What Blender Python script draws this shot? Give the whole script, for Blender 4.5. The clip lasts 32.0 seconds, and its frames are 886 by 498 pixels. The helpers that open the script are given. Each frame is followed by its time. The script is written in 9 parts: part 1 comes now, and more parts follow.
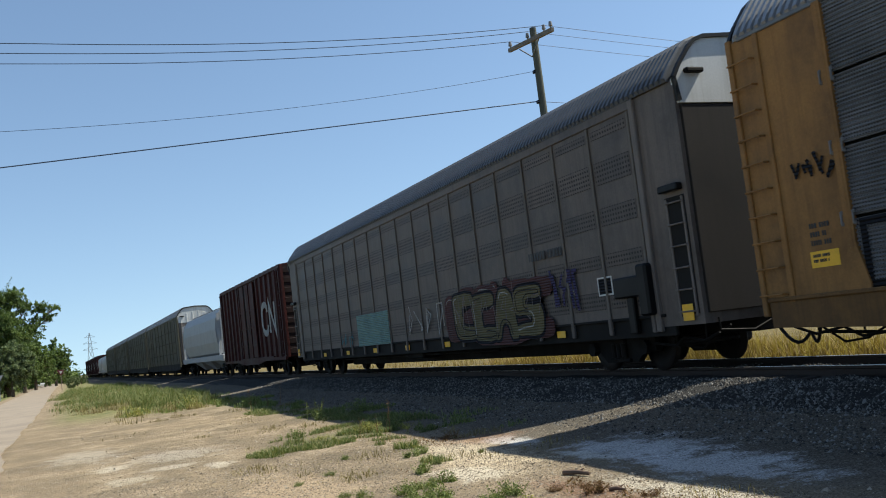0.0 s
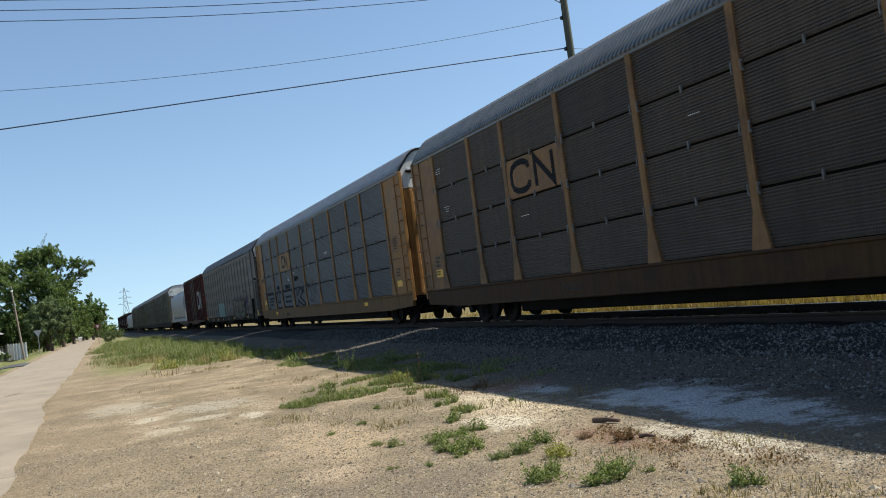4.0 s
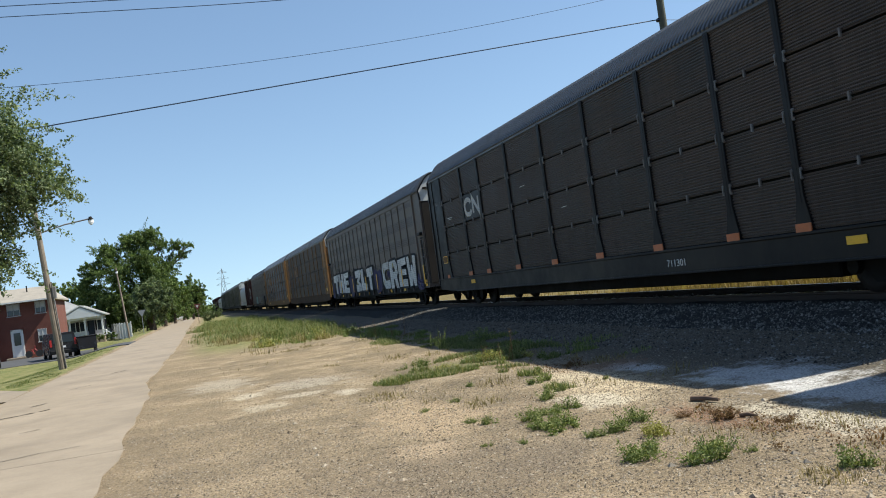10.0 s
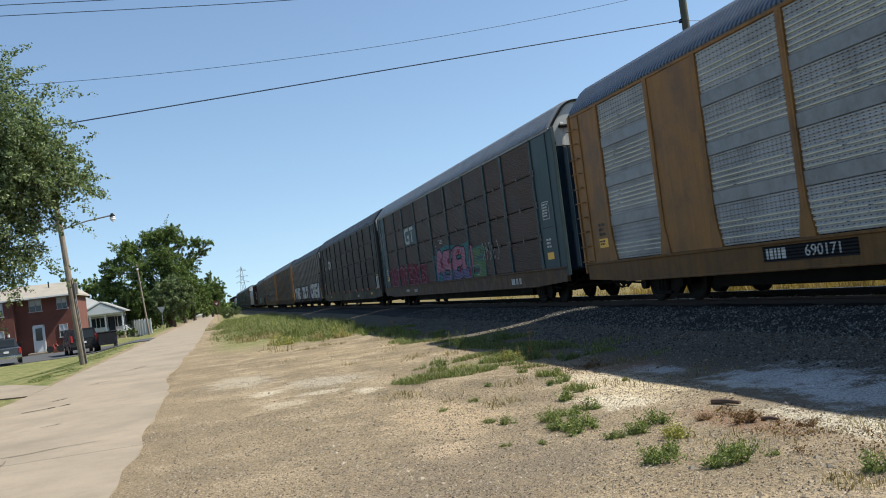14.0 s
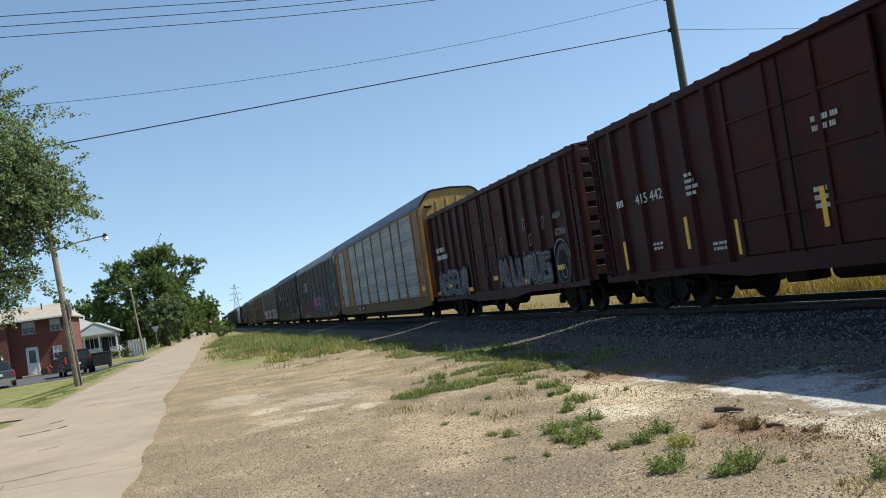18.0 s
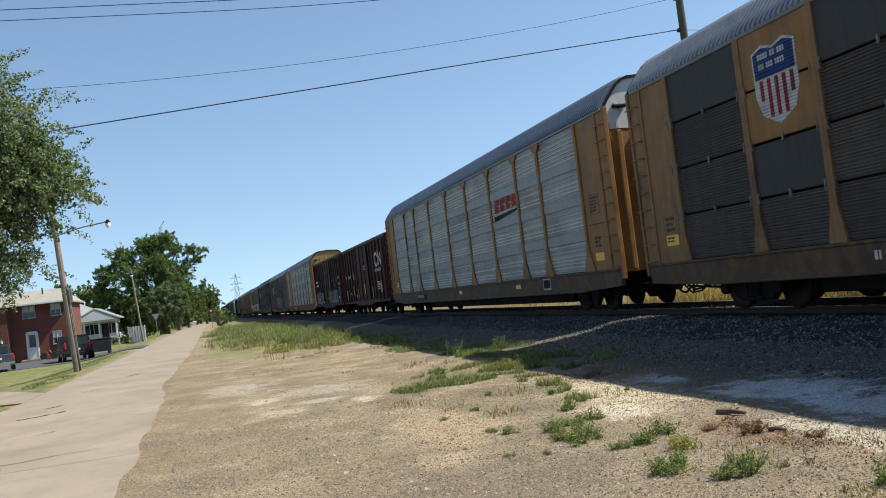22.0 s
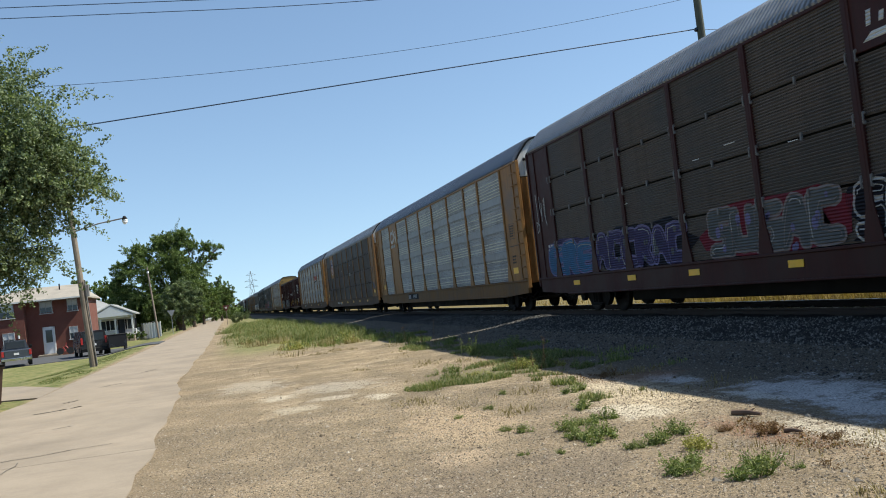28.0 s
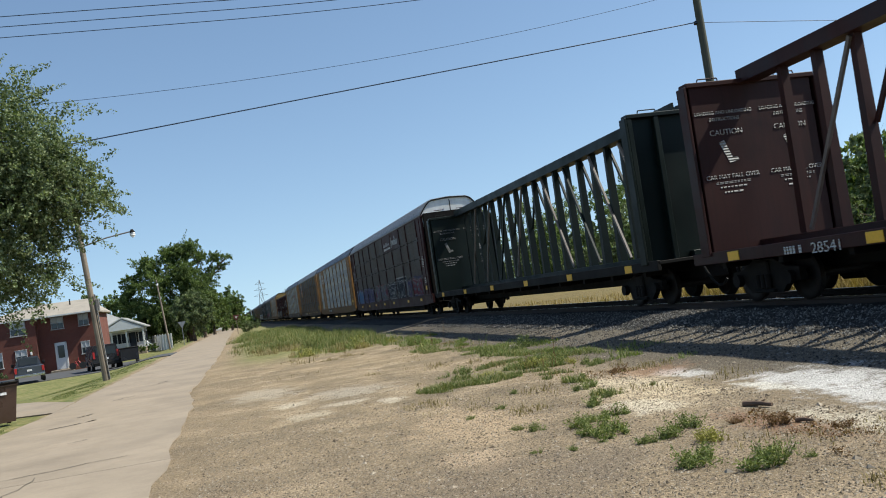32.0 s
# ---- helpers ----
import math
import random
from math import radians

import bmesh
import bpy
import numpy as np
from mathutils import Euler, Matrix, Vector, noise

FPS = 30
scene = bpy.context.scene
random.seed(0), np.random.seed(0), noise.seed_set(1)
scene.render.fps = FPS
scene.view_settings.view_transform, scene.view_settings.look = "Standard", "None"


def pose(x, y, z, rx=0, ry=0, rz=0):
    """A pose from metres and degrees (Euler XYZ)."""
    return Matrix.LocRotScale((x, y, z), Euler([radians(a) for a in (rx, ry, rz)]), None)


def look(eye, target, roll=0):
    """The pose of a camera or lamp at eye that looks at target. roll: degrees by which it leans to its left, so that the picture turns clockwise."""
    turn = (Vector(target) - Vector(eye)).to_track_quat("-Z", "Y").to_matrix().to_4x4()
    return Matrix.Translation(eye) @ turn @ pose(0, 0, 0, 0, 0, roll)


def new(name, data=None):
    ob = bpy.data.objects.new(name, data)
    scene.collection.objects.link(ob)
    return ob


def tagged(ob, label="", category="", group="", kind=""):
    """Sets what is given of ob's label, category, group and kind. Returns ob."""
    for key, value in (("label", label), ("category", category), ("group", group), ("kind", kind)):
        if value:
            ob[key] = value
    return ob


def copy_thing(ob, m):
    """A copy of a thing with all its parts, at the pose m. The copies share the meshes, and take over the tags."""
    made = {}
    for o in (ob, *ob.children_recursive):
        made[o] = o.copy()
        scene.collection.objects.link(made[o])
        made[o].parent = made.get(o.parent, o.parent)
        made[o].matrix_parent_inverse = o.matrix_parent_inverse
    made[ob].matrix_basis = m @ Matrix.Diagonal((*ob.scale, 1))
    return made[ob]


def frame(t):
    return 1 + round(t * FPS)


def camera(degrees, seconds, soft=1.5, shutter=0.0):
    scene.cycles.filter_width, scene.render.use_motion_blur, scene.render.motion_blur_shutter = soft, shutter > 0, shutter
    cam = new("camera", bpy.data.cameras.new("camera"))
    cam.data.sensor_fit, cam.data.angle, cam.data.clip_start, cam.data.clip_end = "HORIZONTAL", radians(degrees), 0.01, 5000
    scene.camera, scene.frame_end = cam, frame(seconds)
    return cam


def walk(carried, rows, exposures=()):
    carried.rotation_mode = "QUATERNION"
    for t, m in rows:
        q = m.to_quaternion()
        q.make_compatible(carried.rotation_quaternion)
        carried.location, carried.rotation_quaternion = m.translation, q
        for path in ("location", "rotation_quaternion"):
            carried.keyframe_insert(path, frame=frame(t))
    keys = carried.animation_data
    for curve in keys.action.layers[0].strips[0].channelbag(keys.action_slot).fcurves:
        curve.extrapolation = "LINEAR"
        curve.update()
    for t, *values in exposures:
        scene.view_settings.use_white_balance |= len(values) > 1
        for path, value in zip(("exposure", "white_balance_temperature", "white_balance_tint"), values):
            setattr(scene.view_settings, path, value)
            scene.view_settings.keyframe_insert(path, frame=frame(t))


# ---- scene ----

# ---------------------------------------------------------------- camera
cam = camera(51.0, 32.0, soft=1.0, shutter=0.06)

# seconds, place, yaw, pitch, roll of the hand-held camera
PATH = [
    (0, -0.015, -0.086, 1.627, -23.277, 5.114, -6.634),
    (0.5, -0.001, -0.091, 1.618, -23.168, 4.529, -6.901),
    (1, 0.005, -0.101, 1.616, -23.525, 3.781, -7.391),
    (1.5, 0.003, -0.091, 1.624, -23.692, 3.362, -7.319),
    (2, -0.003, -0.094, 1.621, -23.597, 3.054, -7.486),
    (2.5, 0.005, -0.082, 1.629, -24.167, 2.626, -7.429),
    (3, -0.005, -0.063, 1.615, -23.762, 2.794, -6.783),
    (3.5, 0.005, -0.077, 1.620, -22.128, 2.343, -7.145),
    (5.5, -0.009, -0.045, 1.609, -19.610, 2.579, -7.045),
    (6, -0.004, -0.049, 1.616, -18.589, 2.320, -7.510),
    (6.5, -0.007, -0.067, 1.621, -17.944, 2.061, -7.426),
    (7, -0.003, -0.050, 1.611, -17.854, 2.570, -7.216),
    (7.5, -0.010, -0.051, 1.619, -17.261, 2.726, -7.082),
    (8, -0.016, -0.044, 1.610, -16.849, 2.592, -6.889),
    (8.5, -0.008, -0.039, 1.602, -16.033, 2.346, -6.893),
    (9, -0.002, -0.050, 1.609, -15.230, 1.952, -7.710),
    (9.5, -0.003, -0.035, 1.602, -15.452, 1.771, -7.961),
    (10, -0.004, -0.009, 1.603, -15.494, 1.771, -7.668),
    (10.5, -0.013, -0.013, 1.606, -15.211, 1.863, -7.494),
    (11, -0.013, -0.004, 1.607, -15.153, 1.965, -7.235),
    (11.5, -0.025, -0.020, 1.607, -15.223, 1.887, -7.021),
    (12, -0.013, -0.006, 1.607, -14.863, 1.960, -7.220),
    (12.5, -0.013, -0.008, 1.605, -14.477, 1.998, -7.341),
    (13, -0.019, -0.014, 1.607, -14.626, 1.884, -7.026),
    (13.5, -0.029, -0.001, 1.596, -14.664, 1.964, -6.921),
    (14, -0.018, 0.011, 1.595, -14.357, 1.924, -7.065),
    (14.5, -0.012, 0.023, 1.601, -13.766, 2.046, -7.396),
    (16.5, -0.026, -0.009, 1.594, -13.080, 2.500, -7.587),
    (17, -0.015, 0.000, 1.601, -13.298, 2.475, -7.682),
    (17.5, -0.043, 0.044, 1.598, -14.080, 2.653, -7.477),
    (18, -0.067, 0.059, 1.602, -14.894, 2.671, -8.299),
    (18.5, -0.029, 0.031, 1.610, -14.930, 2.110, -7.742),
    (19, -0.018, -0.021, 1.605, -14.305, 2.371, -6.968),
    (19.5, -0.068, 0.029, 1.609, -13.703, 2.511, -8.064),
    (20, -0.085, 0.096, 1.604, -12.483, 2.594, -8.172),
    (20.5, -0.085, 0.127, 1.592, -12.851, 2.586, -7.677),
    (21, -0.081, 0.132, 1.598, -13.840, 2.583, -7.236),
    (21.5, -0.073, 0.132, 1.605, -14.499, 2.356, -7.006),
    (22, -0.080, 0.119, 1.601, -14.747, 2.385, -6.810),
    (22.5, -0.087, 0.109, 1.593, -14.256, 2.432, -6.857),
    (23, -0.078, 0.098, 1.593, -13.116, 2.263, -7.366),
    (23.5, -0.078, 0.087, 1.596, -12.221, 1.901, -7.775),
    (24, -0.077, 0.087, 1.582, -11.779, 1.718, -7.785),
    (24.5, -0.084, 0.091, 1.582, -12.848, 1.808, -7.569),
    (25, -0.093, 0.095, 1.584, -13.790, 2.185, -7.073),
    (25.5, -0.092, 0.102, 1.587, -14.205, 2.369, -6.636),
    (27.5, -0.107, 0.091, 1.605, -13.914, 1.940, -6.369),
    (28, -0.090, 0.116, 1.596, -13.846, 2.412, -6.364),
    (28.5, -0.112, 0.099, 1.596, -13.494, 2.617, -6.228),
    (29, -0.102, 0.105, 1.591, -14.113, 2.610, -6.489),
    (29.5, -0.070, 0.106, 1.595, -14.491, 2.549, -7.413),
    (30, -0.068, 0.090, 1.605, -13.535, 2.734, -7.885),
    (30.5, -0.060, 0.080, 1.599, -12.965, 2.619, -8.089),
    (31, -0.065, 0.077, 1.606, -12.640, 2.806, -8.225),
    (31.5, -0.058, 0.083, 1.613, -12.805, 2.853, -8.311),
    (32, -0.086, 0.069, 1.589, -13.399, 2.613, -8.332),
]
walk(cam, [(t, pose(x, y, z, 90, 0, yaw) @ pose(0, 0, 0, pitch) @ pose(0, 0, 0, 0, 0, roll)) for t, x, y, z, yaw, pitch, roll in PATH],
     exposures=[(t, stops, 6500, 5.0) for t, stops in ((0.0, 0.68), (3.0, 0.7), (6.0, 0.74), (21.0, 0.74), (28.0, 0.74), (30.0, 0.69), (31.0, 0.54), (32.0, 0.6))])

# ---------------------------------------------------------------- world, sun
SUN_WAY = Vector((-1.0, 0.2, -1.27)).normalized()
world = bpy.data.worlds.new("sky")
scene.world = world
world.use_nodes = True
wn = world.node_tree
sky = wn.nodes.new("ShaderNodeTexSky")
sky.sky_type = "NISHITA"
sky.sun_disc = False
sky.sun_elevation = radians(51)
sky.sun_rotation = radians(101)
sky.air_density, sky.dust_density, sky.ozone_density = 1.0, 0.4, 1.1
sky.altitude = 300
wn.nodes["Background"].inputs[1].default_value = 0.105
# clear dry air: the pale band at the horizon sits lower than the model's
way = wn.nodes.new("ShaderNodeTexCoord")
lift = wn.nodes.new("ShaderNodeMapping")
lift.inputs["Location"].default_value = (0, 0, 0.1)
lift.inputs["Scale"].default_value = (1, 1, 0.9)
wn.links.new(way.outputs["Generated"], lift.inputs["Vector"])
wn.links.new(lift.outputs[0], sky.inputs["Vector"])
wn.links.new(sky.outputs[0], wn.nodes["Background"].inputs[0])
sun = new("sun", bpy.data.lights.new("sun", "SUN"))
sun.data.energy, sun.data.angle, sun.data.color = 5.0, radians(0.53), (1.0, 0.95, 0.86)
sun.matrix_world = look((40, -8, 50), Vector((40, -8, 50)) + SUN_WAY)


# ---------------------------------------------------------------- materials
def node(nt, kind, **values):
    n = nt.nodes.new("ShaderNode" + kind)
    for key, value in values.items():
        n.inputs[key].default_value = value
    return n


def coords(nt, stretch=(1, 1, 1), loose=True):
    """Object coordinates in metres, stretched, and shifted for each object by its own random number."""
    tc = nt.nodes.new("ShaderNodeTexCoord")
    mp = nt.nodes.new("ShaderNodeMapping")
    mp.inputs["Scale"].default_value = stretch
    nt.links.new(tc.outputs["Object"], mp.inputs["Vector"])
    if loose:
        info = nt.nodes.new("ShaderNodeObjectInfo")
        mul = nt.nodes.new("ShaderNodeMath")
        mul.operation = "MULTIPLY"
        mul.inputs[1].default_value = 57.0
        nt.links.new(info.outputs["Random"], mul.inputs[0])
        nt.links.new(mul.outputs[0], mp.inputs["Location"])
    return mp.outputs[0]


def noise_tex(nt, vec, scale, detail=4.0, rough=0.6):
    n = node(nt, "TexNoise", Scale=scale, Detail=detail, Roughness=rough)
    nt.links.new(vec, n.inputs["Vector"])
    return n.outputs["Fac"]


def ramp(nt, fac, stops):
    r = nt.nodes.new("ShaderNodeValToRGB")
    while len(r.color_ramp.elements) < len(stops):
        r.color_ramp.elements.new(0.5)
    for e, (at, c) in zip(r.color_ramp.elements, stops):
        e.position, e.color = at, c if len(c) == 4 else (*c, 1)
    nt.links.new(fac, r.inputs[0])
    return r.outputs[0]


def mix(nt, fac, a, b, mode="MIX"):
    m = nt.nodes.new("ShaderNodeMix")
    m.data_type, m.blend_type = "RGBA", mode
    for sock, value in ((0, fac), (6, a), (7, b)):
        if hasattr(value, "links"):
            nt.links.new(value, m.inputs[sock])
        else:
            m.inputs[sock].default_value = value
    return m.outputs[2]


def grey(v):
    return (v, v, v, 1)


def scaled(c, k):
    return tuple(min(1, x * k) for x in c[:3]) + (1,)


def surface(name, colour, rough=0.6, metal=0.0, wear=0.35, grime=None, grain=40.0, blot=1.2, bump=0.15, streak=False, loose=True, spec=0.5, dist=0.01):
    """A painted, stained or dusty surface: grain and blots at two scales, optional streaks of grime."""
    m = bpy.data.materials.new(name)
    m.use_nodes = True
    nt = m.node_tree
    b = nt.nodes["Principled BSDF"]
    vec = coords(nt, loose=loose)
    fine, large = noise_tex(nt, vec, grain), noise_tex(nt, vec, blot, 5, 0.65)
    dark, light = scaled(colour, 1 - wear), scaled(colour, 1 + wear * 0.7)
    col = ramp(nt, large, [(0.3, dark), (0.5, colour), (0.72, light)])
    col = mix(nt, 0.35 * wear + 0.1, col, ramp(nt, fine, [(0.3, grey(0.25)), (0.7, grey(0.95))]), "MULTIPLY")
    if grime:
        svec = coords(nt, (7, 7, 0.35) if streak else (1, 1, 1), loose)
        g = noise_tex(nt, svec, 1.0 if streak else 2.3, 6, 0.7)
        col = mix(nt, ramp(nt, g, [(0.46, grey(0)), (0.8, grey(0.75))]), col, grime)
    nt.links.new(col, b.inputs["Base Color"])
    b.inputs["Metallic"].default_value = metal
    b.inputs["Specular IOR Level"].default_value = spec * (0.45 if streak and spec > 0.3 else 1.0)
    nt.links.new(ramp(nt, large, [(0.3, grey(max(0.05, rough - 0.12))), (0.7, grey(min(1, rough + 0.12)))]), b.inputs["Roughness"])
    if bump:
        bp = node(nt, "Bump", Strength=bump, Distance=dist)
        nt.links.new(fine, bp.inputs["Height"])
        nt.links.new(bp.outputs[0], b.inputs["Normal"])
    return m


def perforated(name, colour, grime, pitch=0.045, hole=0.2, metal=0.0, streak=True, vary=0.22, along=None):
    """Sheet metal with rows of small dark holes, streaked with road dirt."""
    m = surface(name, colour, 0.55, metal, 0.5, grime, 30, 0.6, 0.05, streak)
    nt = m.node_tree
    b = nt.nodes["Principled BSDF"]
    was = b.inputs["Base Color"].links[0].from_socket
    tc = nt.nodes.new("ShaderNodeTexCoord")
    sep = nt.nodes.new("ShaderNodeSeparateXYZ")
    nt.links.new(tc.outputs["Object"], sep.inputs[0])
    parts = []
    for axis, p in (("Y", along or pitch), ("Z", pitch)):
        mul = nt.nodes.new("ShaderNodeMath")
        mul.operation = "MULTIPLY"
        mul.inputs[1].default_value = 1 / p
        nt.links.new(sep.outputs[axis], mul.inputs[0])
        fr = nt.nodes.new("ShaderNodeMath")
        fr.operation = "PINGPONG"
        fr.inputs[1].default_value = 0.5
        nt.links.new(mul.outputs[0], fr.inputs[0])
        lt = nt.nodes.new("ShaderNodeMath")
        lt.operation = "LESS_THAN"
        lt.inputs[1].default_value = hole
        nt.links.new(fr.outputs[0], lt.inputs[0])
        parts.append(lt.outputs[0])
    both = nt.nodes.new("ShaderNodeMath")
    both.operation = "MULTIPLY"
    nt.links.new(parts[0], both.inputs[0])
    nt.links.new(parts[1], both.inputs[1])
    info = nt.nodes.new("ShaderNodeObjectInfo")
    was = mix(nt, 1.0, was, ramp(nt, info.outputs["Random"], [(0.0, grey(1 - vary)), (1.0, grey(1.0))]), "MULTIPLY")
    nt.links.new(mix(nt, both.outputs[0], was, (0.012, 0.011, 0.01, 1)), b.inputs["Base Color"])
    return m


def glassy(name, colour, rough=0.08):
    m = bpy.data.materials.new(name)
    m.use_nodes = True
    b = m.node_tree.nodes["Principled BSDF"]
    b.inputs["Base Color"].default_value = colour
    b.inputs["Roughness"].default_value = rough
    return m


RUST = (0.07, 0.035, 0.02, 1)
DUST = (0.16, 0.14, 0.12, 1)
M = {}
M["yellow"] = surface("yellow paint", (0.277, 0.139, 0.0445, 1), 0.55, 0, 0.5, (0.143, 0.0714, 0.0252, 1), 30, 0.9, 0.08, True)
M["yellow_old"] = surface("faded yellow paint", (0.26, 0.143, 0.063, 1), 0.6, 0, 0.55, (0.118, 0.0588, 0.0252, 1), 30, 0.9, 0.08, True)
M["yellow_low"] = surface("dusty yellow sill paint", (0.168, 0.0882, 0.0311, 1), 0.65, 0, 0.4, (0.0504, 0.0286, 0.0151, 1), 30, 1.5, 0.1, True)
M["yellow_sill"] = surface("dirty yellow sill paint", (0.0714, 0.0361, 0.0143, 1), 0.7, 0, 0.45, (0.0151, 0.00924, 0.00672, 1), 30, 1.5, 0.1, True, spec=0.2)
M["panel_blue"] = perforated("blue-grey perforated panel", (0.181, 0.186, 0.202, 1), (0.101, 0.0991, 0.101, 1))
M["panel_brown"] = perforated("grime-brown perforated panel", (0.111, 0.0871, 0.0733, 1), (0.0502, 0.0379, 0.0309, 1))
M["panel_black"] = perforated("soot-black perforated panel", (0.0865, 0.0678, 0.0595, 1), (0.0398, 0.0299, 0.0261, 1))
M["panel_slate"] = perforated("slate grey perforated panel", (0.1, 0.0814, 0.0758, 1), (0.045, 0.0347, 0.0309, 1), vary=0.35)
M["panel_rust"] = perforated("rust-brown perforated panel", (0.128, 0.088, 0.075, 1), (0.063, 0.0462, 0.0395, 1), vary=0.35)
M["panel_silver"] = perforated("galvanised perforated panel", (0.387, 0.398, 0.409, 1), (0.259, 0.244, 0.223, 1), 0.05, 0.15, 0.15, vary=0.12, along=0.13)
# cream colour stands in for light along the slat lips
M["slat_edge"] = surface("pale slat lip painted as lit", (0.66, 0.63, 0.48, 1), 0.45, 0.2, 0.25, None, 20, 0.9, 0.0)
M["band"] = surface("smooth galvanised band", (0.26, 0.269, 0.277, 1), 0.5, 0.3, 0.25, (0.126, 0.101, 0.084, 1), 20, 0.7, 0.05)
M["panel_olive"] = perforated("olive grey perforated panel", (0.105, 0.1, 0.068, 1), (0.055, 0.05, 0.035, 1), vary=0.3)
M["olive"] = surface("olive grey post paint", (0.08, 0.076, 0.055, 1), 0.6, 0, 0.3, (0.04, 0.036, 0.028, 1), 30, 0.8, 0.05, True)
M["grey_side"] = surface("warm grey car side paint", (0.142, 0.117, 0.102, 1), 0.55, 0, 0.45, (0.0664, 0.0545, 0.0484, 1), 30, 0.75, 0.05, True)
M["side_rib"] = surface("faint warm grey rib paint", (0.155, 0.134, 0.115, 1), 0.55, 0, 0.3, (0.07, 0.06, 0.052, 1), 30, 0.8, 0.05, True)
M["end_brown"] = surface("grimy brown end door paint", (0.022, 0.018, 0.016, 1), 0.7, 0, 0.35, (0.014, 0.012, 0.01, 1), 30, 0.8, 0.05, True)
M["grey_perf"] = perforated("warm grey perforated strip", (0.133, 0.109, 0.0959, 1), (0.0797, 0.0619, 0.0542, 1), 0.085, 0.24)
M["grey_rib"] = surface("light grey rib paint", (0.171, 0.145, 0.129, 1), 0.55, 0, 0.2, (0.0556, 0.0436, 0.0349, 1), 30, 0.8, 0.05, True)
M["plain_panel"] = surface("smooth charcoal panel paint", (0.0521, 0.0504, 0.0504, 1), 0.6, 0, 0.3, (0.0336, 0.0302, 0.0269, 1), 30, 0.8, 0.05, True, spec=0.2)
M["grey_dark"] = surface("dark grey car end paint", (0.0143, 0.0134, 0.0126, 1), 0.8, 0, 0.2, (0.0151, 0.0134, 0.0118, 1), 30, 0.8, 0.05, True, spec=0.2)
M["roof"] = surface("galvanised roof sheet", (0.266, 0.274, 0.292, 1), 0.45, 0.3, 0.15, (0.106, 0.106, 0.106, 1), 20, 0.5, 0.05)
M["roof_grey"] = surface("weathered grey roof sheet", (0.178, 0.18, 0.181, 1), 0.5, 0.3, 0.2, (0.0665, 0.0628, 0.0591, 1), 20, 0.5, 0.05)
# darker copy of the boxcar red: shade between cars is put into its colour
M["shaded_end"] = surface("shade-darkened boxcar end paint", (0.0202, 0.00924, 0.0084, 1), 0.7, 0, 0.3, (0.0101, 0.00756, 0.00672, 1), 30, 0.9, 0.08, True, spec=0.2)
M["roof_blue"] = surface("blue-grey roof sheet", (0.118, 0.141, 0.185, 1), 0.45, 0.25, 0.15, (0.0739, 0.085, 0.104, 1), 20, 0.5, 0.05)
M["roof_dark"] = surface("weathered roof sheet", (0.0813, 0.0872, 0.0994, 1), 0.5, 0.2, 0.2, (0.0517, 0.0517, 0.0576, 1), 20, 0.5, 0.05)
M["rusty_sill"] = surface("rusty sill with old yellow paint", (0.075, 0.04, 0.02, 1), 0.75, 0, 0.5, (0.2, 0.115, 0.035, 1), 30, 1.2, 0.1)
M["hood_white"] = surface("clean white hood paint", (0.78, 0.78, 0.76, 1), 0.5, 0, 0.1, (0.55, 0.53, 0.5, 1), 30, 1.0, 0.04, True)
M["cream"] = surface("rusty cream paint", (0.36, 0.24, 0.085, 1), 0.55, 0, 0.25, (0.2, 0.11, 0.035, 1), 30, 1.0, 0.04, True)
M["white"] = surface("dirty white paint", (0.571, 0.571, 0.554, 1), 0.5, 0, 0.12, (0.378, 0.361, 0.328, 1), 30, 1.0, 0.04, True)
M["black"] = surface("black paint", (0.00628, 0.00628, 0.00691, 1), 0.5, 0, 0.3, None, 30, 1.0, 0.05, spec=0.2)
M["blackpost"] = surface("black post paint", (0.00788, 0.00788, 0.00882, 1), 0.5, 0, 0.3, (0.0151, 0.0134, 0.0118, 1), 30, 1.0, 0.05, True, spec=0.2)
M["teal"] = surface("faded teal paint", (0.0462, 0.0756, 0.084, 1), 0.55, 0, 0.25, (0.0378, 0.0437, 0.0437, 1), 30, 0.8, 0.06, True)
M["blue_door"] = surface("blue end door paint", (0.011, 0.0283, 0.0502, 1), 0.5, 0, 0.25, (0.0151, 0.0134, 0.0118, 1), 30, 0.8, 0.06, True, spec=0.2)
M["boxred"] = surface("boxcar red paint", (0.0458, 0.00909, 0.008, 1), 0.6, 0, 0.6, (0.0203, 0.0067, 0.00587, 1), 30, 0.9, 0.08, True, spec=0.2)
M["boxred_b"] = surface("faded boxcar red paint", (0.0534, 0.0133, 0.0107, 1), 0.65, 0, 0.6, (0.022, 0.00935, 0.008, 1), 30, 0.9, 0.08, True, spec=0.2)
M["sp_brown"] = surface("oxide red rack paint", (0.044, 0.0126, 0.011, 1), 0.6, 0, 0.3, (0.0188, 0.00941, 0.00788, 1), 30, 0.9, 0.08, True, spec=0.2)
M["cb_green"] = surface("dark green frame paint", (0.00437, 0.0109, 0.00903, 1), 0.5, 0, 0.3, (0.00982, 0.00871, 0.00767, 1), 30, 0.9, 0.08, True, spec=0.2)
M["cb_brown"] = surface("oxide brown frame paint", (0.0377, 0.0126, 0.011, 1), 0.55, 0, 0.3, (0.0157, 0.00788, 0.00628, 1), 30, 0.9, 0.08, True, spec=0.2)
M["hopper"] = surface("pale grey hopper paint", (0.339, 0.353, 0.373, 1), 0.5, 0, 0.12, (0.203, 0.197, 0.183, 1), 30, 0.8, 0.05, True)
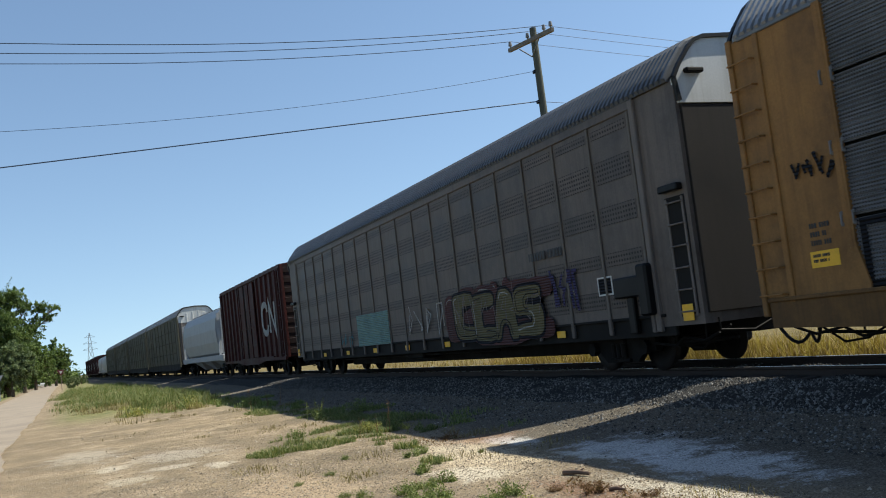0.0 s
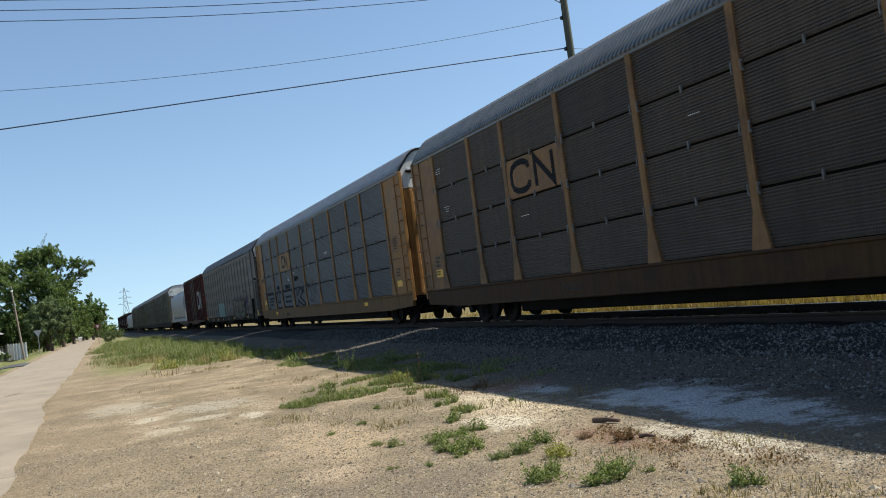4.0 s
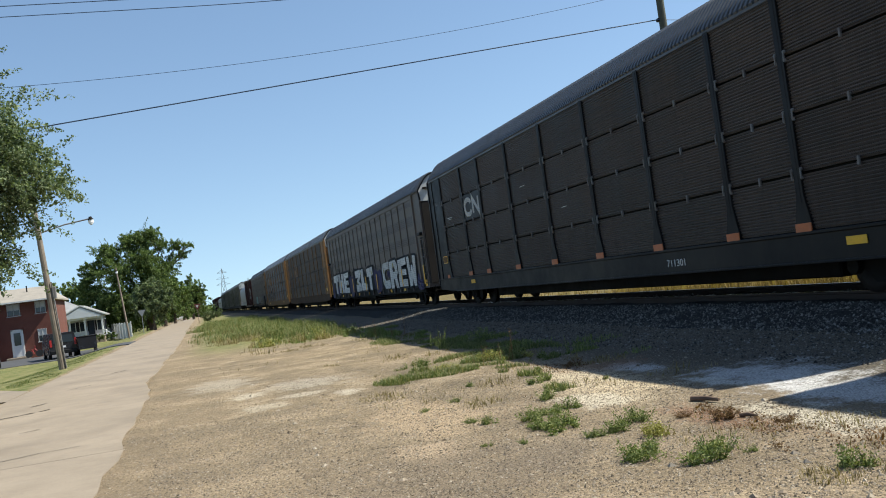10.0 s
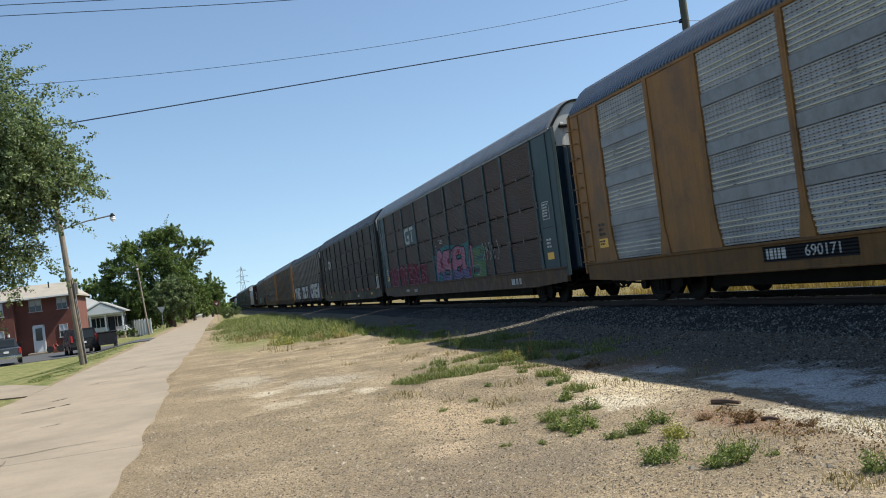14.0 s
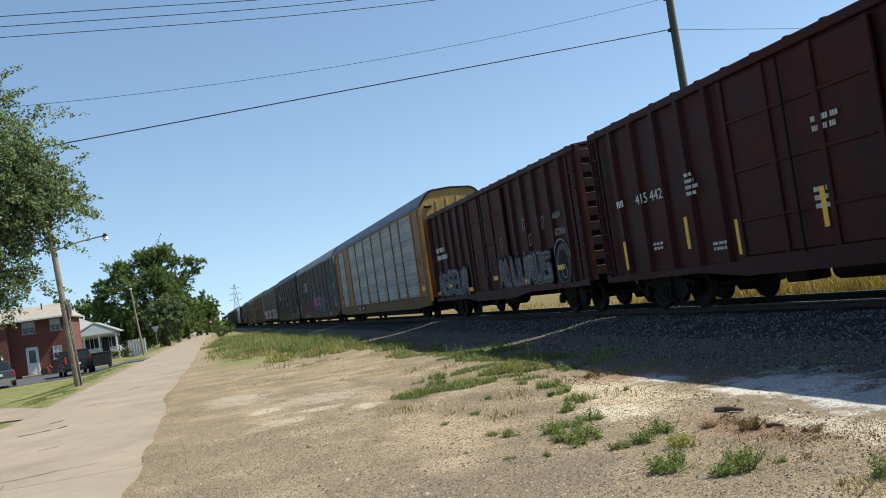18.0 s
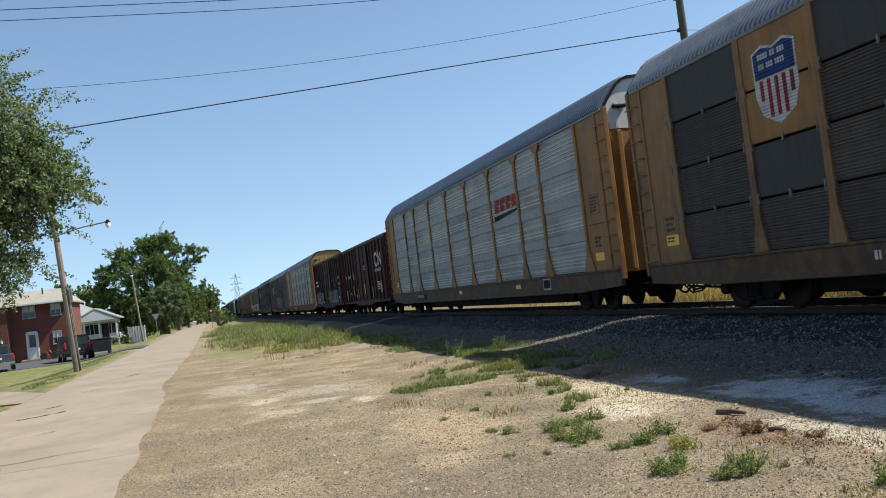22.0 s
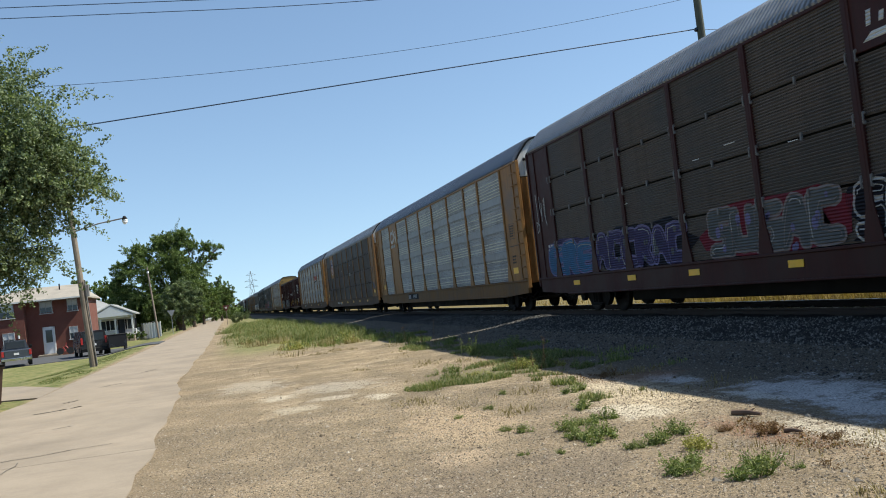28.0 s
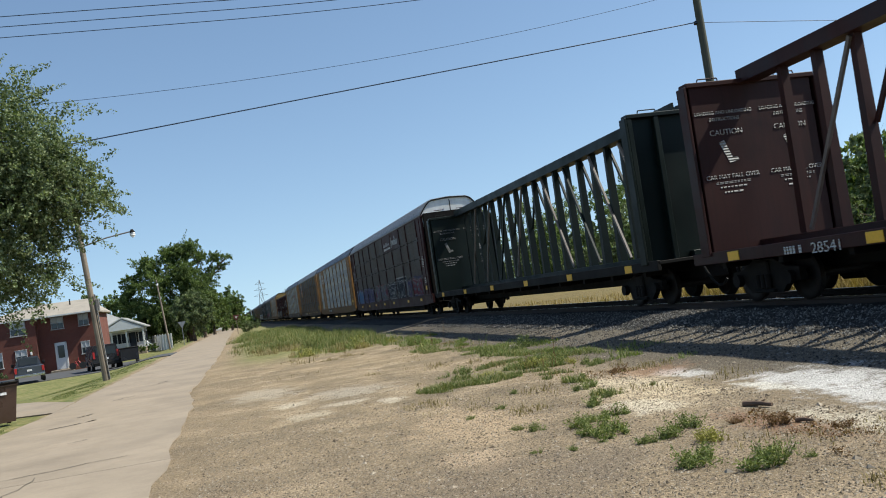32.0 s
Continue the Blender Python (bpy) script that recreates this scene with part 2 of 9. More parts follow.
M["under"] = surface("sooty underframe steel", (0.00941, 0.00816, 0.00726, 1), 0.75, 0.2, 0.35, (0.0157, 0.0104, 0.00691, 1), 25, 2.0, 0.2, spec=0.2)
M["wheel"] = surface("worn wheel steel", (0.021, 0.0176, 0.016, 1), 0.65, 0.2, 0.3, (0.0252, 0.0151, 0.0101, 1), 25, 3.0, 0.15, spec=0.2)
M["tread"] = surface("polished rail steel", (0.42, 0.41, 0.4, 1), 0.28, 0.9, 0.1, None, 25, 3.0, 0.03)
M["rail"] = surface("rusted rail steel", (0.042, 0.0269, 0.0202, 1), 0.85, 0.1, 0.3, None, 30, 3.0, 0.2)
M["tie"] = surface("creosoted tie timber", (0.0235, 0.0195, 0.0168, 1), 0.85, 0, 0.35, (0.0403, 0.0336, 0.0289, 1), 15, 3.0, 0.4)
M["signal_yellow"] = surface("reflective yellow strip", (0.85, 0.47, 0.02, 1), 0.4, 0, 0.12, None, 30, 3.0, 0.02)
M["orange"] = surface("orange marker paint", (0.5, 0.14, 0.04, 1), 0.5, 0, 0.15, None, 30, 3.0, 0.02)
M["lightgrey"] = surface("bare bracket steel", (0.2, 0.195, 0.19, 1), 0.55, 0.3, 0.2, RUST, 30, 3.0, 0.05)
# near-white colour imitates daylight coming through panel holes
M["light_dash"] = surface("pale painted light dash", (0.88, 0.88, 0.86, 1), 0.5, 0, 0.05, None, 30, 3.0, 0.0)
M["lettering"] = surface("white stencil paint", (0.6, 0.59, 0.56, 1), 0.6, 0, 0.2, None, 60, 4.0, 0.02)
M["lettering_dark"] = surface("dark stencil paint", (0.03, 0.03, 0.03, 1), 0.6, 0, 0.2, None, 60, 4.0, 0.02)


# ---------------------------------------------------------------- geometry helpers
class Geo:
    """Vertices and faces of one mesh, put together from simple solids."""

    def __init__(self):
        self.v, self.f = [], []

    def add(self, verts, faces):
        n = len(self.v)
        self.v += [tuple(p) for p in verts]
        self.f += [tuple(n + i for i in face) for face in faces]
        return self

    def box(self, x0, x1, y0, y1, z0, z1, c=0.0):
        if c <= 0:
            v = [(x, y, z) for x in (x0, x1) for y in (y0, y1) for z in (z0, z1)]
            return self.add(v, [(0, 1, 3, 2), (4, 6, 7, 5), (0, 4, 5, 1), (2, 3, 7, 6), (0, 2, 6, 4), (1, 5, 7, 3)])
        # chamfered box: three vertices at each corner
        lo, hi, v, idx = (x0, y0, z0), (x1, y1, z1), [], {}
        for i in range(8):
            s = [(i >> a) & 1 for a in range(3)]
            for a in range(3):
                p = [(hi[k] if s[k] else lo[k]) + (0 if k == a else (-c if s[k] else c)) for k in range(3)]
                idx[(i, a)] = len(v)
                v.append(p)
        faces = []
        for a in range(3):
            b1, b2 = (a + 1) % 3, (a + 2) % 3
            for s in (0, 1):
                ring = [(s << a) | (p << b1) | (q << b2) for p, q in ((0, 0), (1, 0), (1, 1), (0, 1))]
                faces.append(tuple(idx[(i, a)] for i in (ring if s else ring[::-1])))
            for p, q in ((0, 0), (1, 0), (0, 1), (1, 1)):
                i0, i1 = (p << b1) | (q << b2), (p << b1) | (q << b2) | (1 << a)
                face = (idx[(i0, b1)], idx[(i1, b1)], idx[(i1, b2)], idx[(i0, b2)])
                faces.append(face if p == q else face[::-1])
        for i in range(8):
            face = (idx[(i, 0)], idx[(i, 1)], idx[(i, 2)])
            faces.append(face if bin(i).count("1") % 2 else face[::-1])
        return self.add(v, faces)

    def prism(self, profile, y0, y1, caps=True):
        """A closed profile of (x, z), drawn along y."""
        n = len(profile)
        v = [(x, y0, z) for x, z in profile] + [(x, y1, z) for x, z in profile]
        f = [(i, (i + 1) % n, n + (i + 1) % n, n + i) for i in range(n)]
        if caps:
            f += [tuple(range(n - 1, -1, -1)), tuple(range(n, 2 * n))]
        return self.add(v, f)

    def plate(self, outline, x, thick):
        """A flat plate in the plane of y and z, at x, with the outline of (y, z)."""
        n = len(outline)
        v = [(x, y, z) for y, z in outline] + [(x - thick, y, z) for y, z in outline]
        f = [(i, n + i, n + (i + 1) % n, (i + 1) % n) for i in range(n)]
        return self.add(v, f + [tuple(range(n)), tuple(range(2 * n - 1, n - 1, -1))])

    def tube(self, a, b, r, n=8, r2=None):
        a, b = Vector(a), Vector(b)
        w = (b - a).normalized()
        u = w.orthogonal().normalized()
        t = w.cross(u)
        r2 = r if r2 is None else r2
        v = [a + (u * math.cos(k * 2 * math.pi / n) + t * math.sin(k * 2 * math.pi / n)) * r for k in range(n)]
        v += [b + (u * math.cos(k * 2 * math.pi / n) + t * math.sin(k * 2 * math.pi / n)) * r2 for k in range(n)]
        f = [(i, (i + 1) % n, n + (i + 1) % n, n + i) for i in range(n)]
        return self.add(v, f + [tuple(range(n - 1, -1, -1)), tuple(range(n, 2 * n))])

    def path(self, pts, r, n=6):
        """One continuous tube along points."""
        pts = [Vector(p) for p in pts]
        v, k = [], len(pts)
        for i, p in enumerate(pts):
            d = (pts[min(i + 1, k - 1)] - pts[max(i - 1, 0)]).normalized()
            u = d.cross(Vector((0.13, 0.21, 1.0))).normalized()
            t = u.cross(d)
            v += [p + (u * math.cos(a * 2 * math.pi / n) + t * math.sin(a * 2 * math.pi / n)) * r for a in range(n)]
        f = [(i * n + a, i * n + (a + 1) % n, (i + 1) * n + (a + 1) % n, (i + 1) * n + a) for i in range(k - 1) for a in range(n)]
        return self.add(v, f + [tuple(range(n - 1, -1, -1)), tuple(range((k - 1) * n, k * n))])

    def beam(self, a, b, w, h):
        """A straight bar of w by h from a to b, its width level."""
        a, b = Vector(a), Vector(b)
        d = (b - a).normalized()
        u = d.cross(Vector((0, 0, 1))) if abs(d.z) < 0.98 else Vector((1, 0, 0))
        u.normalize()
        t = u.cross(d)
        q = [u * sx * w / 2 + t * sz * h / 2 for sx, sz in ((-1, -1), (1, -1), (1, 1), (-1, 1))]
        v = [a + p for p in q] + [b + p for p in q]
        return self.add(v, [(0, 1, 5, 4), (1, 2, 6, 5), (2, 3, 7, 6), (3, 0, 4, 7), (3, 2, 1, 0), (4, 5, 6, 7)])

    def mesh(self, name, material, smooth=False):
        me = bpy.data.meshes.new(name)
        me.from_pydata(self.v, [], self.f)
        if material:
            me.materials.append(material)
        if smooth:
            me.shade_smooth()
        me.update()
        return me


def part(name, geo, material, parent, label="", at=(0, 0, 0), smooth=False):
    """One mesh object under a thing or under a part. geo may be a mesh that alike parts share."""
    me = geo.mesh(name, material, smooth) if hasattr(geo, "f") else geo
    ob = new(name, me)
    ob.parent = parent
    ob.location = at
    if label:
        ob["label"] = label
    return ob


def thing(name, label, category, group="", kind="", at=(0, 0, 0), rz=0.0):
    ob = new(name)
    ob.matrix_world = pose(*at, 0, 0, rz)
    return tagged(ob, label, category, group, kind)


def solid(name, geo, material, label="", category="", group="", kind="", smooth=False):
    """A thing that is one mesh, in world coordinates."""
    return tagged(new(name, geo.mesh(name, material, smooth)), label, category, group, kind)


SHARED = {}


def shared(key, make):
    if key not in SHARED:
        SHARED[key] = make()
    return SHARED[key]


# ---------------------------------------------------------------- the train: running gear
FACE = -1.52          # near side of a car, from its centre line
RACK_LEN = 27.35


def wheel_geo():
    g = Geo()
    prof = [(-0.07, 0.10), (-0.07, 0.34), (-0.075, 0.445), (-0.045, 0.45), (-0.04, 0.42), (0.065, 0.41), (0.07, 0.34), (0.02, 0.3), (0.02, 0.12), (0.07, 0.10)]
    n, k = 28, len(prof)
    v = [(x, r * math.cos(a * 2 * math.pi / n), r * math.sin(a * 2 * math.pi / n)) for a in range(n) for x, r in prof]
    f = [(a * k + i, a * k + (i + 1) % k, ((a + 1) % n) * k + (i + 1) % k, ((a + 1) % n) * k + i) for a in range(n) for i in range(k)]
    return g.add(v, f)


def side_frame_geo(x):
    """The cast side frame of a truck: an arched girder with two windows and a spring nest."""
    g = Geo()
    outer = [(-1.12, 0.36), (-1.12, 0.6), (-0.72, 0.64), (-0.36, 0.8), (0.36, 0.8), (0.72, 0.64), (1.12, 0.6), (1.12, 0.36), (0.74, 0.36), (0.52, 0.16), (-0.52, 0.16), (-0.74, 0.36)]
    g.plate(outer, x, 0.13)
    for y in (-0.875, 0.875):
        g.tube((x - 0.13, y, 0.43), (x - 0.24, y, 0.43), 0.13, 12)
    for y in (-0.16, 0.0, 0.16):
        g.tube((x - 0.08, y, 0.24), (x - 0.08, y, 0.55), 0.075, 10)
        g.tube((x - 0.17, y, 0.26), (x - 0.17, y, 0.52), 0.065, 10)
    g.box(x - 0.2, x - 0.1, -0.33, 0.33, 0.17, 0.23, 0.015)
    return g


def truck(car, y):
    base = part("truck", shared("bolster", lambda: Geo().box(-1.15, 1.15, -0.2, 0.2, 0.42, 0.78, 0.03).mesh("truck", M["under"])), None, car, "sooty cast steel truck", (0, y, 0))
    wheel = shared("wheel", lambda: wheel_geo().mesh("wheel", M["wheel"], True))
    for wy in (-0.875, 0.875):
        for wx in (-0.7525, 0.7525):
            w = part("wheel", wheel, None, base, "", (wx, wy, 0.42))
            w.rotation_euler.z = 0 if wx < 0 else math.pi
        part("axle", shared("axle", lambda: Geo().tube((-0.95, 0, 0.42), (0.95, 0, 0.42), 0.085, 12).mesh("axle", M["wheel"], False)), None, base, "", (0, wy, 0))
    for s in (-1, 1):
        o = part("side_frame", shared("sideframe", lambda: side_frame_geo(-0.97).mesh("side_frame", M["under"])), None, base)
        o.rotation_euler.z = 0 if s < 0 else math.pi


def coupler(car, y, way):
    """Draft gear and coupler knuckle that stand out of a car's end, with the slack air hose beside it."""
    g = Geo()
    g.box(-0.11, 0.11, min(y, y + way * 0.42), max(y, y + way * 0.42), 0.76, 0.96, 0.02)
    g.box(-0.2, 0.17, min(y + way * 0.36, y + way * 0.63), max(y + way * 0.36, y + way * 0.63), 0.72, 1.02, 0.05)
    part("coupler", g, M["under"], car, "rusty cast coupler")
    h = Geo()
    pts = [Vector((-0.42 + 0.25 * t, y + way * (0.1 + 0.5 * t), 0.78 - 0.46 * math.sin(math.pi * min(1, t * 0.75)))) for t in [k / 8 for k in range(9)]]
    h.path(pts, 0.028, 8)
    part("air_hose", h, M["black"], car, "slack black rubber air hose")


def letters(text, size, material, bold=0.0):
    """The built-in font as a mesh, standing in the plane of y and z and read from the -x side."""
    def make():
        cu = bpy.data.curves.new("letters", "FONT")
        cu.body, cu.size, cu.extrude, cu.offset, cu.resolution_u = text, size, 0.004, bold, 3
        cu.align_x, cu.align_y = "CENTER", "CENTER"
        ob = new("letters", cu)
        bpy.context.view_layer.update()
        me = bpy.data.meshes.new_from_object(ob.evaluated_get(bpy.context.evaluated_depsgraph_get()))
        bpy.data.objects.remove(ob)
        me.transform(Matrix(((0, 0, -1, 0), (-1, 0, 0, 0), (0, 1, 0, 0), (0, 0, 0, 1))))
        me.materials.clear()
        me.materials.append(material)
        return me
    return shared(("text", text, size, material.name, bold), make)


def stencil(parent, text, y, z, size, material, x=FACE - 0.075, wide=1.0, name="lettering", bold=0.0):
    o = part(name, letters(text, size, material, bold), None, parent, "", (x, y, z))
    o.scale.y = wide
    return o


def bars(parent, y, z, rows, width, height, material, x=FACE - 0.075, seed=0):
    """Small writing that cannot be read: rows of short upright bars in word-like runs. y is the end that is read first."""
    rng = random.Random(seed)
    g = Geo()
    step = height / rows
    h = step * 0.58
    for r in range(rows):
        at, stop = 0.0, width * rng.uniform(0.7, 1.0)
        while at < stop - h * 0.5:
            for _ in range(rng.randint(2, 6)):
                w = h * rng.uniform(0.3, 0.6)
                if at + w > stop:
                    break
                g.box(x - 0.004, x, y - at - w, y - at, z - r * step - h, z - r * step)
                at += w + h * 0.22
            at += h * 0.55
    o = part("stencil", g, material, parent, "rows of small stencilled bars")
    o["kind"] = "stuff"
    return o


def ladder(parent, y0, y1, z0, z1, material, x=FACE - 0.12, n=9, rails=True):
    rung = shared(("rung", round(y1 - y0, 3), material.name), lambda: Geo().path([(0.06, 0, 0), (-0.035, 0, 0), (-0.035, y1 - y0, 0), (0.06, y1 - y0, 0)], 0.015, 6).mesh("rung", material))
    if rails:
        for y in (y0, y1):
            part("ladder_rail", Geo().box(x - 0.01, x + 0.05, y - 0.025, y + 0.025, z0 - 0.08, z1 + 0.08, 0.006), material, parent)
    for k in range(n):
        part("rung", rung, None, parent, "", (x, y0, z0 + (z1 - z0) * k / (n - 1)))


# ---------------------------------------------------------------- the train: car bodies
ROOF_HALF = [(-1.55, 4.86), (-1.55, 4.92), (-1.51, 4.99), (-1.42, 5.13), (-1.16, 5.45), (-1.02, 5.56), (-0.85, 5.62)]
ROOF_PROFILE = ROOF_HALF + [(0.0, 5.67)] + [(-x, z) for x, z in ROOF_HALF[::-1]]


def roof_geo(y0, y1, profile, pitch=0.15, deep=0.042):
    """Roof sheets with raised ribs across the car."""
    n = int((y0 - y1) / pitch)
    k = len(profile)
    v, f = [], []
    c = Vector((0, 4.6))
    offs = [(0.0, 0.0), (0.34, 0.0), (0.4, 1.0), (0.9, 1.0), (0.96, 0.0)]
    ys = [(y0 - (i + o) * pitch, h) for i in range(n) for o, h in offs]
    for y, h in ys:
        for j, (x, z) in enumerate(profile):
            d = (Vector((x, z)) - c).normalized() * (deep * h if 0 < j < k - 1 else 0)
            v.append((x + d.x, y, z + d.y))
    for i in range(len(ys) - 1):
        for j in range(k - 1):
            f.append((i * k + j, i * k + j + 1, (i + 1) * k + j + 1, (i + 1) * k + j))
    f.append(tuple(range(k - 1, -1, -1)))
    f.append(tuple((len(ys) - 1) * k + j for j in range(k)))
    return Geo().add(v, f)


def corrugated(width, height, pitch=0.055, deep=0.02):
    """A side panel with level corrugations and turned-in edges; its lower front corner lies at the origin, and it runs to -y."""
    g = Geo()
    n = max(3, round(height / pitch))
    p = height / n
    line = [(0.03, 0.0)]
    for i in range(n):
        line += [(0.0, (i + 0.08) * p), (0.0, (i + 0.42) * p), (-deep, (i + 0.58) * p), (-deep, (i + 0.92) * p)]
    line.append((0.03, height))
    m = len(line)
    v = [(x, 0.0, z) for x, z in line] + [(x, -width, z) for x, z in line]
    return g.add(v, [(i, i + 1, m + i + 1, m + i) for i in range(m - 1)])


def post_geo(z0, z1, w, foot, thick=0.075):
    g = Geo()
    hf = foot / 2
    out = [(-hf, z0), (hf, z0), (hf, z0 + 0.1), (w / 2, z0 + 0.62), (w / 2, z1), (-w / 2, z1), (-w / 2, z0 + 0.62), (-hf, z0 + 0.1)]
    g.plate(out, FACE + 0.02, thick)
    # raised middle web
    g.box(FACE - thick - 0.006 + 0.02, FACE - thick + 0.03, -w * 0.18, w * 0.18, z0 + 0.5, z1 - 0.04, 0.005)
    return g


def add_clips(post, w, zs):
    clip = shared("clip", lambda: Geo().box(-0.06, -0.02, -0.02, 0.02, -0.1, -0.045, 0.01).box(-0.06, -0.02, -0.02, 0.02, 0.045, 0.1, 0.01).box(-0.075, -0.045, -0.012, 0.012, -0.09, 0.09, 0.006).mesh("clip", M["lightgrey"]))
    for z in zs:
        for s in (-1, 1):
            part("clip", clip, None, post, "", (FACE, s * (w / 2 + 0.03), z))


POSTS = [1.75, 4.4, 6.45, 9.27, 12.15, 15.0, 17.87, 20.65, 22.65, 25.5]
ROWS = [1.05, 1.98, 2.92, 3.86, 4.85]


def end_doors(car, y, way, paint, top, ribs=6, drop=0.0):
    """The folding doors at a rack's end, with upright ribs; the upper quarter carries its own paint."""
    g, h, ribs_made = Geo(), Geo(), []
    yy = sorted((y, y - way * 0.08))
    g.box(-1.42, 1.42, yy[0], yy[1], 0.95, 4.35, 0.01)
    rim = [(-1.47, 4.4)] + [(x * 0.985, z - drop - 0.03) for x, z in ROOF_PROFILE[1:-1]] + [(1.47, 4.4)]
    n = len(rim)
    h.add([(x * 0.99, y + way * d, max(4.35, z - 0.03)) for d in (0.012, -0.08) for x, z in rim[::-1]],
          [tuple(range(n)), tuple(range(2 * n - 1, n - 1, -1))] + [(i, n + i, n + (i + 1) % n, (i + 1) % n) for i in range(n)])
    for i in range(ribs):
        x = -1.2 + 2.4 * i / (ribs - 1)
        rr = sorted((y - way * 0.02, y + way * 0.07))
        ribs_made.append((Geo().box(x - 0.06, x + 0.06, rr[0], rr[1], 1.0, 4.33, 0.02), paint))
        ribs_made.append((Geo().box(x - 0.05, x + 0.05, min(y, y + way * 0.03), max(y, y + way * 0.03), 4.37, 5.32 - drop - 0.26 * abs(x), 0.01), top))
    d = part("end_door", g, paint, car, "folding end door with upright ribs")
    frame_geo = Geo()
    for (xa, za), (xb, zb) in zip(rim, rim[1:]):
        frame_geo.beam((xa, y + way * 0.03, za), (xb, y + way * 0.03, zb), 0.07, 0.06)
    part("hood_frame", frame_geo, M["black"], d, "black frame of the end hood")
    part("hood_bracket", Geo().box(-1.3, -0.95, min(y, y + way * 0.12), max(y, y + way * 0.12), 4.86, 4.94, 0.02), M["under"], d)
    part("end_door_top", h, top, d, "white-painted top of the end door" if top == M["white"] else "")
    for rib, colour in ribs_made:
        part("door_rib", rib, colour, d)


def slat_glints(w, h, r):
    """Pale strips painted as the lit lips of the slats in one panel, broken here and there."""
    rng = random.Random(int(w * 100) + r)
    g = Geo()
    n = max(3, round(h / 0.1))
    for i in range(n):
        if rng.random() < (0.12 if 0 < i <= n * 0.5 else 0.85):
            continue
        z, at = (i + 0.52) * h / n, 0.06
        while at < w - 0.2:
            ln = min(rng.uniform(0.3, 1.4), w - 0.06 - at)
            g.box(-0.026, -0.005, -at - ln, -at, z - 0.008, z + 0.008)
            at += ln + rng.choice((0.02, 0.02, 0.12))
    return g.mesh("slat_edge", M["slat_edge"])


def banded(car, y0, y1, rows, panel):
    """Galvanised slats in zones, with smooth raised bands between them."""
    w = round(y1 - y0, 3)
    for r in range(len(rows) - 1):
        a = rows[r] + (0.02 if r == 0 else 0.13)
        b = rows[r + 1] - (0.02 if r == len(rows) - 2 else 0.13)
        h = round(b - a, 3)
        p = part("panel", shared(("slats", w, h, panel.name), lambda: corrugated(w, h, 0.1, 0.014).mesh("panel", panel)), None, car, "", (FACE, -y0, a))
        part("slat_edge", shared(("slat_edge", w, h), lambda: slat_glints(w, h, r)), None, p)["kind"] = "stuff"
        if r:
            part("band", shared(("band", w), lambda: Geo().box(-0.032, 0.03, -w, 0, -0.13, 0.13, 0.012).mesh("band", M["band"])), None, car, "", (FACE, -y0, rows[r]))


def rigging(car, L):
    """Thin brake rods and pipes slung under both ends of a long car."""
    for end, way in ((0.0, -1), (-L, 1)):
        g = Geo()
        g.path([Vector((-1.25, end + way * d, z)) for d, z in ((0.2, 0.62), (0.6, 0.5), (1.1, 0.58), (1.4, 0.44), (2.0, 0.5))], 0.022, 6)
        g.path([Vector((-1.05, end + way * d, z)) for d, z in ((0.15, 0.72), (0.5, 0.6), (0.9, 0.36), (1.3, 0.4), (1.8, 0.62))], 0.018, 6)
        g.path([Vector((-0.8, end + way * d, z)) for d, z in ((0.3, 0.5), (1.9, 0.42))], 0.028, 6)
        g.path([Vector((x, end + way * 0.12, z)) for x, z in ((-1.3, 0.86), (-1.28, 0.66), (-0.6, 0.6), (-0.25, 0.72))], 0.016, 6)
        for d in (0.6, 1.4):
            g.tube((-1.2, end + way * d, 0.9), (-1.2, end + way * d, 0.5), 0.016, 5)
        part("brake_rigging", g, M["under"], car, "sooty brake rods and pipes")


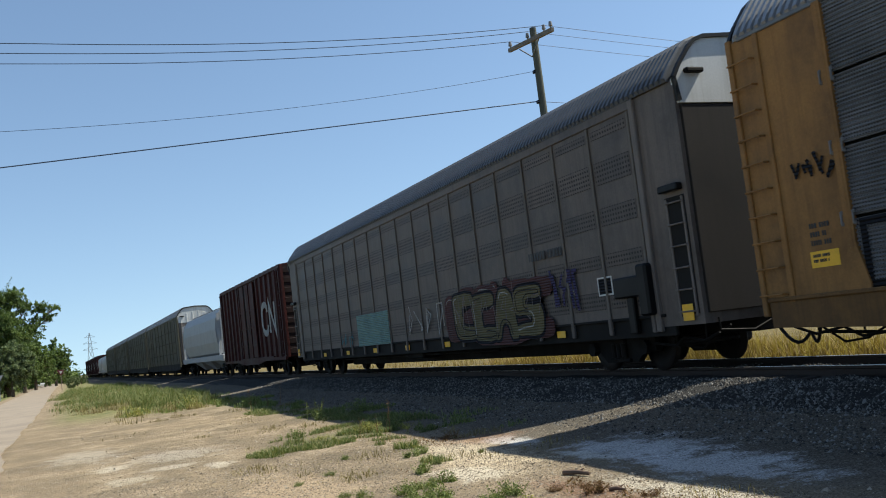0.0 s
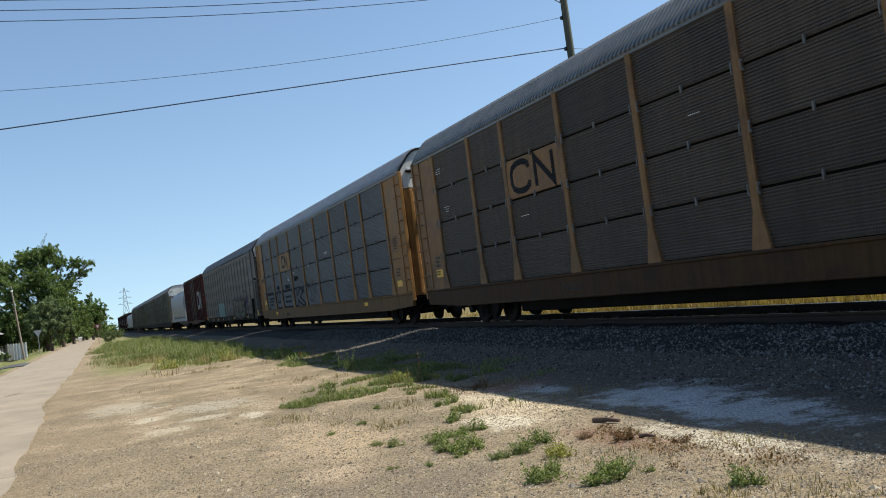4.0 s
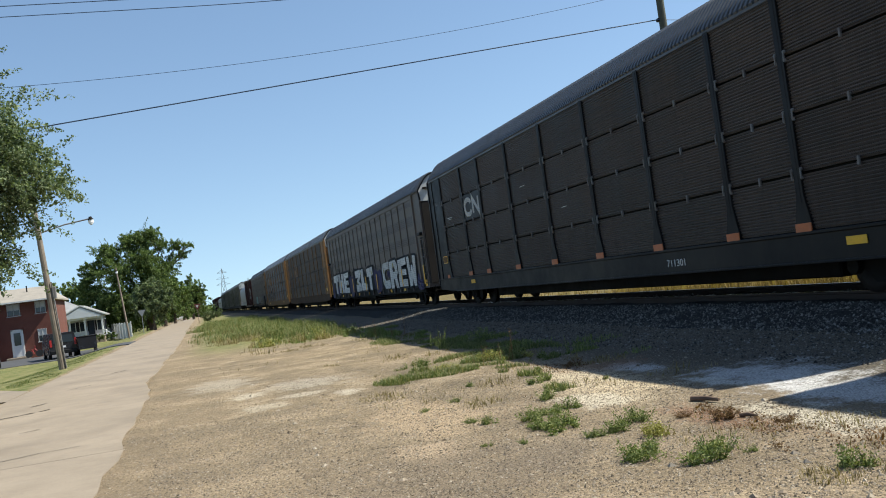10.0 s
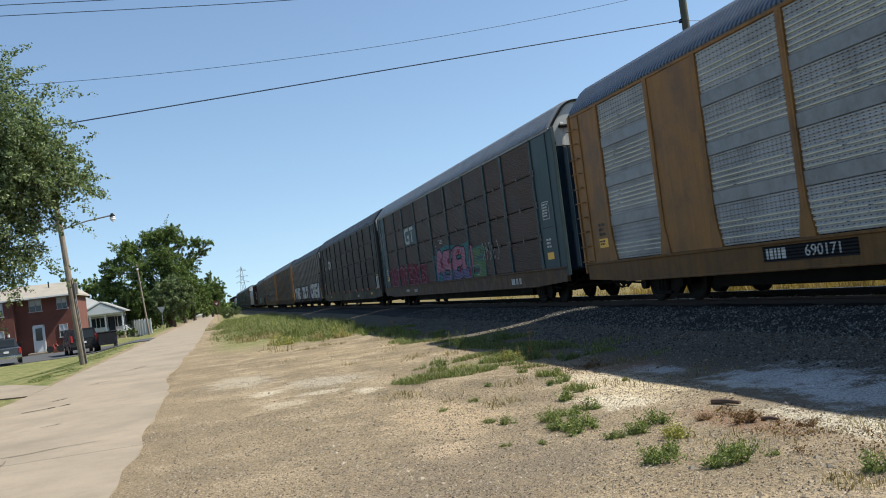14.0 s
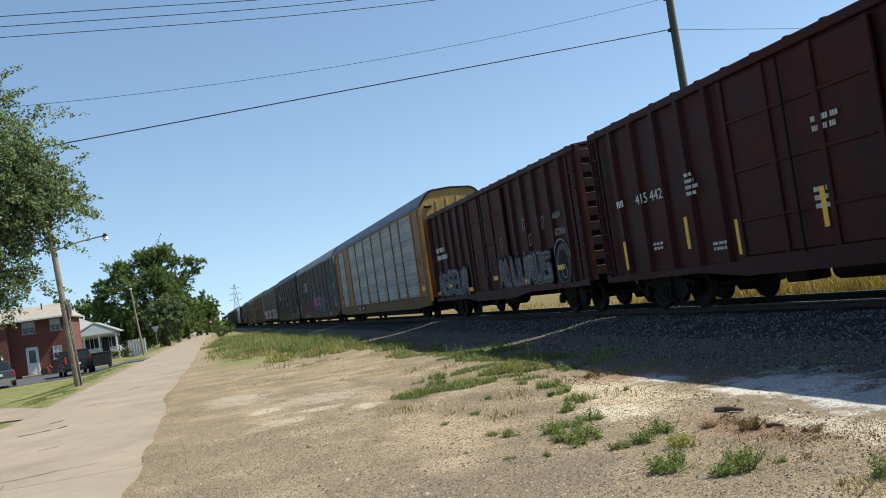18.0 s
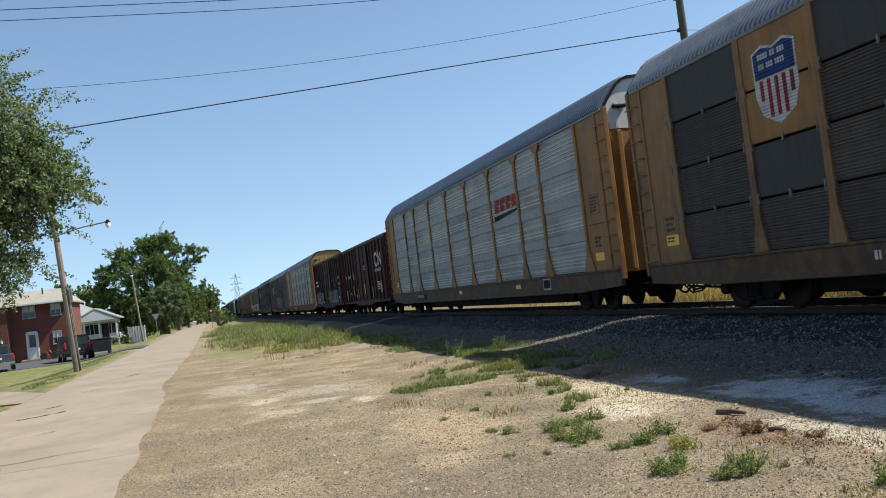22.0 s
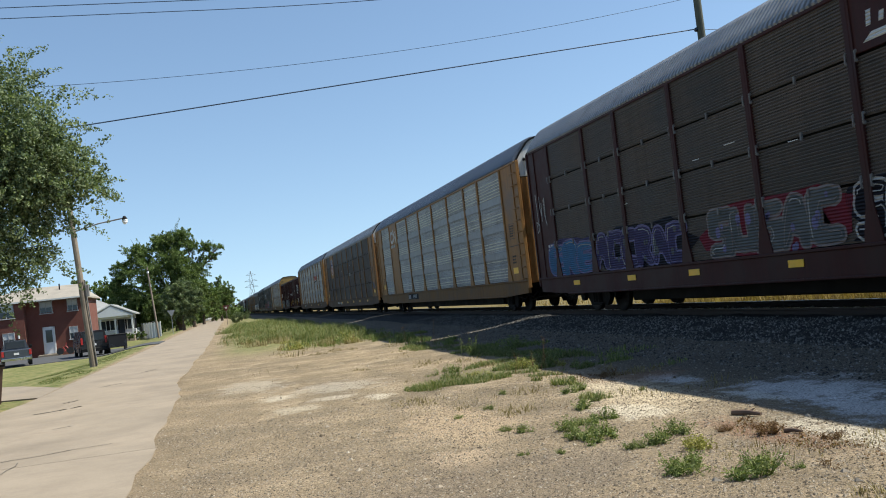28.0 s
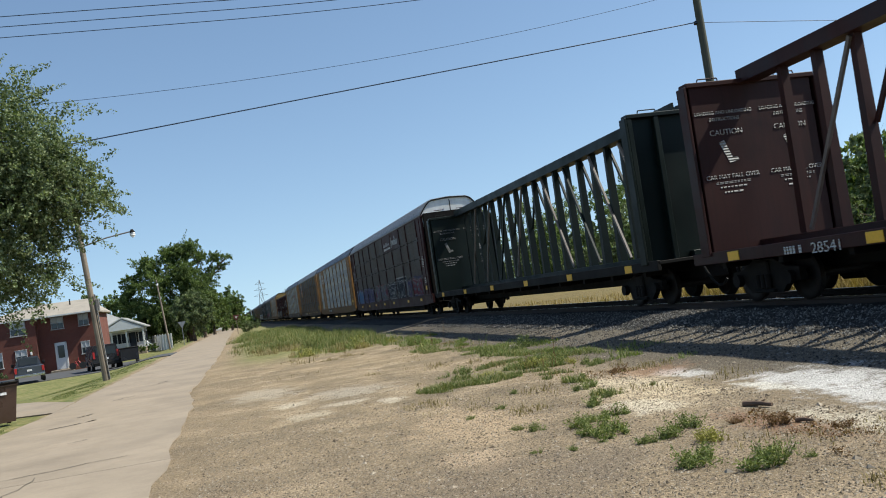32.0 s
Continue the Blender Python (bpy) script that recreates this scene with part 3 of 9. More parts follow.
def rack(label, paint, panel, roof, sill, posts=POSTS, rows=ROWS, special=None, foot=0.42, post_w=0.17, door=None, door_top=None, clips=True, marks=None, post_paint=None, solid_bay=None, end_paint=None, rail_paint=None, plain=(), caps=False, rungs=True, rear=0.0, door_ribs=6):
    """A closed auto carrier of posts and corrugated panels on a long low flat car. Its front end is at y = 0, its rear at -RACK_LEN."""
    car = thing("auto_carrier", label, "railcar", "cars of the freight train")
    door, door_top, post_paint, end_paint = door or paint, door_top or M["white"], post_paint or paint, end_paint or paint
    special = special or {}
    L = RACK_LEN
    # closed inner body
    part("inner_body", shared(("inner", roof.name), lambda: Geo().box(-1.42, 1.5, -L + 0.25, -0.25, 0.98, 4.98).mesh("inner_body", M["under"])), None, car, "dark inner shell")
    part("far_side", shared(("far", panel.name), lambda: far_side_geo(posts).mesh("far_side", panel)), None, car)
    part("roof", shared(("roof", roof.name, rear), lambda: roof_geo(-0.12, -L + 0.12 + rear, ROOF_PROFILE).mesh("roof", roof)), None, car, "ribbed sheet-metal roof")
    # sills of the flat car
    g = Geo()
    fish = [(-0.12, 1.04), (-0.12, 0.64), (-2.4, 0.55), (-L + 2.4, 0.55), (-L + 0.12, 0.64), (-L + 0.12, 1.04)]
    g.plate(fish[::-1], FACE + 0.06, 0.1)
    g.box(FACE - 0.075, FACE + 0.02, -L + 0.1, -0.1, 1.0, 1.06, 0.012)
    g.box(FACE - 0.07, FACE, -L + 2.3, -2.3, 0.53, 0.575, 0.012)
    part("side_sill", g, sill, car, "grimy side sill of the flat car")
    part("far_side_sill", Geo().box(1.42, 1.5, -L + 0.1, -0.1, 0.62, 1.05, 0.01), sill, car)
    u = Geo().box(-1.4, 1.4, -L + 0.15, -0.15, 0.88, 1.0).box(-0.85, 0.85, -L + 4.9, -4.9, 0.24, 0.9, 0.03).box(-0.35, 0.35, -L + 0.3, -0.3, 0.55, 0.9, 0.03)
    for k in range(9):
        y = -4.8 - k * (L - 9.6) / 8
        u.box(-1.4, 1.4, y - 0.06, y + 0.06, 0.68, 0.9)
    u.tube((-1.1, -6, 0.6), (-1.1, -21, 0.6), 0.03, 6)
    part("underframe", u, M["under"], car, "sooty underframe")
    # posts and panels
    for k, y in enumerate(posts):
        end = k in (0, len(posts) - 1)
        w = post_w * (0.8 if end else 1)
        o = part("post", shared(("post", post_paint.name, w, foot, rows[0]), lambda: post_geo(rows[0] - 0.03, 4.86, w, foot).mesh("post", post_paint)), None, car, "", (0, -y, 0))
        if clips:
            add_clips(o, w, rows[1:-1])
    for b in range(len(posts) - 1):
        y0, y1 = posts[b] + post_w / 2 - 0.03, posts[b + 1] - post_w / 2 + 0.03
        if solid_bay == b:
            part("solid_panel", Geo().box(FACE - 0.03, FACE + 0.05, -y1, -y0, rows[0] + 0.01, rows[-1] - 0.01, 0.012), paint, car, "plain painted full-height panel")
            continue
        if panel == M["panel_silver"]:
            banded(car, y0, y1, rows, panel)
            continue
        for r in range(len(rows) - 1):
            z0, z1 = rows[r] + 0.02, rows[r + 1] - 0.02
            if (b, r) in special:
                part("sign_panel", Geo().box(FACE - 0.035, FACE + 0.02, -y1, -y0, z0, z1, 0.01), special[(b, r)], car, "flat painted sign panel")
                continue
            w, h = round(y1 - y0, 3), round(z1 - z0, 3)
            if (b, r) in plain:
                part("smooth_panel", shared(("smooth", w, h), lambda: Geo().box(-0.02, 0.03, -w, 0, 0, h, 0.01).mesh("smooth_panel", M["plain_panel"])), None, car, "newer smooth dark panel", (FACE, -y0, z0))
                continue
            part("panel", shared(("panel", w, h, panel.name), lambda: corrugated(w, h).mesh("panel", panel)), None, car, "", (FACE + 0.0, -y0, z0))
        if clips:
            latch = shared("latch", lambda: Geo().box(-0.05, 0.0, -0.018, 0.018, -0.07, 0.07, 0.008).mesh("latch", M["lightgrey"]))
            for z in rows[1:-1]:
                part("latch", latch, None, car, "", (FACE - 0.02, -(y0 + y1) / 2, z))
    # top rail
    part("top_rail", Geo().box(FACE - 0.05, FACE + 0.05, -L + 0.2, -0.2, 4.83, 4.9, 0.012), rail_paint or post_paint, car)
    if caps:
        cap = shared(("post_cap", post_paint.name), lambda: Geo().plate([(-0.3, 4.82), (0.3, 4.82), (0.3, 4.74), (0.1, 4.6), (-0.1, 4.6), (-0.3, 4.74)], FACE - 0.058, 0.02).mesh("post_cap", post_paint))
        for y in posts[1:-1]:
            part("post_cap", cap, None, car, "", (0, -y, 0))
    # plain end panels with their edges, ladders and doors
    for y0, y1, way in ((0.02, posts[0] - 0.05, 1), (posts[-1] + 0.05, L - 0.02 - rear, -1)):
        g = Geo().box(FACE - 0.02, FACE + 0.06, -y1, -y0, 0.98, 4.86, 0.012)
        edge = y0 if way > 0 else y1
        mid = y0 + 0.55 if way > 0 else y1 - 0.55
        e = part("end_panel", g, end_paint, car, "plain painted end panel")
        part("corner_post", Geo().box(FACE - 0.06, FACE + 0.05, -edge - 0.05, -edge + 0.05, 0.8, 4.9, 0.012), end_paint, e)
        part("stiffener", Geo().box(FACE - 0.05, FACE, -mid - 0.05, -mid + 0.05, 0.98, 4.84, 0.01), end_paint, e)
        a, b = sorted((-edge - 0.02 * way, -mid + 0.08 * way))
        if rungs:
            ladder(e, a, b, 1.1, 4.5, end_paint, FACE - 0.09, 10, False)
    rigging(car, L)
    end_doors(car, -0.06, 1, door, door_top, door_ribs)
    end_doors(car, -L + 0.06 + rear, -1, door, door_top, door_ribs)
    for y in (3.3, L - 3.3):
        truck(car, -y)
    coupler(car, 0.0, 1)
    coupler(car, -L, -1)
    for y, z in (marks or []):
        part("reflector", shared("reflector", lambda: Geo().box(-0.012, 0.0, -0.3, 0.3, -0.06, 0.06, 0.004).mesh("reflector", M["signal_yellow"])), None, car, "yellow reflective strip", (FACE - 0.05, -y, z))
    return car


def far_side_geo(posts):
    g = Geo().box(1.46, 1.52, -RACK_LEN + 0.1, -0.1, 1.0, 4.88)
    for y in posts:
        g.box(1.52, 1.6, -y - 0.08, -y + 0.08, 1.0, 4.86, 0.01)
    return g


def ribbed_rack(label, roof, lower=None):
    """A closed auto carrier with smooth sides, thin upright ribs and bands of small holes."""
    car = thing("auto_carrier", label, "railcar", "cars of the freight train")
    L, side = RACK_LEN, M["grey_side"]
    g = Geo().prism([(FACE, 0.98), (FACE, 4.72), (-1.47, 4.86), (1.47, 4.86), (1.52, 4.72), (1.52, 0.98)], -L + 1.35, -1.35)
    part("body", g, side, car, "smooth warm grey side walls")
    part("roof", shared(("roof2", roof.name), lambda: roof_geo(-0.2, -L + 0.2, [(x, z - 0.1) for x, z in ROOF_PROFILE]).mesh("roof", roof)), None, car, "ribbed sheet-metal roof")
    n = 18
    rib = shared("rib", lambda: Geo().box(-0.04, 0.0, -0.028, 0.028, 0.98, 4.6, 0.012).mesh("rib", M["side_rib"]))
    ribx = shared("ribx", lambda: Geo().box(-0.055, 0.0, -0.05, 0.05, 0.7, 1.02, 0.012).mesh("rib_foot", M["grey_side"]))
    ys = [1.5 + k * (L - 3.0) / n for k in range(n + 1)]
    for y in ys:
        part("rib", rib, None, car, "", (FACE, -y, 0))
        part("rib_foot", ribx, None, car, "", (FACE, -y, 0))
    w = round(ys[1] - ys[0] - 0.2, 3)
    for k in range(n):
        for z, h in ((1.19, 0.34), (1.955, 0.255), (2.72, 0.34), (3.485, 0.425), (4.335, 0.17)):
            strip = shared(("perf", w, h), lambda: Geo().box(-0.008, 0.0, -w, 0, 0, h, 0.003).mesh("perforated_strip", M["grey_perf"]))
            part("perforated_strip", strip, None, car, "", (FACE, -ys[k] - 0.1, z))
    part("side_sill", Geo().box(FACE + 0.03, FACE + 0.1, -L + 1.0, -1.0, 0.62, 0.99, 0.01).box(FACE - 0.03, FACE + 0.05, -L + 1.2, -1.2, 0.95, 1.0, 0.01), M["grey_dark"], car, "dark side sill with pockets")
    u = Geo().box(-1.4, 1.4, -L + 0.4, -0.4, 0.84, 0.98).box(-0.55, 0.55, -L + 4.9, -4.9, 0.3, 0.9, 0.03).box(-0.35, 0.35, -L + 0.3, -0.3, 0.55, 0.9, 0.03).tube((-1.2, -6.2, 0.55), (-1.2, -19, 0.55), 0.03, 6)
    u.box(-1.3, -0.7, -14.2, -12.9, 0.45, 0.85, 0.04)
    part("underframe", u, M["under"], car, "sooty underframe")
    part("top_rail", Geo().box(FACE - 0.035, FACE + 0.02, -L + 1.3, -1.3, 4.6, 4.76, 0.012), M["grey_side"], car)
    for y0, y1, way in ((0.2, 1.36, 1), (L - 1.36, L - 0.2, -1)):
        g = Geo().prism([(FACE + 0.02, 0.78), (FACE + 0.02, 4.75), (-1.4, 4.9), (1.4, 4.9), (1.5, 4.75), (1.5, 0.78)], -y1, -y0)
        e = part("end_bay", g, M["grey_side"], car, "plain grey end bay")
        inner = y1 if way > 0 else y0
        part("corner_post", Geo().box(FACE - 0.05, FACE + 0.03, -inner - 0.07, -inner + 0.07, 0.7, 4.75, 0.015), M["grey_rib"], e)
        edge = y0 if way > 0 else y1
        a, b = sorted((-edge - 0.1 * way, -edge - 0.62 * way))
        # no hollow is cut: a dark plate paints the shade behind the ladder
        part("recess", Geo().box(FACE + 0.012, FACE + 0.03, a, b, 0.95, 2.9), M["grey_dark"], e, "flat dark plate standing in for a shaded ladder recess")
        ladder(e, a + 0.05, b - 0.05, 1.0, 2.8, M["grey_rib"], FACE - 0.0, 6)
        part("lamp_bracket", Geo().box(FACE - 0.12, FACE + 0.02, a, b, 2.98, 3.1, 0.02), M["black"], e)
        part("reflector", Geo().box(FACE - 0.02, FACE - 0.008, (a + b) / 2 - 0.14, (a + b) / 2 + 0.14, 0.85, 1.12, 0.004), M["signal_yellow"], e, "yellow reflective square")
    rigging(car, L)
    end_doors(car, -0.15, 1, M["end_brown"], M["white"], ribs=0, drop=0.1)
    end_doors(car, -L + 0.15, -1, M["end_brown"], M["white"], ribs=0, drop=0.1)
    for y in (3.3, L - 3.3):
        truck(car, -y)
    coupler(car, 0.0, 1)
    coupler(car, -L, -1)
    mark = shared("reflector_small", lambda: Geo().box(-0.012, 0.0, -0.17, 0.17, -0.07, 0.07, 0.004).mesh("reflector", M["signal_yellow"]))
    for k in range(7):
        part("reflector", mark, None, car, "yellow reflective strip", (FACE - 0.0, -(4.6 + k * 3.0), 0.8))
    return car


BOX_LEN = 16.1


def boxcar(label, paint, faded, door_y=(6.0, 9.9), ribs=15, top=4.36, name="boxcar"):
    """A box car with outside ribs, a sliding door in the middle of its side and corrugated ends."""
    car = thing(name, label, "railcar", "cars of the freight train")
    L = BOX_LEN
    part("body", Geo().box(FACE + 0.1, 1.45, -L, 0, 0.85, top), paint, car, "ribbed box body walls")
    g = Geo()
    prof = [(-1.5, top - 0.05), (-1.5, top + 0.03), (0, top + 0.2), (1.5, top + 0.03), (1.5, top - 0.05)]
    g.prism(prof, -L, 0)
    for k in range(17):
        y = -0.5 - k * (L - 1) / 16
        g.prism([(x * 1.005, z + (0.0 if i in (0, 4) else 0.022)) for i, (x, z) in enumerate(prof)], y - 0.05, y + 0.05)
    part("roof", g, M["boxred"] if paint == M["boxred"] else paint, car, "low ribbed roof")
    part("side_sill", Geo().plate([(-0.05, 0.88), (-0.05, 0.74), (-4.5, 0.74), (-6.0, 0.6), (-10.0, 0.6), (-11.5, 0.74), (-L + 0.05, 0.74), (-L + 0.05, 0.88)][::-1], FACE + 0.06, 0.1), paint, car, "fish-bellied side sill")
    part("top_rail", Geo().box(FACE + 0.0, FACE + 0.12, -L, 0, top - 0.14, top + 0.02, 0.015), paint, car)
    rib = shared(("boxrib", paint.name, top), lambda: Geo().add([(x, y, z) for z in (0.86, top - 0.12) for x, y in ((FACE + 0.1, -0.11), (FACE, -0.07), (FACE, 0.07), (FACE + 0.1, 0.11))],
                                                               [(0, 1, 5, 4), (1, 2, 6, 5), (2, 3, 7, 6), (4, 5, 6, 7), (3, 2, 1, 0)]).mesh("rib", paint))
    for k in range(ribs + 1):
        y = 0.1 + k * (L - 0.2) / ribs
        if not door_y[0] - 0.2 < y < door_y[1] + 0.2:
            part("rib", rib, None, car, "", (0, -y, 0))
    d = part("door", Geo().box(FACE + 0.03, FACE + 0.09, -door_y[1], -door_y[0], 0.95, top - 0.2, 0.015), faded, car, "sliding door with raised frames")
    w = (door_y[1] - door_y[0]) / 3
    for k in range(4):
        y = door_y[0] + k * w
        part("door_post", Geo().box(FACE - 0.02, FACE + 0.05, -y - 0.06, -y + 0.06, 0.93, top - 0.18, 0.012), faded, d)
    for z in (1.6, 2.5, 3.4):
        part("door_bar", Geo().box(FACE - 0.0, FACE + 0.04, -door_y[1], -door_y[0], z - 0.035, z + 0.035, 0.01), faded, d)
    part("locking_rod", Geo().tube((FACE - 0.05, -door_y[0] - w * 1.4, 0.9), (FACE - 0.05, -door_y[0] - w * 1.4, top - 0.2), 0.022, 6), M["under"], d)
    part("door_track", Geo().box(FACE - 0.03, FACE + 0.06, -door_y[1] - 3.6, -door_y[0] + 0.2, 0.86, 0.94, 0.01), paint, car)
    for y, way in ((0, 1), (-L, -1)):
        a, b = sorted((y - way * 0.05, y + way * 0.012))
        e = part("end_wall", Geo().box(-1.36, 1.36, a, b, 0.9, top - 0.05), M["shaded_end"], car, "corrugated end wall")
        for k in range(9):
            z = 1.1 + k * (top - 1.35) / 8
            a, b = sorted((y, y + way * 0.035))
            part("corrugation", Geo().box(-1.34, 1.34, a, b, z - 0.12, z + 0.12, 0.012), M["shaded_end"], e)
        a, b = sorted((y - way * 0.05, y + way * 0.09))
        for x in (-1.42, 1.42):
            part("corner_post", Geo().box(x - 0.06, x + 0.06, a, b, 0.84, top, 0.01), paint, e)
        yy = sorted((y - way * 0.08, y - way * 0.5))
        ladder(car, yy[0], yy[1], 1.0, top - 0.2, paint, FACE - 0.02, 8)
    u = Geo().box(-0.3, 0.3, -L + 0.1, -0.1, 0.55, 0.86, 0.03).box(-1.3, 1.3, -L + 0.2, -0.2, 0.8, 0.86)
    u.tube((-1.0, -9.4, 0.58), (-1.0, -7.9, 0.58), 0.2, 14)
    u.box(-1.25, -0.75, -7.3, -6.7, 0.4, 0.8, 0.03)
    part("underframe", u, M["under"], car, "sooty underframe with air tank")
    for y in (2.2, L - 2.2):
        truck(car, -y)
    coupler(car, 0.0, 1)
    coupler(car, -L, -1)
    return car


CB_LEN = 23.6


def centre_beam(label, paint, deck):
    """An empty lumber flat: two tall end bulkheads and a trussed beam along its middle."""
    car = thing("centre_beam_flat", label, "railcar", "cars of the freight train")
    L = CB_LEN
    g = Geo().box(FACE + 0.02, -FACE - 0.02, -L, 0, 0.98, 1.06, 0.01)
    part("deck", g, deck, car, "flat steel deck")
    for a, b in ((FACE, FACE + 0.09), (-FACE - 0.09, -FACE)):
        part("side_sill", Geo().box(a, b, -L, 0, 0.84, 1.08, 0.012), deck, car)
    u = Geo().box(-0.3, 0.3, -L + 0.1, -0.1, 0.5, 0.98, 0.03)
    for k in range(12):
        y = -1 - k * (L - 2) / 11
        u.box(-1.4, 1.4, y - 0.07, y + 0.07, 0.72, 0.98)
    part("underframe", u, M["under"], car, "sooty underframe")
    for y, way in ((-0.6, 1), (-L + 0.6, -1)):
        g = Geo().box(-1.42, 1.42, min(y, y - way * 0.12), max(y, y - way * 0.12), 1.06, 4.5, 0.012)
        bh = part("bulkhead", g, paint, car, "tall flat end bulkhead")
        a, b = sorted((y - way * 0.0, y + way * 0.14))
        for x in (-1.44, 1.44, -0.75, 0.75):
            part("post", Geo().box(x - 0.06, x + 0.06, a, b, 1.0, 4.475, 0.012), paint, bh)
        a, b = sorted((y - way * 0.18, y + way * 0.145))
        part("cap", Geo().box(-1.5, 1.5, a, b, 4.48, 4.58, 0.012), paint, bh)
        for x in (-1.533, 1.533):
            part("side_plate", Geo().box(x - 0.03, x + 0.03, a, b, 1.0, 4.5, 0.01), paint, bh)
        for x in (-0.9, 0.9):
            h = Geo()
            h.tube((x - 0.25, y, 4.58), (x - 0.22, y, 4.67), 0.014, 6).tube((x + 0.25, y, 4.58), (x + 0.22, y, 4.67), 0.014, 6).tube((x - 0.22, y, 4.67), (x + 0.22, y, 4.67), 0.014, 6)
            part("grab_iron", h, paint, bh)
    part("top_chord", Geo().prism([(-0.22, 4.5), (0.22, 4.5), (0.22, 4.78), (0.17, 4.78), (0.17, 4.56), (-0.17, 4.56), (-0.17, 4.78), (-0.22, 4.78)], -L + 0.6, -0.6), paint, car, "trough-shaped top chord")
    n = 18
    post = shared(("cbpost", paint.name), lambda: Geo().add(
        [(-x, d * (0.1 if z < 2 else 0.07), z) for d in (-1, 1) for x, z in ((0.12, 1.06), (0.085, 4.5), (-0.085, 4.5), (-0.12, 1.06))],
        [(0, 1, 2, 3), (7, 6, 5, 4), (0, 4, 5, 1), (1, 5, 6, 2), (2, 6, 7, 3), (3, 7, 4, 0)]).mesh("upright", paint))
    for k in range(n + 1):
        y = -1.9 - k * (L - 3.8) / n
        part("upright", post, None, car, "", (0, y, 0))
    step = (L - 3.8) / n
    for k in range(2, n, 2):
        y = -1.9 - k * step
        way = 1 if k < n / 2 else -1
        # most long braces take pale grey to stand in for sun on the bars
        part("brace", Geo().beam((-0.12, y + way * step * 0.0, 4.45), (-0.12, y + way * step * 1.75, 1.25), 0.06, 0.08), M["grey_rib"] if k % 6 else paint, car, "slanting brace bar")
        part("brace", Geo().beam((0.06, y - way * step * 0.95, 4.45), (0.06, y - way * step * 0.1, 2.9), 0.06, 0.09), paint, car, "short slanting brace")
    part("lower_rail", Geo().box(-0.34, 0.34, -L + 0.4, -0.4, 1.06, 1.2, 0.012), paint, car)
    for k in range(6):
        part("reflector", shared("cb_reflector", lambda: Geo().box(-0.012, 0.0, -0.2, 0.2, -0.09, 0.09, 0.004).mesh("reflector", M["signal_yellow"])), None, car, "yellow reflective strip", (FACE - 0.0, -1.6 - k * (L - 3.2) / 5, 0.955))
    for y in (1.9, L - 1.9):
        truck(car, -y)
    coupler(car, 0.0, 1)
    coupler(car, -L, -1)
    return car


def hopper(label):
    car = thing("covered_hopper", label, "railcar", "cars of the freight train")
    L = 18.9
    prof = [(-0.5, 0.9), (-1.25, 1.5), (-1.45, 2.2), (-1.5, 3.0), (-1.42, 3.7), (-1.1, 4.25), (-0.6, 4.42), (0.6, 4.42), (1.1, 4.25), (1.42, 3.7), (1.5, 3.0), (1.45, 2.2), (1.25, 1.5), (0.5, 0.9)]
    part("body", Geo().prism(prof, -L + 1.6, -1.6), M["hopper"], car, "rounded pale grey hopper body", smooth=False)
    g = Geo().box(FACE + 0.05, FACE + 0.2, -L, 0, 1.0, 1.35, 0.02).box(-FACE - 0.2, -FACE - 0.05, -L, 0, 1.0, 1.35, 0.02).box(-1.4, 1.4, -L, -L + 1.7, 0.95, 1.1).box(-1.4, 1.4, -1.7, 0, 0.95, 1.1)
    for y in (-0.2, -L + 0.2, -1.6, -L + 1.6):
        for x in (-1.3, 1.3):
            g.box(x - 0.07, x + 0.07, y - 0.07, y + 0.07, 1.1, 4.0)
    part("frame", g, M["hopper"], car)
    part("running_board", Geo().box(-0.5, 0.5, -L + 0.4, -0.4, 4.46, 4.52), M["lightgrey"], car)
    for y in (-4.6, -9.4, -14.2):
        part("outlet", Geo().add([(x, y + dy, 1.0) for x, dy in ((-1.0, -1.6), (1.0, -1.6), (1.0, 1.6), (-1.0, 1.6))] + [(x, y + dy, 0.4) for x, dy in ((-0.4, -0.4), (0.4, -0.4), (0.4, 0.4), (-0.4, 0.4))],
                             [(3, 2, 1, 0), (4, 5, 6, 7), (0, 1, 5, 4), (1, 2, 6, 5), (2, 3, 7, 6), (3, 0, 4, 7)]), M["hopper"], car)
    for y in (2.0, L - 2.0):
        truck(car, -y)
    coupler(car, 0.0, 1)
    coupler(car, -L, -1)
    return car


# ---------------------------------------------------------------- the train: its cars, front to rear
TRACK_X, RAIL_Z = 11.05, 0.51
TRAIN = []          # (car, y of its front end at the clip's start)
# seconds and metres that the train has run
RUN = [(0, 0.0), (4, 44.37), (8, 88.73), (12, 132.93), (16, 177.01), (20, 220.87), (24, 264.3), (28, 307.91), (32, 351.88)]


def place(car, y):
    car.matrix_world = pose(TRACK_X, y, RAIL_Z)
    TRAIN.append((car, y))
    return car


def again(car, y):
    return place(copy_thing(car, pose(TRACK_X, y, RAIL_Z)), y)


car_a = place(ribbed_rack("warm grey ribbed auto carrier with an olive and red mural", M["roof_dark"]), 39.13)
car_b = place(rack("yellow auto carrier with blue-grey perforated panels and black scrawls", M["yellow"], M["panel_blue"], M["roof"], M["yellow_low"], special={(2, 2): M["yellow"]}, rail_paint=M["roof_grey"]), 10.54)
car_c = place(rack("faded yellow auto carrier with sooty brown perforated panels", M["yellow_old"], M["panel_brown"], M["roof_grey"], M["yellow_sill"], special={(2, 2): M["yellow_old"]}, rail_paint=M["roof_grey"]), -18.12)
car_d = place(ribbed_rack("warm grey ribbed auto carrier with huge white block lettering", M["roof_dark"]), -46.5)
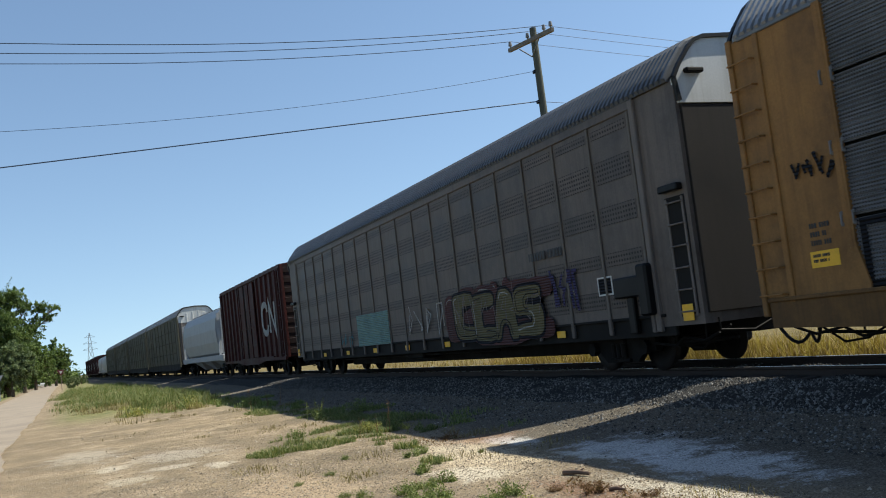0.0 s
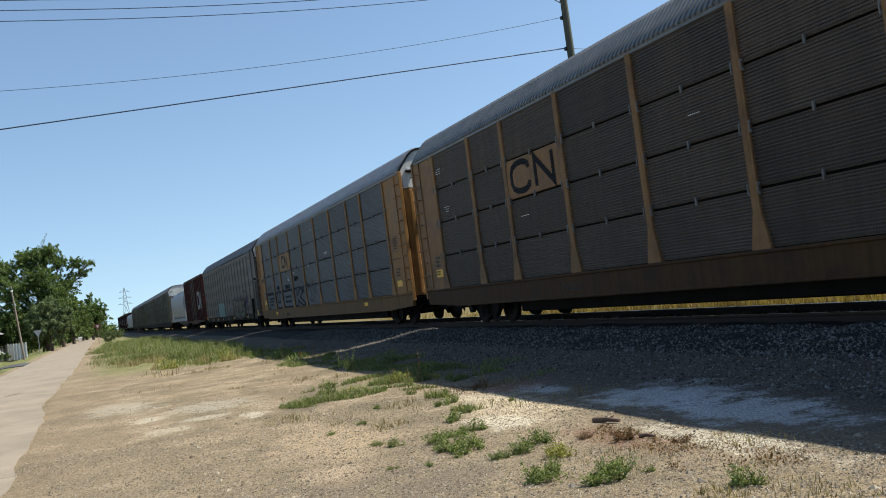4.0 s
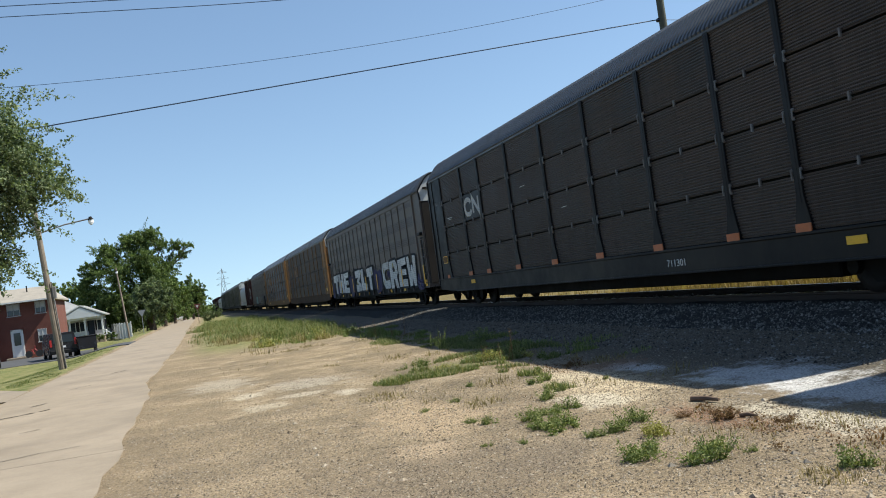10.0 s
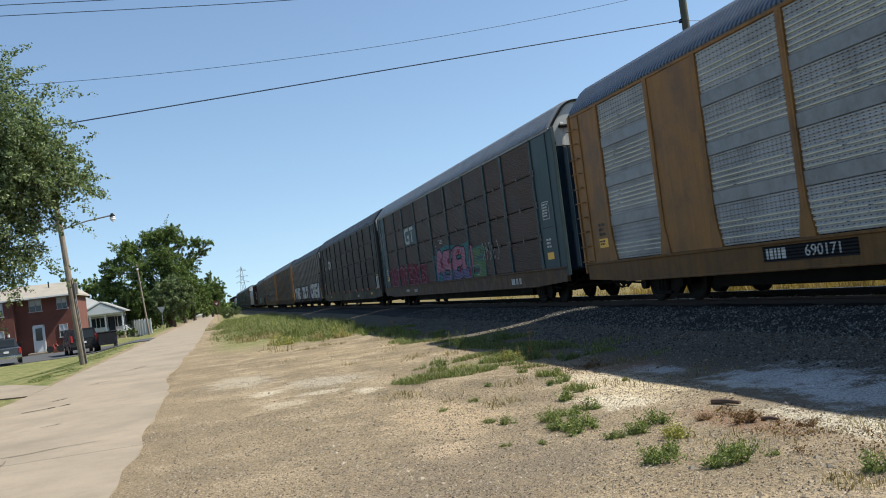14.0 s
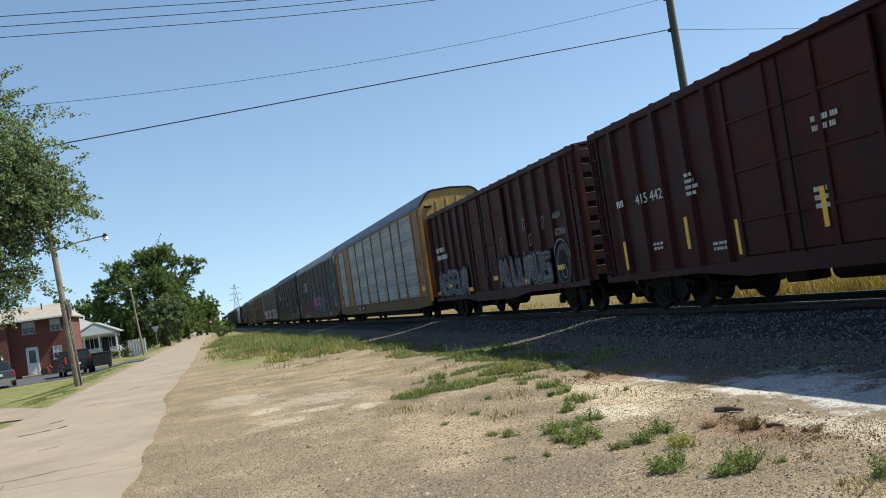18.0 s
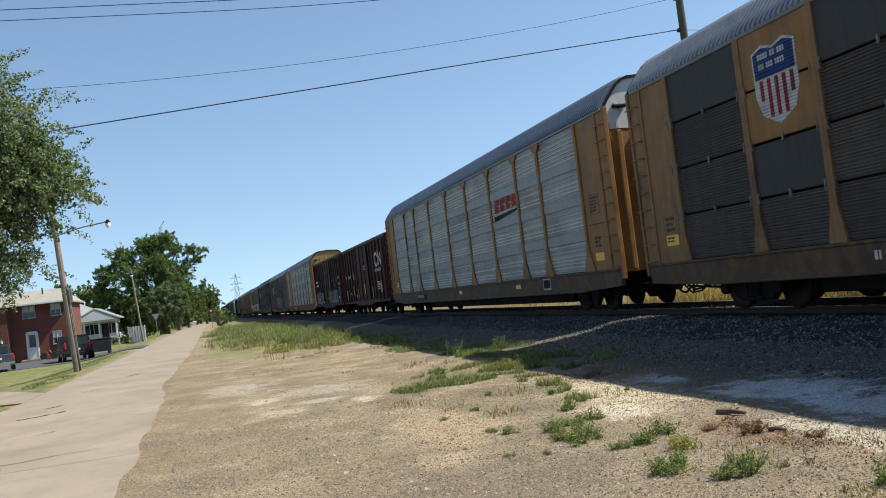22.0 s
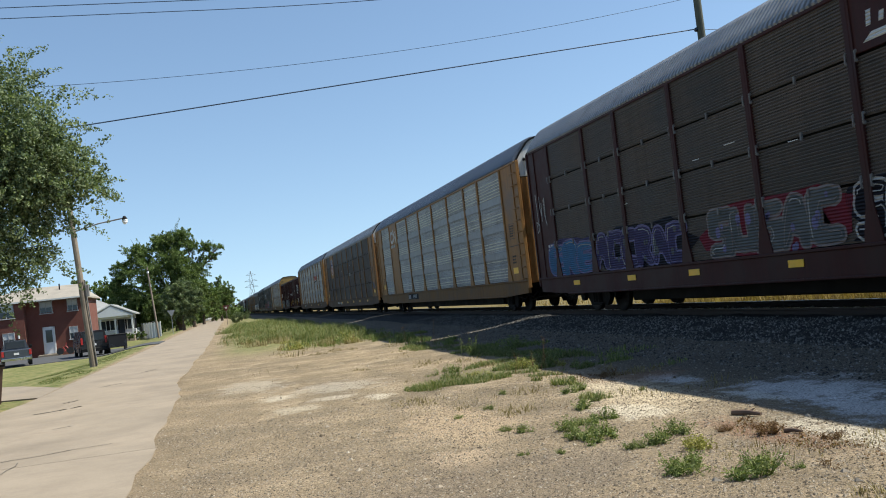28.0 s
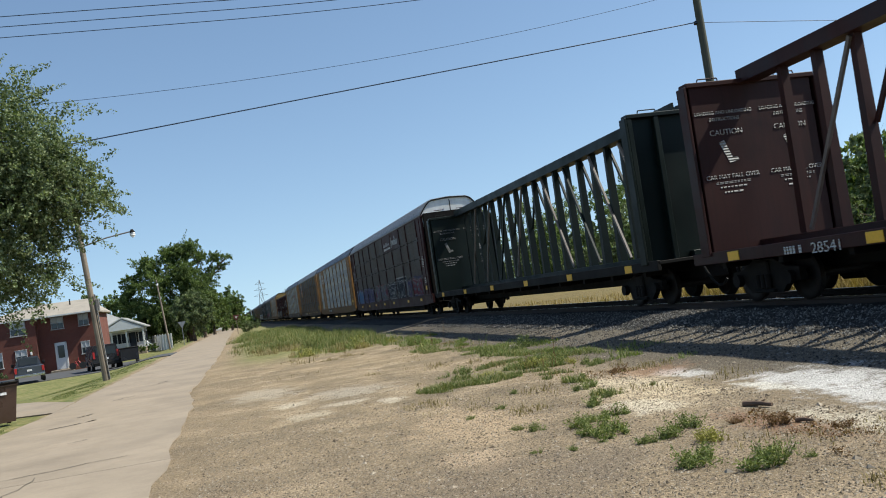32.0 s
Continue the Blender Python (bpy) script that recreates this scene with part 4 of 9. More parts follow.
car_e = place(rack("black-posted auto carrier with soot-black perforated panels", M["blackpost"], M["panel_black"], M["roof_dark"], M["blackpost"], special={(1, 2): M["black"]}, rail_paint=M["roof_dark"], rungs=False), -75.5)
car_f = place(rack("teal-posted auto carrier with rust-brown panels and pink mural", M["teal"], M["panel_rust"], M["roof"], M["rusty_sill"], special={(2, 2): M["teal"]}, door=M["blue_door"], foot=0.2, rail_paint=M["roof_grey"], rungs=False), -103.87)
car_g = place(rack("yellow auto carrier with galvanised silver panels and a plain yellow bay", M["yellow"], M["panel_silver"], M["roof_blue"], M["yellow_low"], rows=[1.05, 2.0, 2.95, 3.9, 4.85], solid_bay=1, clips=False, foot=0.42, door_top=M["cream"]), -132.5)
car_h = place(boxcar("dark red boxcar with silver scrawls along its lower side", M["boxred"], M["boxred_b"]), -160.89)
car_i = place(boxcar("oxide red boxcar with a large white emblem", M["boxred"], M["boxred_b"]), -177.97)
car_j = place(rack("yellow auto carrier with galvanised silver panels and a red emblem", M["yellow"], M["panel_silver"], M["roof_blue"], M["rusty_sill"], clips=False, foot=0.62, caps=True, rail_paint=M["roof_grey"]), -195.05)
car_k = place(rack("yellow auto carrier with dark grey panels and a shield emblem", M["yellow_old"], M["panel_slate"], M["roof"], M["rusty_sill"], special={(1, 2): M["yellow"], (1, 3): M["yellow"]},
                   plain={(0, 3), (2, 3), (3, 3), (4, 3), (5, 3), (6, 3), (7, 3), (1, 1), (4, 0)}, rail_paint=M["roof_grey"]), -223.67)
car_l = place(rack("yellow auto carrier with silver panels and a white emblem", M["yellow"], M["panel_silver"], M["roof_blue"], M["yellow_low"], solid_bay=1, clips=False, foot=0.46), -252.41)
car_m = place(rack("oxide red auto carrier with sooty panels above a row of murals", M["sp_brown"], M["panel_brown"], M["roof"], M["sp_brown"], special={(b, 3): M["sp_brown"] for b in (5, 6)}, rungs=False, rear=0.4, door_ribs=2, door_top=M["hood_white"]), -280.83)
car_n = place(centre_beam("empty dark green centre beam lumber flat", M["cb_green"], M["grey_dark"]), -308.6)
car_o = place(centre_beam("empty oxide brown centre beam lumber flat", M["cb_brown"], M["cb_brown"]), -333.9)
# the cars that ran ahead
car_z = place(boxcar("red boxcar with a tall white emblem", M["boxred"], M["boxred_b"], top=4.98), 56.99)
car_y = place(hopper("pale grey covered hopper with a rounded body"), 77.2)
car_x = place(rack("olive grey auto carrier with dusty panels", M["grey_rib"], M["panel_olive"], M["roof_grey"], M["grey_dark"], clips=False, post_paint=M["olive"], end_paint=M["olive"]), 105.8)


# ---------------------------------------------------------------- ground, road, track bed
def ground_height(x, y):
    h = 0.02 * noise.noise((x * 0.6, y * 0.6, 0)) + 0.012 * noise.noise((x * 2.3, y * 2.3, 3.1))
    h *= 1.0 if x > -1.0 else 0.25
    if x > 3.6:
        h += 0.03 * min(1, (x - 3.6) / 2)
    if 6.0 < x < 14.9:
        a = min(1, (x - 6.0) / 2.3, (14.9 - x) / 1.6)
        h = h * (1 - 0.5 * a) + 0.2 * a * (0.55 + 0.45 * a)
    if x < -5.0 and y > 26:
        a, b = min(1, (-x - 5.0) / 4.0), min(1, (y - 26) / 25)
        h -= 0.5 * a * a * (3 - 2 * a) * b * b * (3 - 2 * b)
    return h - (0.03 if x < -1.2 else 0.0)


def spread(lo, hi, near_lo, near_hi, step, grow=1.35):
    xs = [near_lo + k * step for k in range(int((near_hi - near_lo) / step) + 1)]
    d, x = step, xs[-1]
    while x < hi:
        d *= grow
        x += d
        xs.append(min(x, hi))
    d, x = step, xs[0]
    while x > lo:
        d *= grow
        x -= d
        xs.insert(0, max(x, lo))
    return xs


def ground():
    xs, ys = spread(-3000, 3000, -10.0, 13.0, 0.14, 1.2), spread(-1500, 4500, 3.0, 32.0, 0.16, 1.08)
    nx, ny = len(xs), len(ys)
    v = [(x, y, ground_height(x, y)) for y in ys for x in xs]
    f = [(j * nx + i, j * nx + i + 1, (j + 1) * nx + i + 1, (j + 1) * nx + i) for j in range(ny - 1) for i in range(nx - 1)]
    m = bpy.data.materials.new("dirt and turf")
    m.use_nodes = True
    nt = m.node_tree
    b = nt.nodes["Principled BSDF"]
    vec = coords(nt, loose=False)
    sep = nt.nodes.new("ShaderNodeSeparateXYZ")
    nt.links.new(vec, sep.inputs[0])

    def math_node(op, a, c):
        n = nt.nodes.new("ShaderNodeMath")
        n.operation = op
        for k, value in enumerate((a, c)):
            if hasattr(value, "links"):
                nt.links.new(value, n.inputs[k])
            else:
                n.inputs[k].default_value = value
        return n.outputs[0]

    def smooth_step(value, lo, hi):
        n = nt.nodes.new("ShaderNodeMapRange")
        n.interpolation_type = "SMOOTHSTEP"
        n.inputs[1].default_value, n.inputs[2].default_value = lo, hi
        nt.links.new(value, n.inputs[0])
        return n.outputs[0]

    X, Y = sep.outputs[0], sep.outputs[1]
    wob = noise_tex(nt, vec, 0.9, 6, 0.65)
    wob2 = noise_tex(nt, vec, 0.22, 5, 0.6)
    fine, grit = noise_tex(nt, vec, 28, 5, 0.7), noise_tex(nt, vec, 95, 3, 0.7)
    dirt = ramp(nt, wob, [(0.34, (0.136, 0.1, 0.0576, 1)), (0.45, (0.256, 0.192, 0.116, 1)), (0.53, (0.344, 0.26, 0.16, 1)), (0.62, (0.512, 0.4, 0.268, 1))])
    dirt = mix(nt, 0.38, dirt, ramp(nt, wob2, [(0.4, (0.176, 0.136, 0.088, 1)), (0.58, (0.376, 0.284, 0.176, 1))]))
    dirt = mix(nt, 0.82, dirt, ramp(nt, fine, [(0.37, grey(0.27)), (0.6, grey(1.0))]), "MULTIPLY")
    vor = nt.nodes.new("ShaderNodeTexVoronoi")
    vor.inputs["Scale"].default_value = 45
    nt.links.new(vec, vor.inputs["Vector"])
    pebble = ramp(nt, vor.outputs["Color"], [(0.0, (0.104, 0.088, 0.068, 1)), (0.5, (0.232, 0.188, 0.136, 1)), (1.0, (0.44, 0.392, 0.32, 1))])
    stony = math_node("MULTIPLY", ramp(nt, wob, [(0.38, grey(0.75)), (0.6, grey(0.15))]), ramp(nt, vor.outputs["Distance"], [(0.25, grey(1)), (0.5, grey(0))]))
    near_grey = math_node("MULTIPLY", math_node("SUBTRACT", 1.0, smooth_step(Y, 8.0, 13.0)), 0.4)
    dirt = mix(nt, near_grey, dirt, (0.248, 0.188, 0.124, 1))
    by_road = math_node("MULTIPLY", math_node("SUBTRACT", 1.0, smooth_step(math_node("ADD", X, math_node("MULTIPLY", wob, 1.6)), -0.4, 2.2)), 0.45)
    dirt = mix(nt, by_road, dirt, (0.216, 0.16, 0.1, 1))
    dirt = mix(nt, stony, dirt, pebble)
    # grey gravel towards the track, its colour darkened further to deepen the train's shade
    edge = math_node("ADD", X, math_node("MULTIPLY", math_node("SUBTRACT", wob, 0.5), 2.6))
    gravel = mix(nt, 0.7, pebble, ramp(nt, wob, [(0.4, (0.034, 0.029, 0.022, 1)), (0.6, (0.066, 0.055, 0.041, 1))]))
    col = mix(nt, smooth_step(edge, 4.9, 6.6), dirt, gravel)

    rag_tex = noise_tex(nt, vec, 2.4, 7, 0.7)

    def patch(cx, cy, rx, ry, rag=0.55):
        dx = math_node("DIVIDE", math_node("SUBTRACT", X, cx), rx)
        dy = math_node("DIVIDE", math_node("SUBTRACT", Y, cy), ry)
        d = math_node("SQRT", math_node("ADD", math_node("MULTIPLY", dx, dx), math_node("MULTIPLY", dy, dy)), 0)
        d = math_node("ADD", d, math_node("MULTIPLY", math_node("SUBTRACT", rag_tex, 0.5), rag * 6))
        return math_node("SUBTRACT", 1.0, smooth_step(math_node("ADD", d, math_node("MULTIPLY", math_node("SUBTRACT", fine, 0.5), 1.6)), 0.5, 1.3))

    # spilled white powder, a yellow spill, pale scuffs, reddish dead leaves
    for cx, cy, rx, ry, c, k in ((6.15, 9.2, 0.62, 1.15, (0.54, 0.525, 0.51, 1), 0.75), (5.95, 7.6, 0.5, 1.3, (0.54, 0.525, 0.51, 1), 0.75), (5.6, 9.4, 0.16, 0.6, (0.576, 0.544, 0.48, 1), 0.7), (5.75, 11.8, 0.3, 0.7, (0.592, 0.584, 0.568, 1), 0.6),
                                 (5.0, 10.6, 0.4, 1.0, (0.53, 0.43, 0.28, 1), 0.55), (4.5, 10.2, 0.5, 1.2, (0.53, 0.43, 0.29, 1), 0.65), (4.95, 12.0, 0.5, 1.4, (0.56, 0.47, 0.33, 1), 0.7), (4.7, 16.2, 0.9, 0.9, (0.16, 0.168, 0.064, 1), 0.6), (5.7, 20.5, 0.4, 1.8, (0.144, 0.16, 0.06, 1), 0.6), (4.9, 6.8, 0.3, 1.2, (0.528, 0.472, 0.368, 1), 0.7),
                                 (0.76, 16.8, 0.32, 0.5, (0.48, 0.416, 0.32, 1), 0.7), (1.61, 15.6, 0.4, 0.4, (0.48, 0.416, 0.32, 1), 0.65), (2.24, 14.9, 0.26, 0.4, (0.496, 0.432, 0.336, 1), 0.7), (0.95, 14.7, 0.4, 0.4, (0.456, 0.4, 0.304, 1), 0.5), (1.9, 17.5, 0.8, 1.1, (0.4, 0.352, 0.28, 1), 0.6), (0.4, 20.0, 0.7, 1.5, (0.4, 0.352, 0.28, 1), 0.5),
                                 (4.5, 7.5, 0.26, 1.0, (0.208, 0.104, 0.064, 1), 0.6), (2.45, 10.8, 0.7, 1.5, (0.4, 0.296, 0.188, 1), 0.7), (1.95, 8.6, 0.35, 0.5, (0.448, 0.336, 0.224, 1), 0.6), (2.0, 7.3, 0.8, 1.1, (0.16, 0.124, 0.088, 1), 0.6), (2.75, 7.5, 0.5, 0.7, (0.152, 0.12, 0.088, 1), 0.55), (1.2, 7.6, 0.5, 1.0, (0.176, 0.136, 0.096, 1), 0.45), (4.2, 9.75, 0.35, 0.6, (0.576, 0.512, 0.4, 1), 0.6), (5.6, 12.6, 0.6, 0.8, (0.256, 0.136, 0.08, 1), 0.5)):
        p = math_node("MULTIPLY", patch(cx, cy, rx, ry), k)
        col = mix(nt, p, col, c)
    # turf: the lawn past the road, the verge by the track, the dry field behind it
    lawn = math_node("SUBTRACT", 1.0, smooth_step(math_node("ADD", X, math_node("MULTIPLY", wob, 0.5)), -4.75, -4.35))
    turf = ramp(nt, noise_tex(nt, vec, 1.3, 6, 0.7), [(0.36, (0.104, 0.124, 0.036, 1)), (0.5, (0.168, 0.172, 0.06, 1)), (0.64, (0.28, 0.236, 0.112, 1))])
    turf = mix(nt, 0.5, turf, ramp(nt, fine, [(0.3, grey(0.45)), (0.7, grey(1))]), "MULTIPLY")
    col = mix(nt, lawn, col, turf)
    field = smooth_step(edge, 13.6, 15.0)
    straw = ramp(nt, noise_tex(nt, vec, 0.5, 6, 0.7), [(0.3, (0.08, 0.068, 0.028, 1)), (0.55, (0.16, 0.12, 0.048, 1)), (0.7, (0.08, 0.08, 0.032, 1))])
    col = mix(nt, field, col, straw)
    verge = math_node("MULTIPLY", smooth_step(math_node("ADD", Y, math_node("MULTIPLY", wob, 8.0)), 34, 44), smooth_step(math_node("SUBTRACT", X, math_node("MULTIPLY", Y, 0.012)), -1.2, 0.4))
    verge = math_node("MULTIPLY", verge, math_node("SUBTRACT", 1.0, smooth_step(X, 5.6, 6.6)))
    col = mix(nt, math_node("MULTIPLY", verge, 0.85), col, turf)
    # loose grit: fine dark and pale specks over everything
    vor2 = nt.nodes.new("ShaderNodeTexVoronoi")
    vor2.inputs["Scale"].default_value = 70
    nt.links.new(vec, vor2.inputs["Vector"])
    spk = ramp(nt, vor2.outputs["Color"], [(0.22, grey(0.4)), (0.38, grey(1.0)), (0.7, grey(1.12)), (0.85, grey(1.6))])
    col = mix(nt, math_node("MULTIPLY", math_node("SUBTRACT", 1.0, smooth_step(Y, 9.0, 34.0)), 0.7), col, spk, "MULTIPLY")
    nt.links.new(col, b.inputs["Base Color"])
    b.inputs["Roughness"].default_value = 0.95
    b.inputs["Specular IOR Level"].default_value = 0.2
    bump = node(nt, "Bump", Strength=0.85, Distance=0.035)
    nt.links.new(mix(nt, 0.5, fine, grit), bump.inputs["Height"])
    nt.links.new(bump.outputs[0], b.inputs["Normal"])
    ob = solid("ground", Geo().add(v, f), m, "dusty tan dirt lot with gravel, weeds and turf", "ground", kind="structure", smooth=True)
    return ob


ground()

# road of pale concrete slabs
M["concrete"] = surface("worn pale concrete", (0.28, 0.23, 0.176, 1), 0.9, 0, 0.22, (0.204, 0.165, 0.126, 1), 45, 0.5, 0.25, loose=False, spec=0.2)
M["crack"] = surface("dirt-filled crack", (0.104, 0.088, 0.068, 1), 0.95, 0, 0.3, None, 40, 2.0, 0.2)


def road_edges(y):
    right = np.interp(y, [-40, 9.0, 15.0, 21.5, 24.5, 31.0, 42.0, 68.0, 110.0, 230.0, 900.0], [-1.4, -1.08, -1.06, -1.08, -1.28, -1.15, -0.92, -0.68, -0.4, 0.9, 5.5])
    left = np.interp(y, [-40, 19.0, 25.0, 45.0, 75.0, 130.0, 230.0, 900.0], [-5.6, -4.9, -4.62, -4.32, -4.1, -3.6, -3.0, 1.5])
    return left, right


def road():
    base = thing("road", "pale worn concrete lane with cracked joints", "road", kind="structure")
    rng = random.Random(4)
    y, k = -6.0, 0
    while y < 520:
        step = 9.2 if y < 90 else 40
        y1 = y + step
        g = Geo()
        n = 10
        pts_r = [(road_edges(y + 0.006 + (step - 0.012) * i / n)[1] + rng.uniform(-0.05, 0.06), y + 0.006 + (step - 0.012) * i / n) for i in range(n + 1)]
        pts_l = [(road_edges(y + 0.006 + (step - 0.012) * i / n)[0] + rng.uniform(-0.04, 0.04), y + 0.006 + (step - 0.012) * i / n) for i in range(n + 1)]
        top = 0.012 + rng.uniform(-0.001, 0.001)
        v = [(x, yy, z) for z in (top, -0.12) for x, yy in pts_l + pts_r[::-1]]
        c = 2 * (n + 1)
        g.add(v, [tuple(range(c - 1, -1, -1)), tuple(range(c, 2 * c))] + [(i, (i + 1) % c, c + (i + 1) % c, c + i) for i in range(c)])
        part("slab", g, M["concrete"], base)
        y, k = y1, k + 1
    for a, b_, w in (((-4.3, 12.6), (-1.7, 13.5), 0.03), ((-3.8, 19.95), (-3.25, 20.3), 0.1), ((-3.15, 20.4), (-3.0, 20.6), 0.07), ((-3.6, 22.0), (-3.3, 22.4), 0.06), ((-4.2, 15.0), (-3.8, 15.3), 0.07), ((-2.9, 16.5), (-2.6, 16.7), 0.03),
                     ((-3.0, 9.5), (-2.7, 12.8), 0.02), ((-3.3, 26.0), (-2.8, 26.6), 0.06), ((-2.6, 31.0), (-2.3, 31.8), 0.08), ((-3.9, 34), (-3.3, 34.4), 0.05)):
        g = Geo()
        n = 12
        pts = [Vector((a[0] + (b_[0] - a[0]) * i / n + rng.uniform(-0.05, 0.05), a[1] + (b_[1] - a[1]) * i / n + rng.uniform(-0.05, 0.05))) for i in range(n + 1)]
        for p, q in zip(pts, pts[1:]):
            d = (q - p).normalized()
            s = Vector((-d.y, d.x)) * w * rng.uniform(0.3, 0.6)
            g.add([(p.x - s.x, p.y - s.y, 0.019), (q.x - s.x, q.y - s.y, 0.019), (q.x + s.x, q.y + s.y, 0.019), (p.x + s.x, p.y + s.y, 0.019)], [(0, 1, 2, 3)])
        part("crack", g, M["crack"], base, "dirt-filled crack")


road()

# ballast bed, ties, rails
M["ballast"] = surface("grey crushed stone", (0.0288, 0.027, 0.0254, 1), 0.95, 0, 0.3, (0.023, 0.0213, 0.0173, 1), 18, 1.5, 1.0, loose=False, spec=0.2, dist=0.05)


BANK = [(6.9, -0.1), (7.6, 0.06), (8.2, 0.19), (8.7, 0.275), (9.2, 0.35), (9.75, 0.372), (12.35, 0.37), (12.8, 0.36), (13.9, 0.12), (14.8, -0.06)]


def track():
    prof = BANK
    ys = spread(-420, 900, 2.0, 34.0, 0.35, 1.25)
    v, f = [], []
    k = 26
    xs = list(np.linspace(6.9, 14.8, k))
    for y in ys:
        for x in xs:
            z = float(np.interp(x, [p[0] for p in prof], [p[1] for p in prof]))
            v.append((x, y, z + 0.05 * noise.noise((x * 1.3, y * 1.3, 7)) + 0.03 * noise.noise((x * 4, y * 4, 2))))
    f = [(j * k + i, j * k + i + 1, (j + 1) * k + i + 1, (j + 1) * k + i) for j in range(len(ys) - 1) for i in range(k - 1)]
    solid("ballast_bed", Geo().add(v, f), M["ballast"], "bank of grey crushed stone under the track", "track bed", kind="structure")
    t = thing("railway_track", "straight railway track on timber ties", "railway track", kind="structure")
    prof = [(-0.07, 0), (-0.07, 0.012), (-0.015, 0.03), (-0.012, 0.12), (-0.036, 0.135), (-0.036, 0.168), (-0.028, 0.172), (0.028, 0.172), (0.036, 0.168), (0.036, 0.135), (0.012, 0.12), (0.015, 0.03), (0.07, 0.012), (0.07, 0)]
    for x in (-0.7525, 0.7525):
        r = part("rail", Geo().prism([(TRACK_X + x + a, 0.338 + b_) for a, b_ in prof], -420, 900), M["rail"], t, "rusty rail")
        part("running_face", Geo().box(TRACK_X + x - 0.026, TRACK_X + x + 0.026, -420, 900, 0.509, 0.5125), M["tread"], r, "polished running face")
    tie = shared("tie", lambda: Geo().box(-1.3, 1.3, -0.115, 0.115, -0.12, 0.0, 0.015).mesh("tie", M["tie"]))
    for k in range(110):
        part("tie", tie, None, t, "", (TRACK_X + 0.02 * math.sin(k * 3.7), 0.5 + k * 0.53, 0.365))
    g = Geo()
    for k in range(600):
        y = 0.5 + (110 + k) * 0.53
        g.box(TRACK_X - 1.3, TRACK_X + 1.3, y - 0.11, y + 0.11, 0.25, 0.365)
    tagged(part("ties_beyond", g, M["tie"], t), kind="stuff")


track()


# ---------------------------------------------------------------- stones and plants on the ground
def island_surface(name, dark, mid, light, rough=0.9, bump=0.0, spec=0.3, thin=False):
    """Each loose piece of the mesh takes its own shade between three colours."""
    m = bpy.data.materials.new(name)
    m.use_nodes = True
    nt = m.node_tree
    b = nt.nodes["Principled BSDF"]
    g = nt.nodes.new("ShaderNodeNewGeometry")
    col = ramp(nt, g.outputs["Random Per Island"], [(0.0, dark), (0.5, mid), (1.0, light)])
    col = mix(nt, 0.4, col, ramp(nt, noise_tex(nt, coords(nt, loose=False), 60 if not thin else 0.8, 3), [(0.3, grey(0.5)), (0.7, grey(1))]), "MULTIPLY")
    nt.links.new(col, b.inputs["Base Color"])
    b.inputs["Roughness"].default_value = rough
    b.inputs["Specular IOR Level"].default_value = spec
    if thin:
        t = nt.nodes.new("ShaderNodeBsdfTranslucent")
        nt.links.new(mix(nt, 1.0, col, (0.9, 1.0, 0.45, 1), "MULTIPLY"), t.inputs["Color"])
        ms = nt.nodes.new("ShaderNodeMixShader")
        ms.inputs[0].default_value = 0.35
        out = nt.nodes["Material Output"]
        nt.links.new(b.outputs[0], ms.inputs[1])
        nt.links.new(t.outputs[0], ms.inputs[2])
        nt.links.new(ms.outputs[0], out.inputs["Surface"])
    return m


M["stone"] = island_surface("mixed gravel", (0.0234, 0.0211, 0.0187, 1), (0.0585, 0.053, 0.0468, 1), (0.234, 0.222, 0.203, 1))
M["pebble"] = island_surface("tan pebbles", (0.112, 0.084, 0.056, 1), (0.272, 0.212, 0.148, 1), (0.432, 0.376, 0.296, 1))
M["grit"] = island_surface("brown-grey grit", (0.064, 0.0512, 0.0376, 1), (0.184, 0.15, 0.112, 1), (0.352, 0.304, 0.24, 1))
M["blade"] = island_surface("green grass blades", (0.096, 0.136, 0.036, 1), (0.168, 0.224, 0.064, 1), (0.32, 0.32, 0.128, 1), 0.7, thin=True)
M["blade_dry"] = island_surface("straw grass blades", (0.128, 0.1, 0.048, 1), (0.264, 0.2, 0.096, 1), (0.4, 0.328, 0.192, 1), 0.8, thin=True)
M["blade_mix"] = island_surface("half-dry grass blades", (0.08, 0.12, 0.036, 1), (0.16, 0.188, 0.068, 1), (0.32, 0.296, 0.144, 1), 0.75, thin=True)
M["field_straw"] = island_surface("golden field straw", (0.16, 0.104, 0.036, 1), (0.336, 0.232, 0.08, 1), (0.48, 0.368, 0.16, 1), 0.8, thin=True)
M["leaf"] = island_surface("weed leaves", (0.08, 0.112, 0.028, 1), (0.16, 0.208, 0.06, 1), (0.336, 0.352, 0.144, 1), 0.6, thin=True)
M["leaf_yellow"] = island_surface("yellowing weed leaves", (0.176, 0.16, 0.04, 1), (0.336, 0.32, 0.08, 1), (0.48, 0.44, 0.16, 1), 0.6, thin=True)
M["leaf_dead"] = island_surface("dead weed leaves", (0.096, 0.048, 0.024, 1), (0.176, 0.096, 0.048, 1), (0.28, 0.176, 0.096, 1), 0.9, thin=True)
M["leaf_tree"] = island_surface("tree leaves", (0.07, 0.1, 0.048, 1), (0.15, 0.195, 0.1, 1), (0.3, 0.34, 0.19, 1), 0.6, spec=0.15, thin=True)
M["leaf_oak"] = island_surface("dark tree leaves", (0.052, 0.084, 0.0256, 1), (0.12, 0.172, 0.056, 1), (0.24, 0.296, 0.112, 1), 0.6, spec=0.15, thin=True)
M["bark"] = surface("grey-brown bark", (0.112, 0.088, 0.068, 1), 0.95, 0, 0.35, None, 25, 3.0, 0.8, spec=0.1)


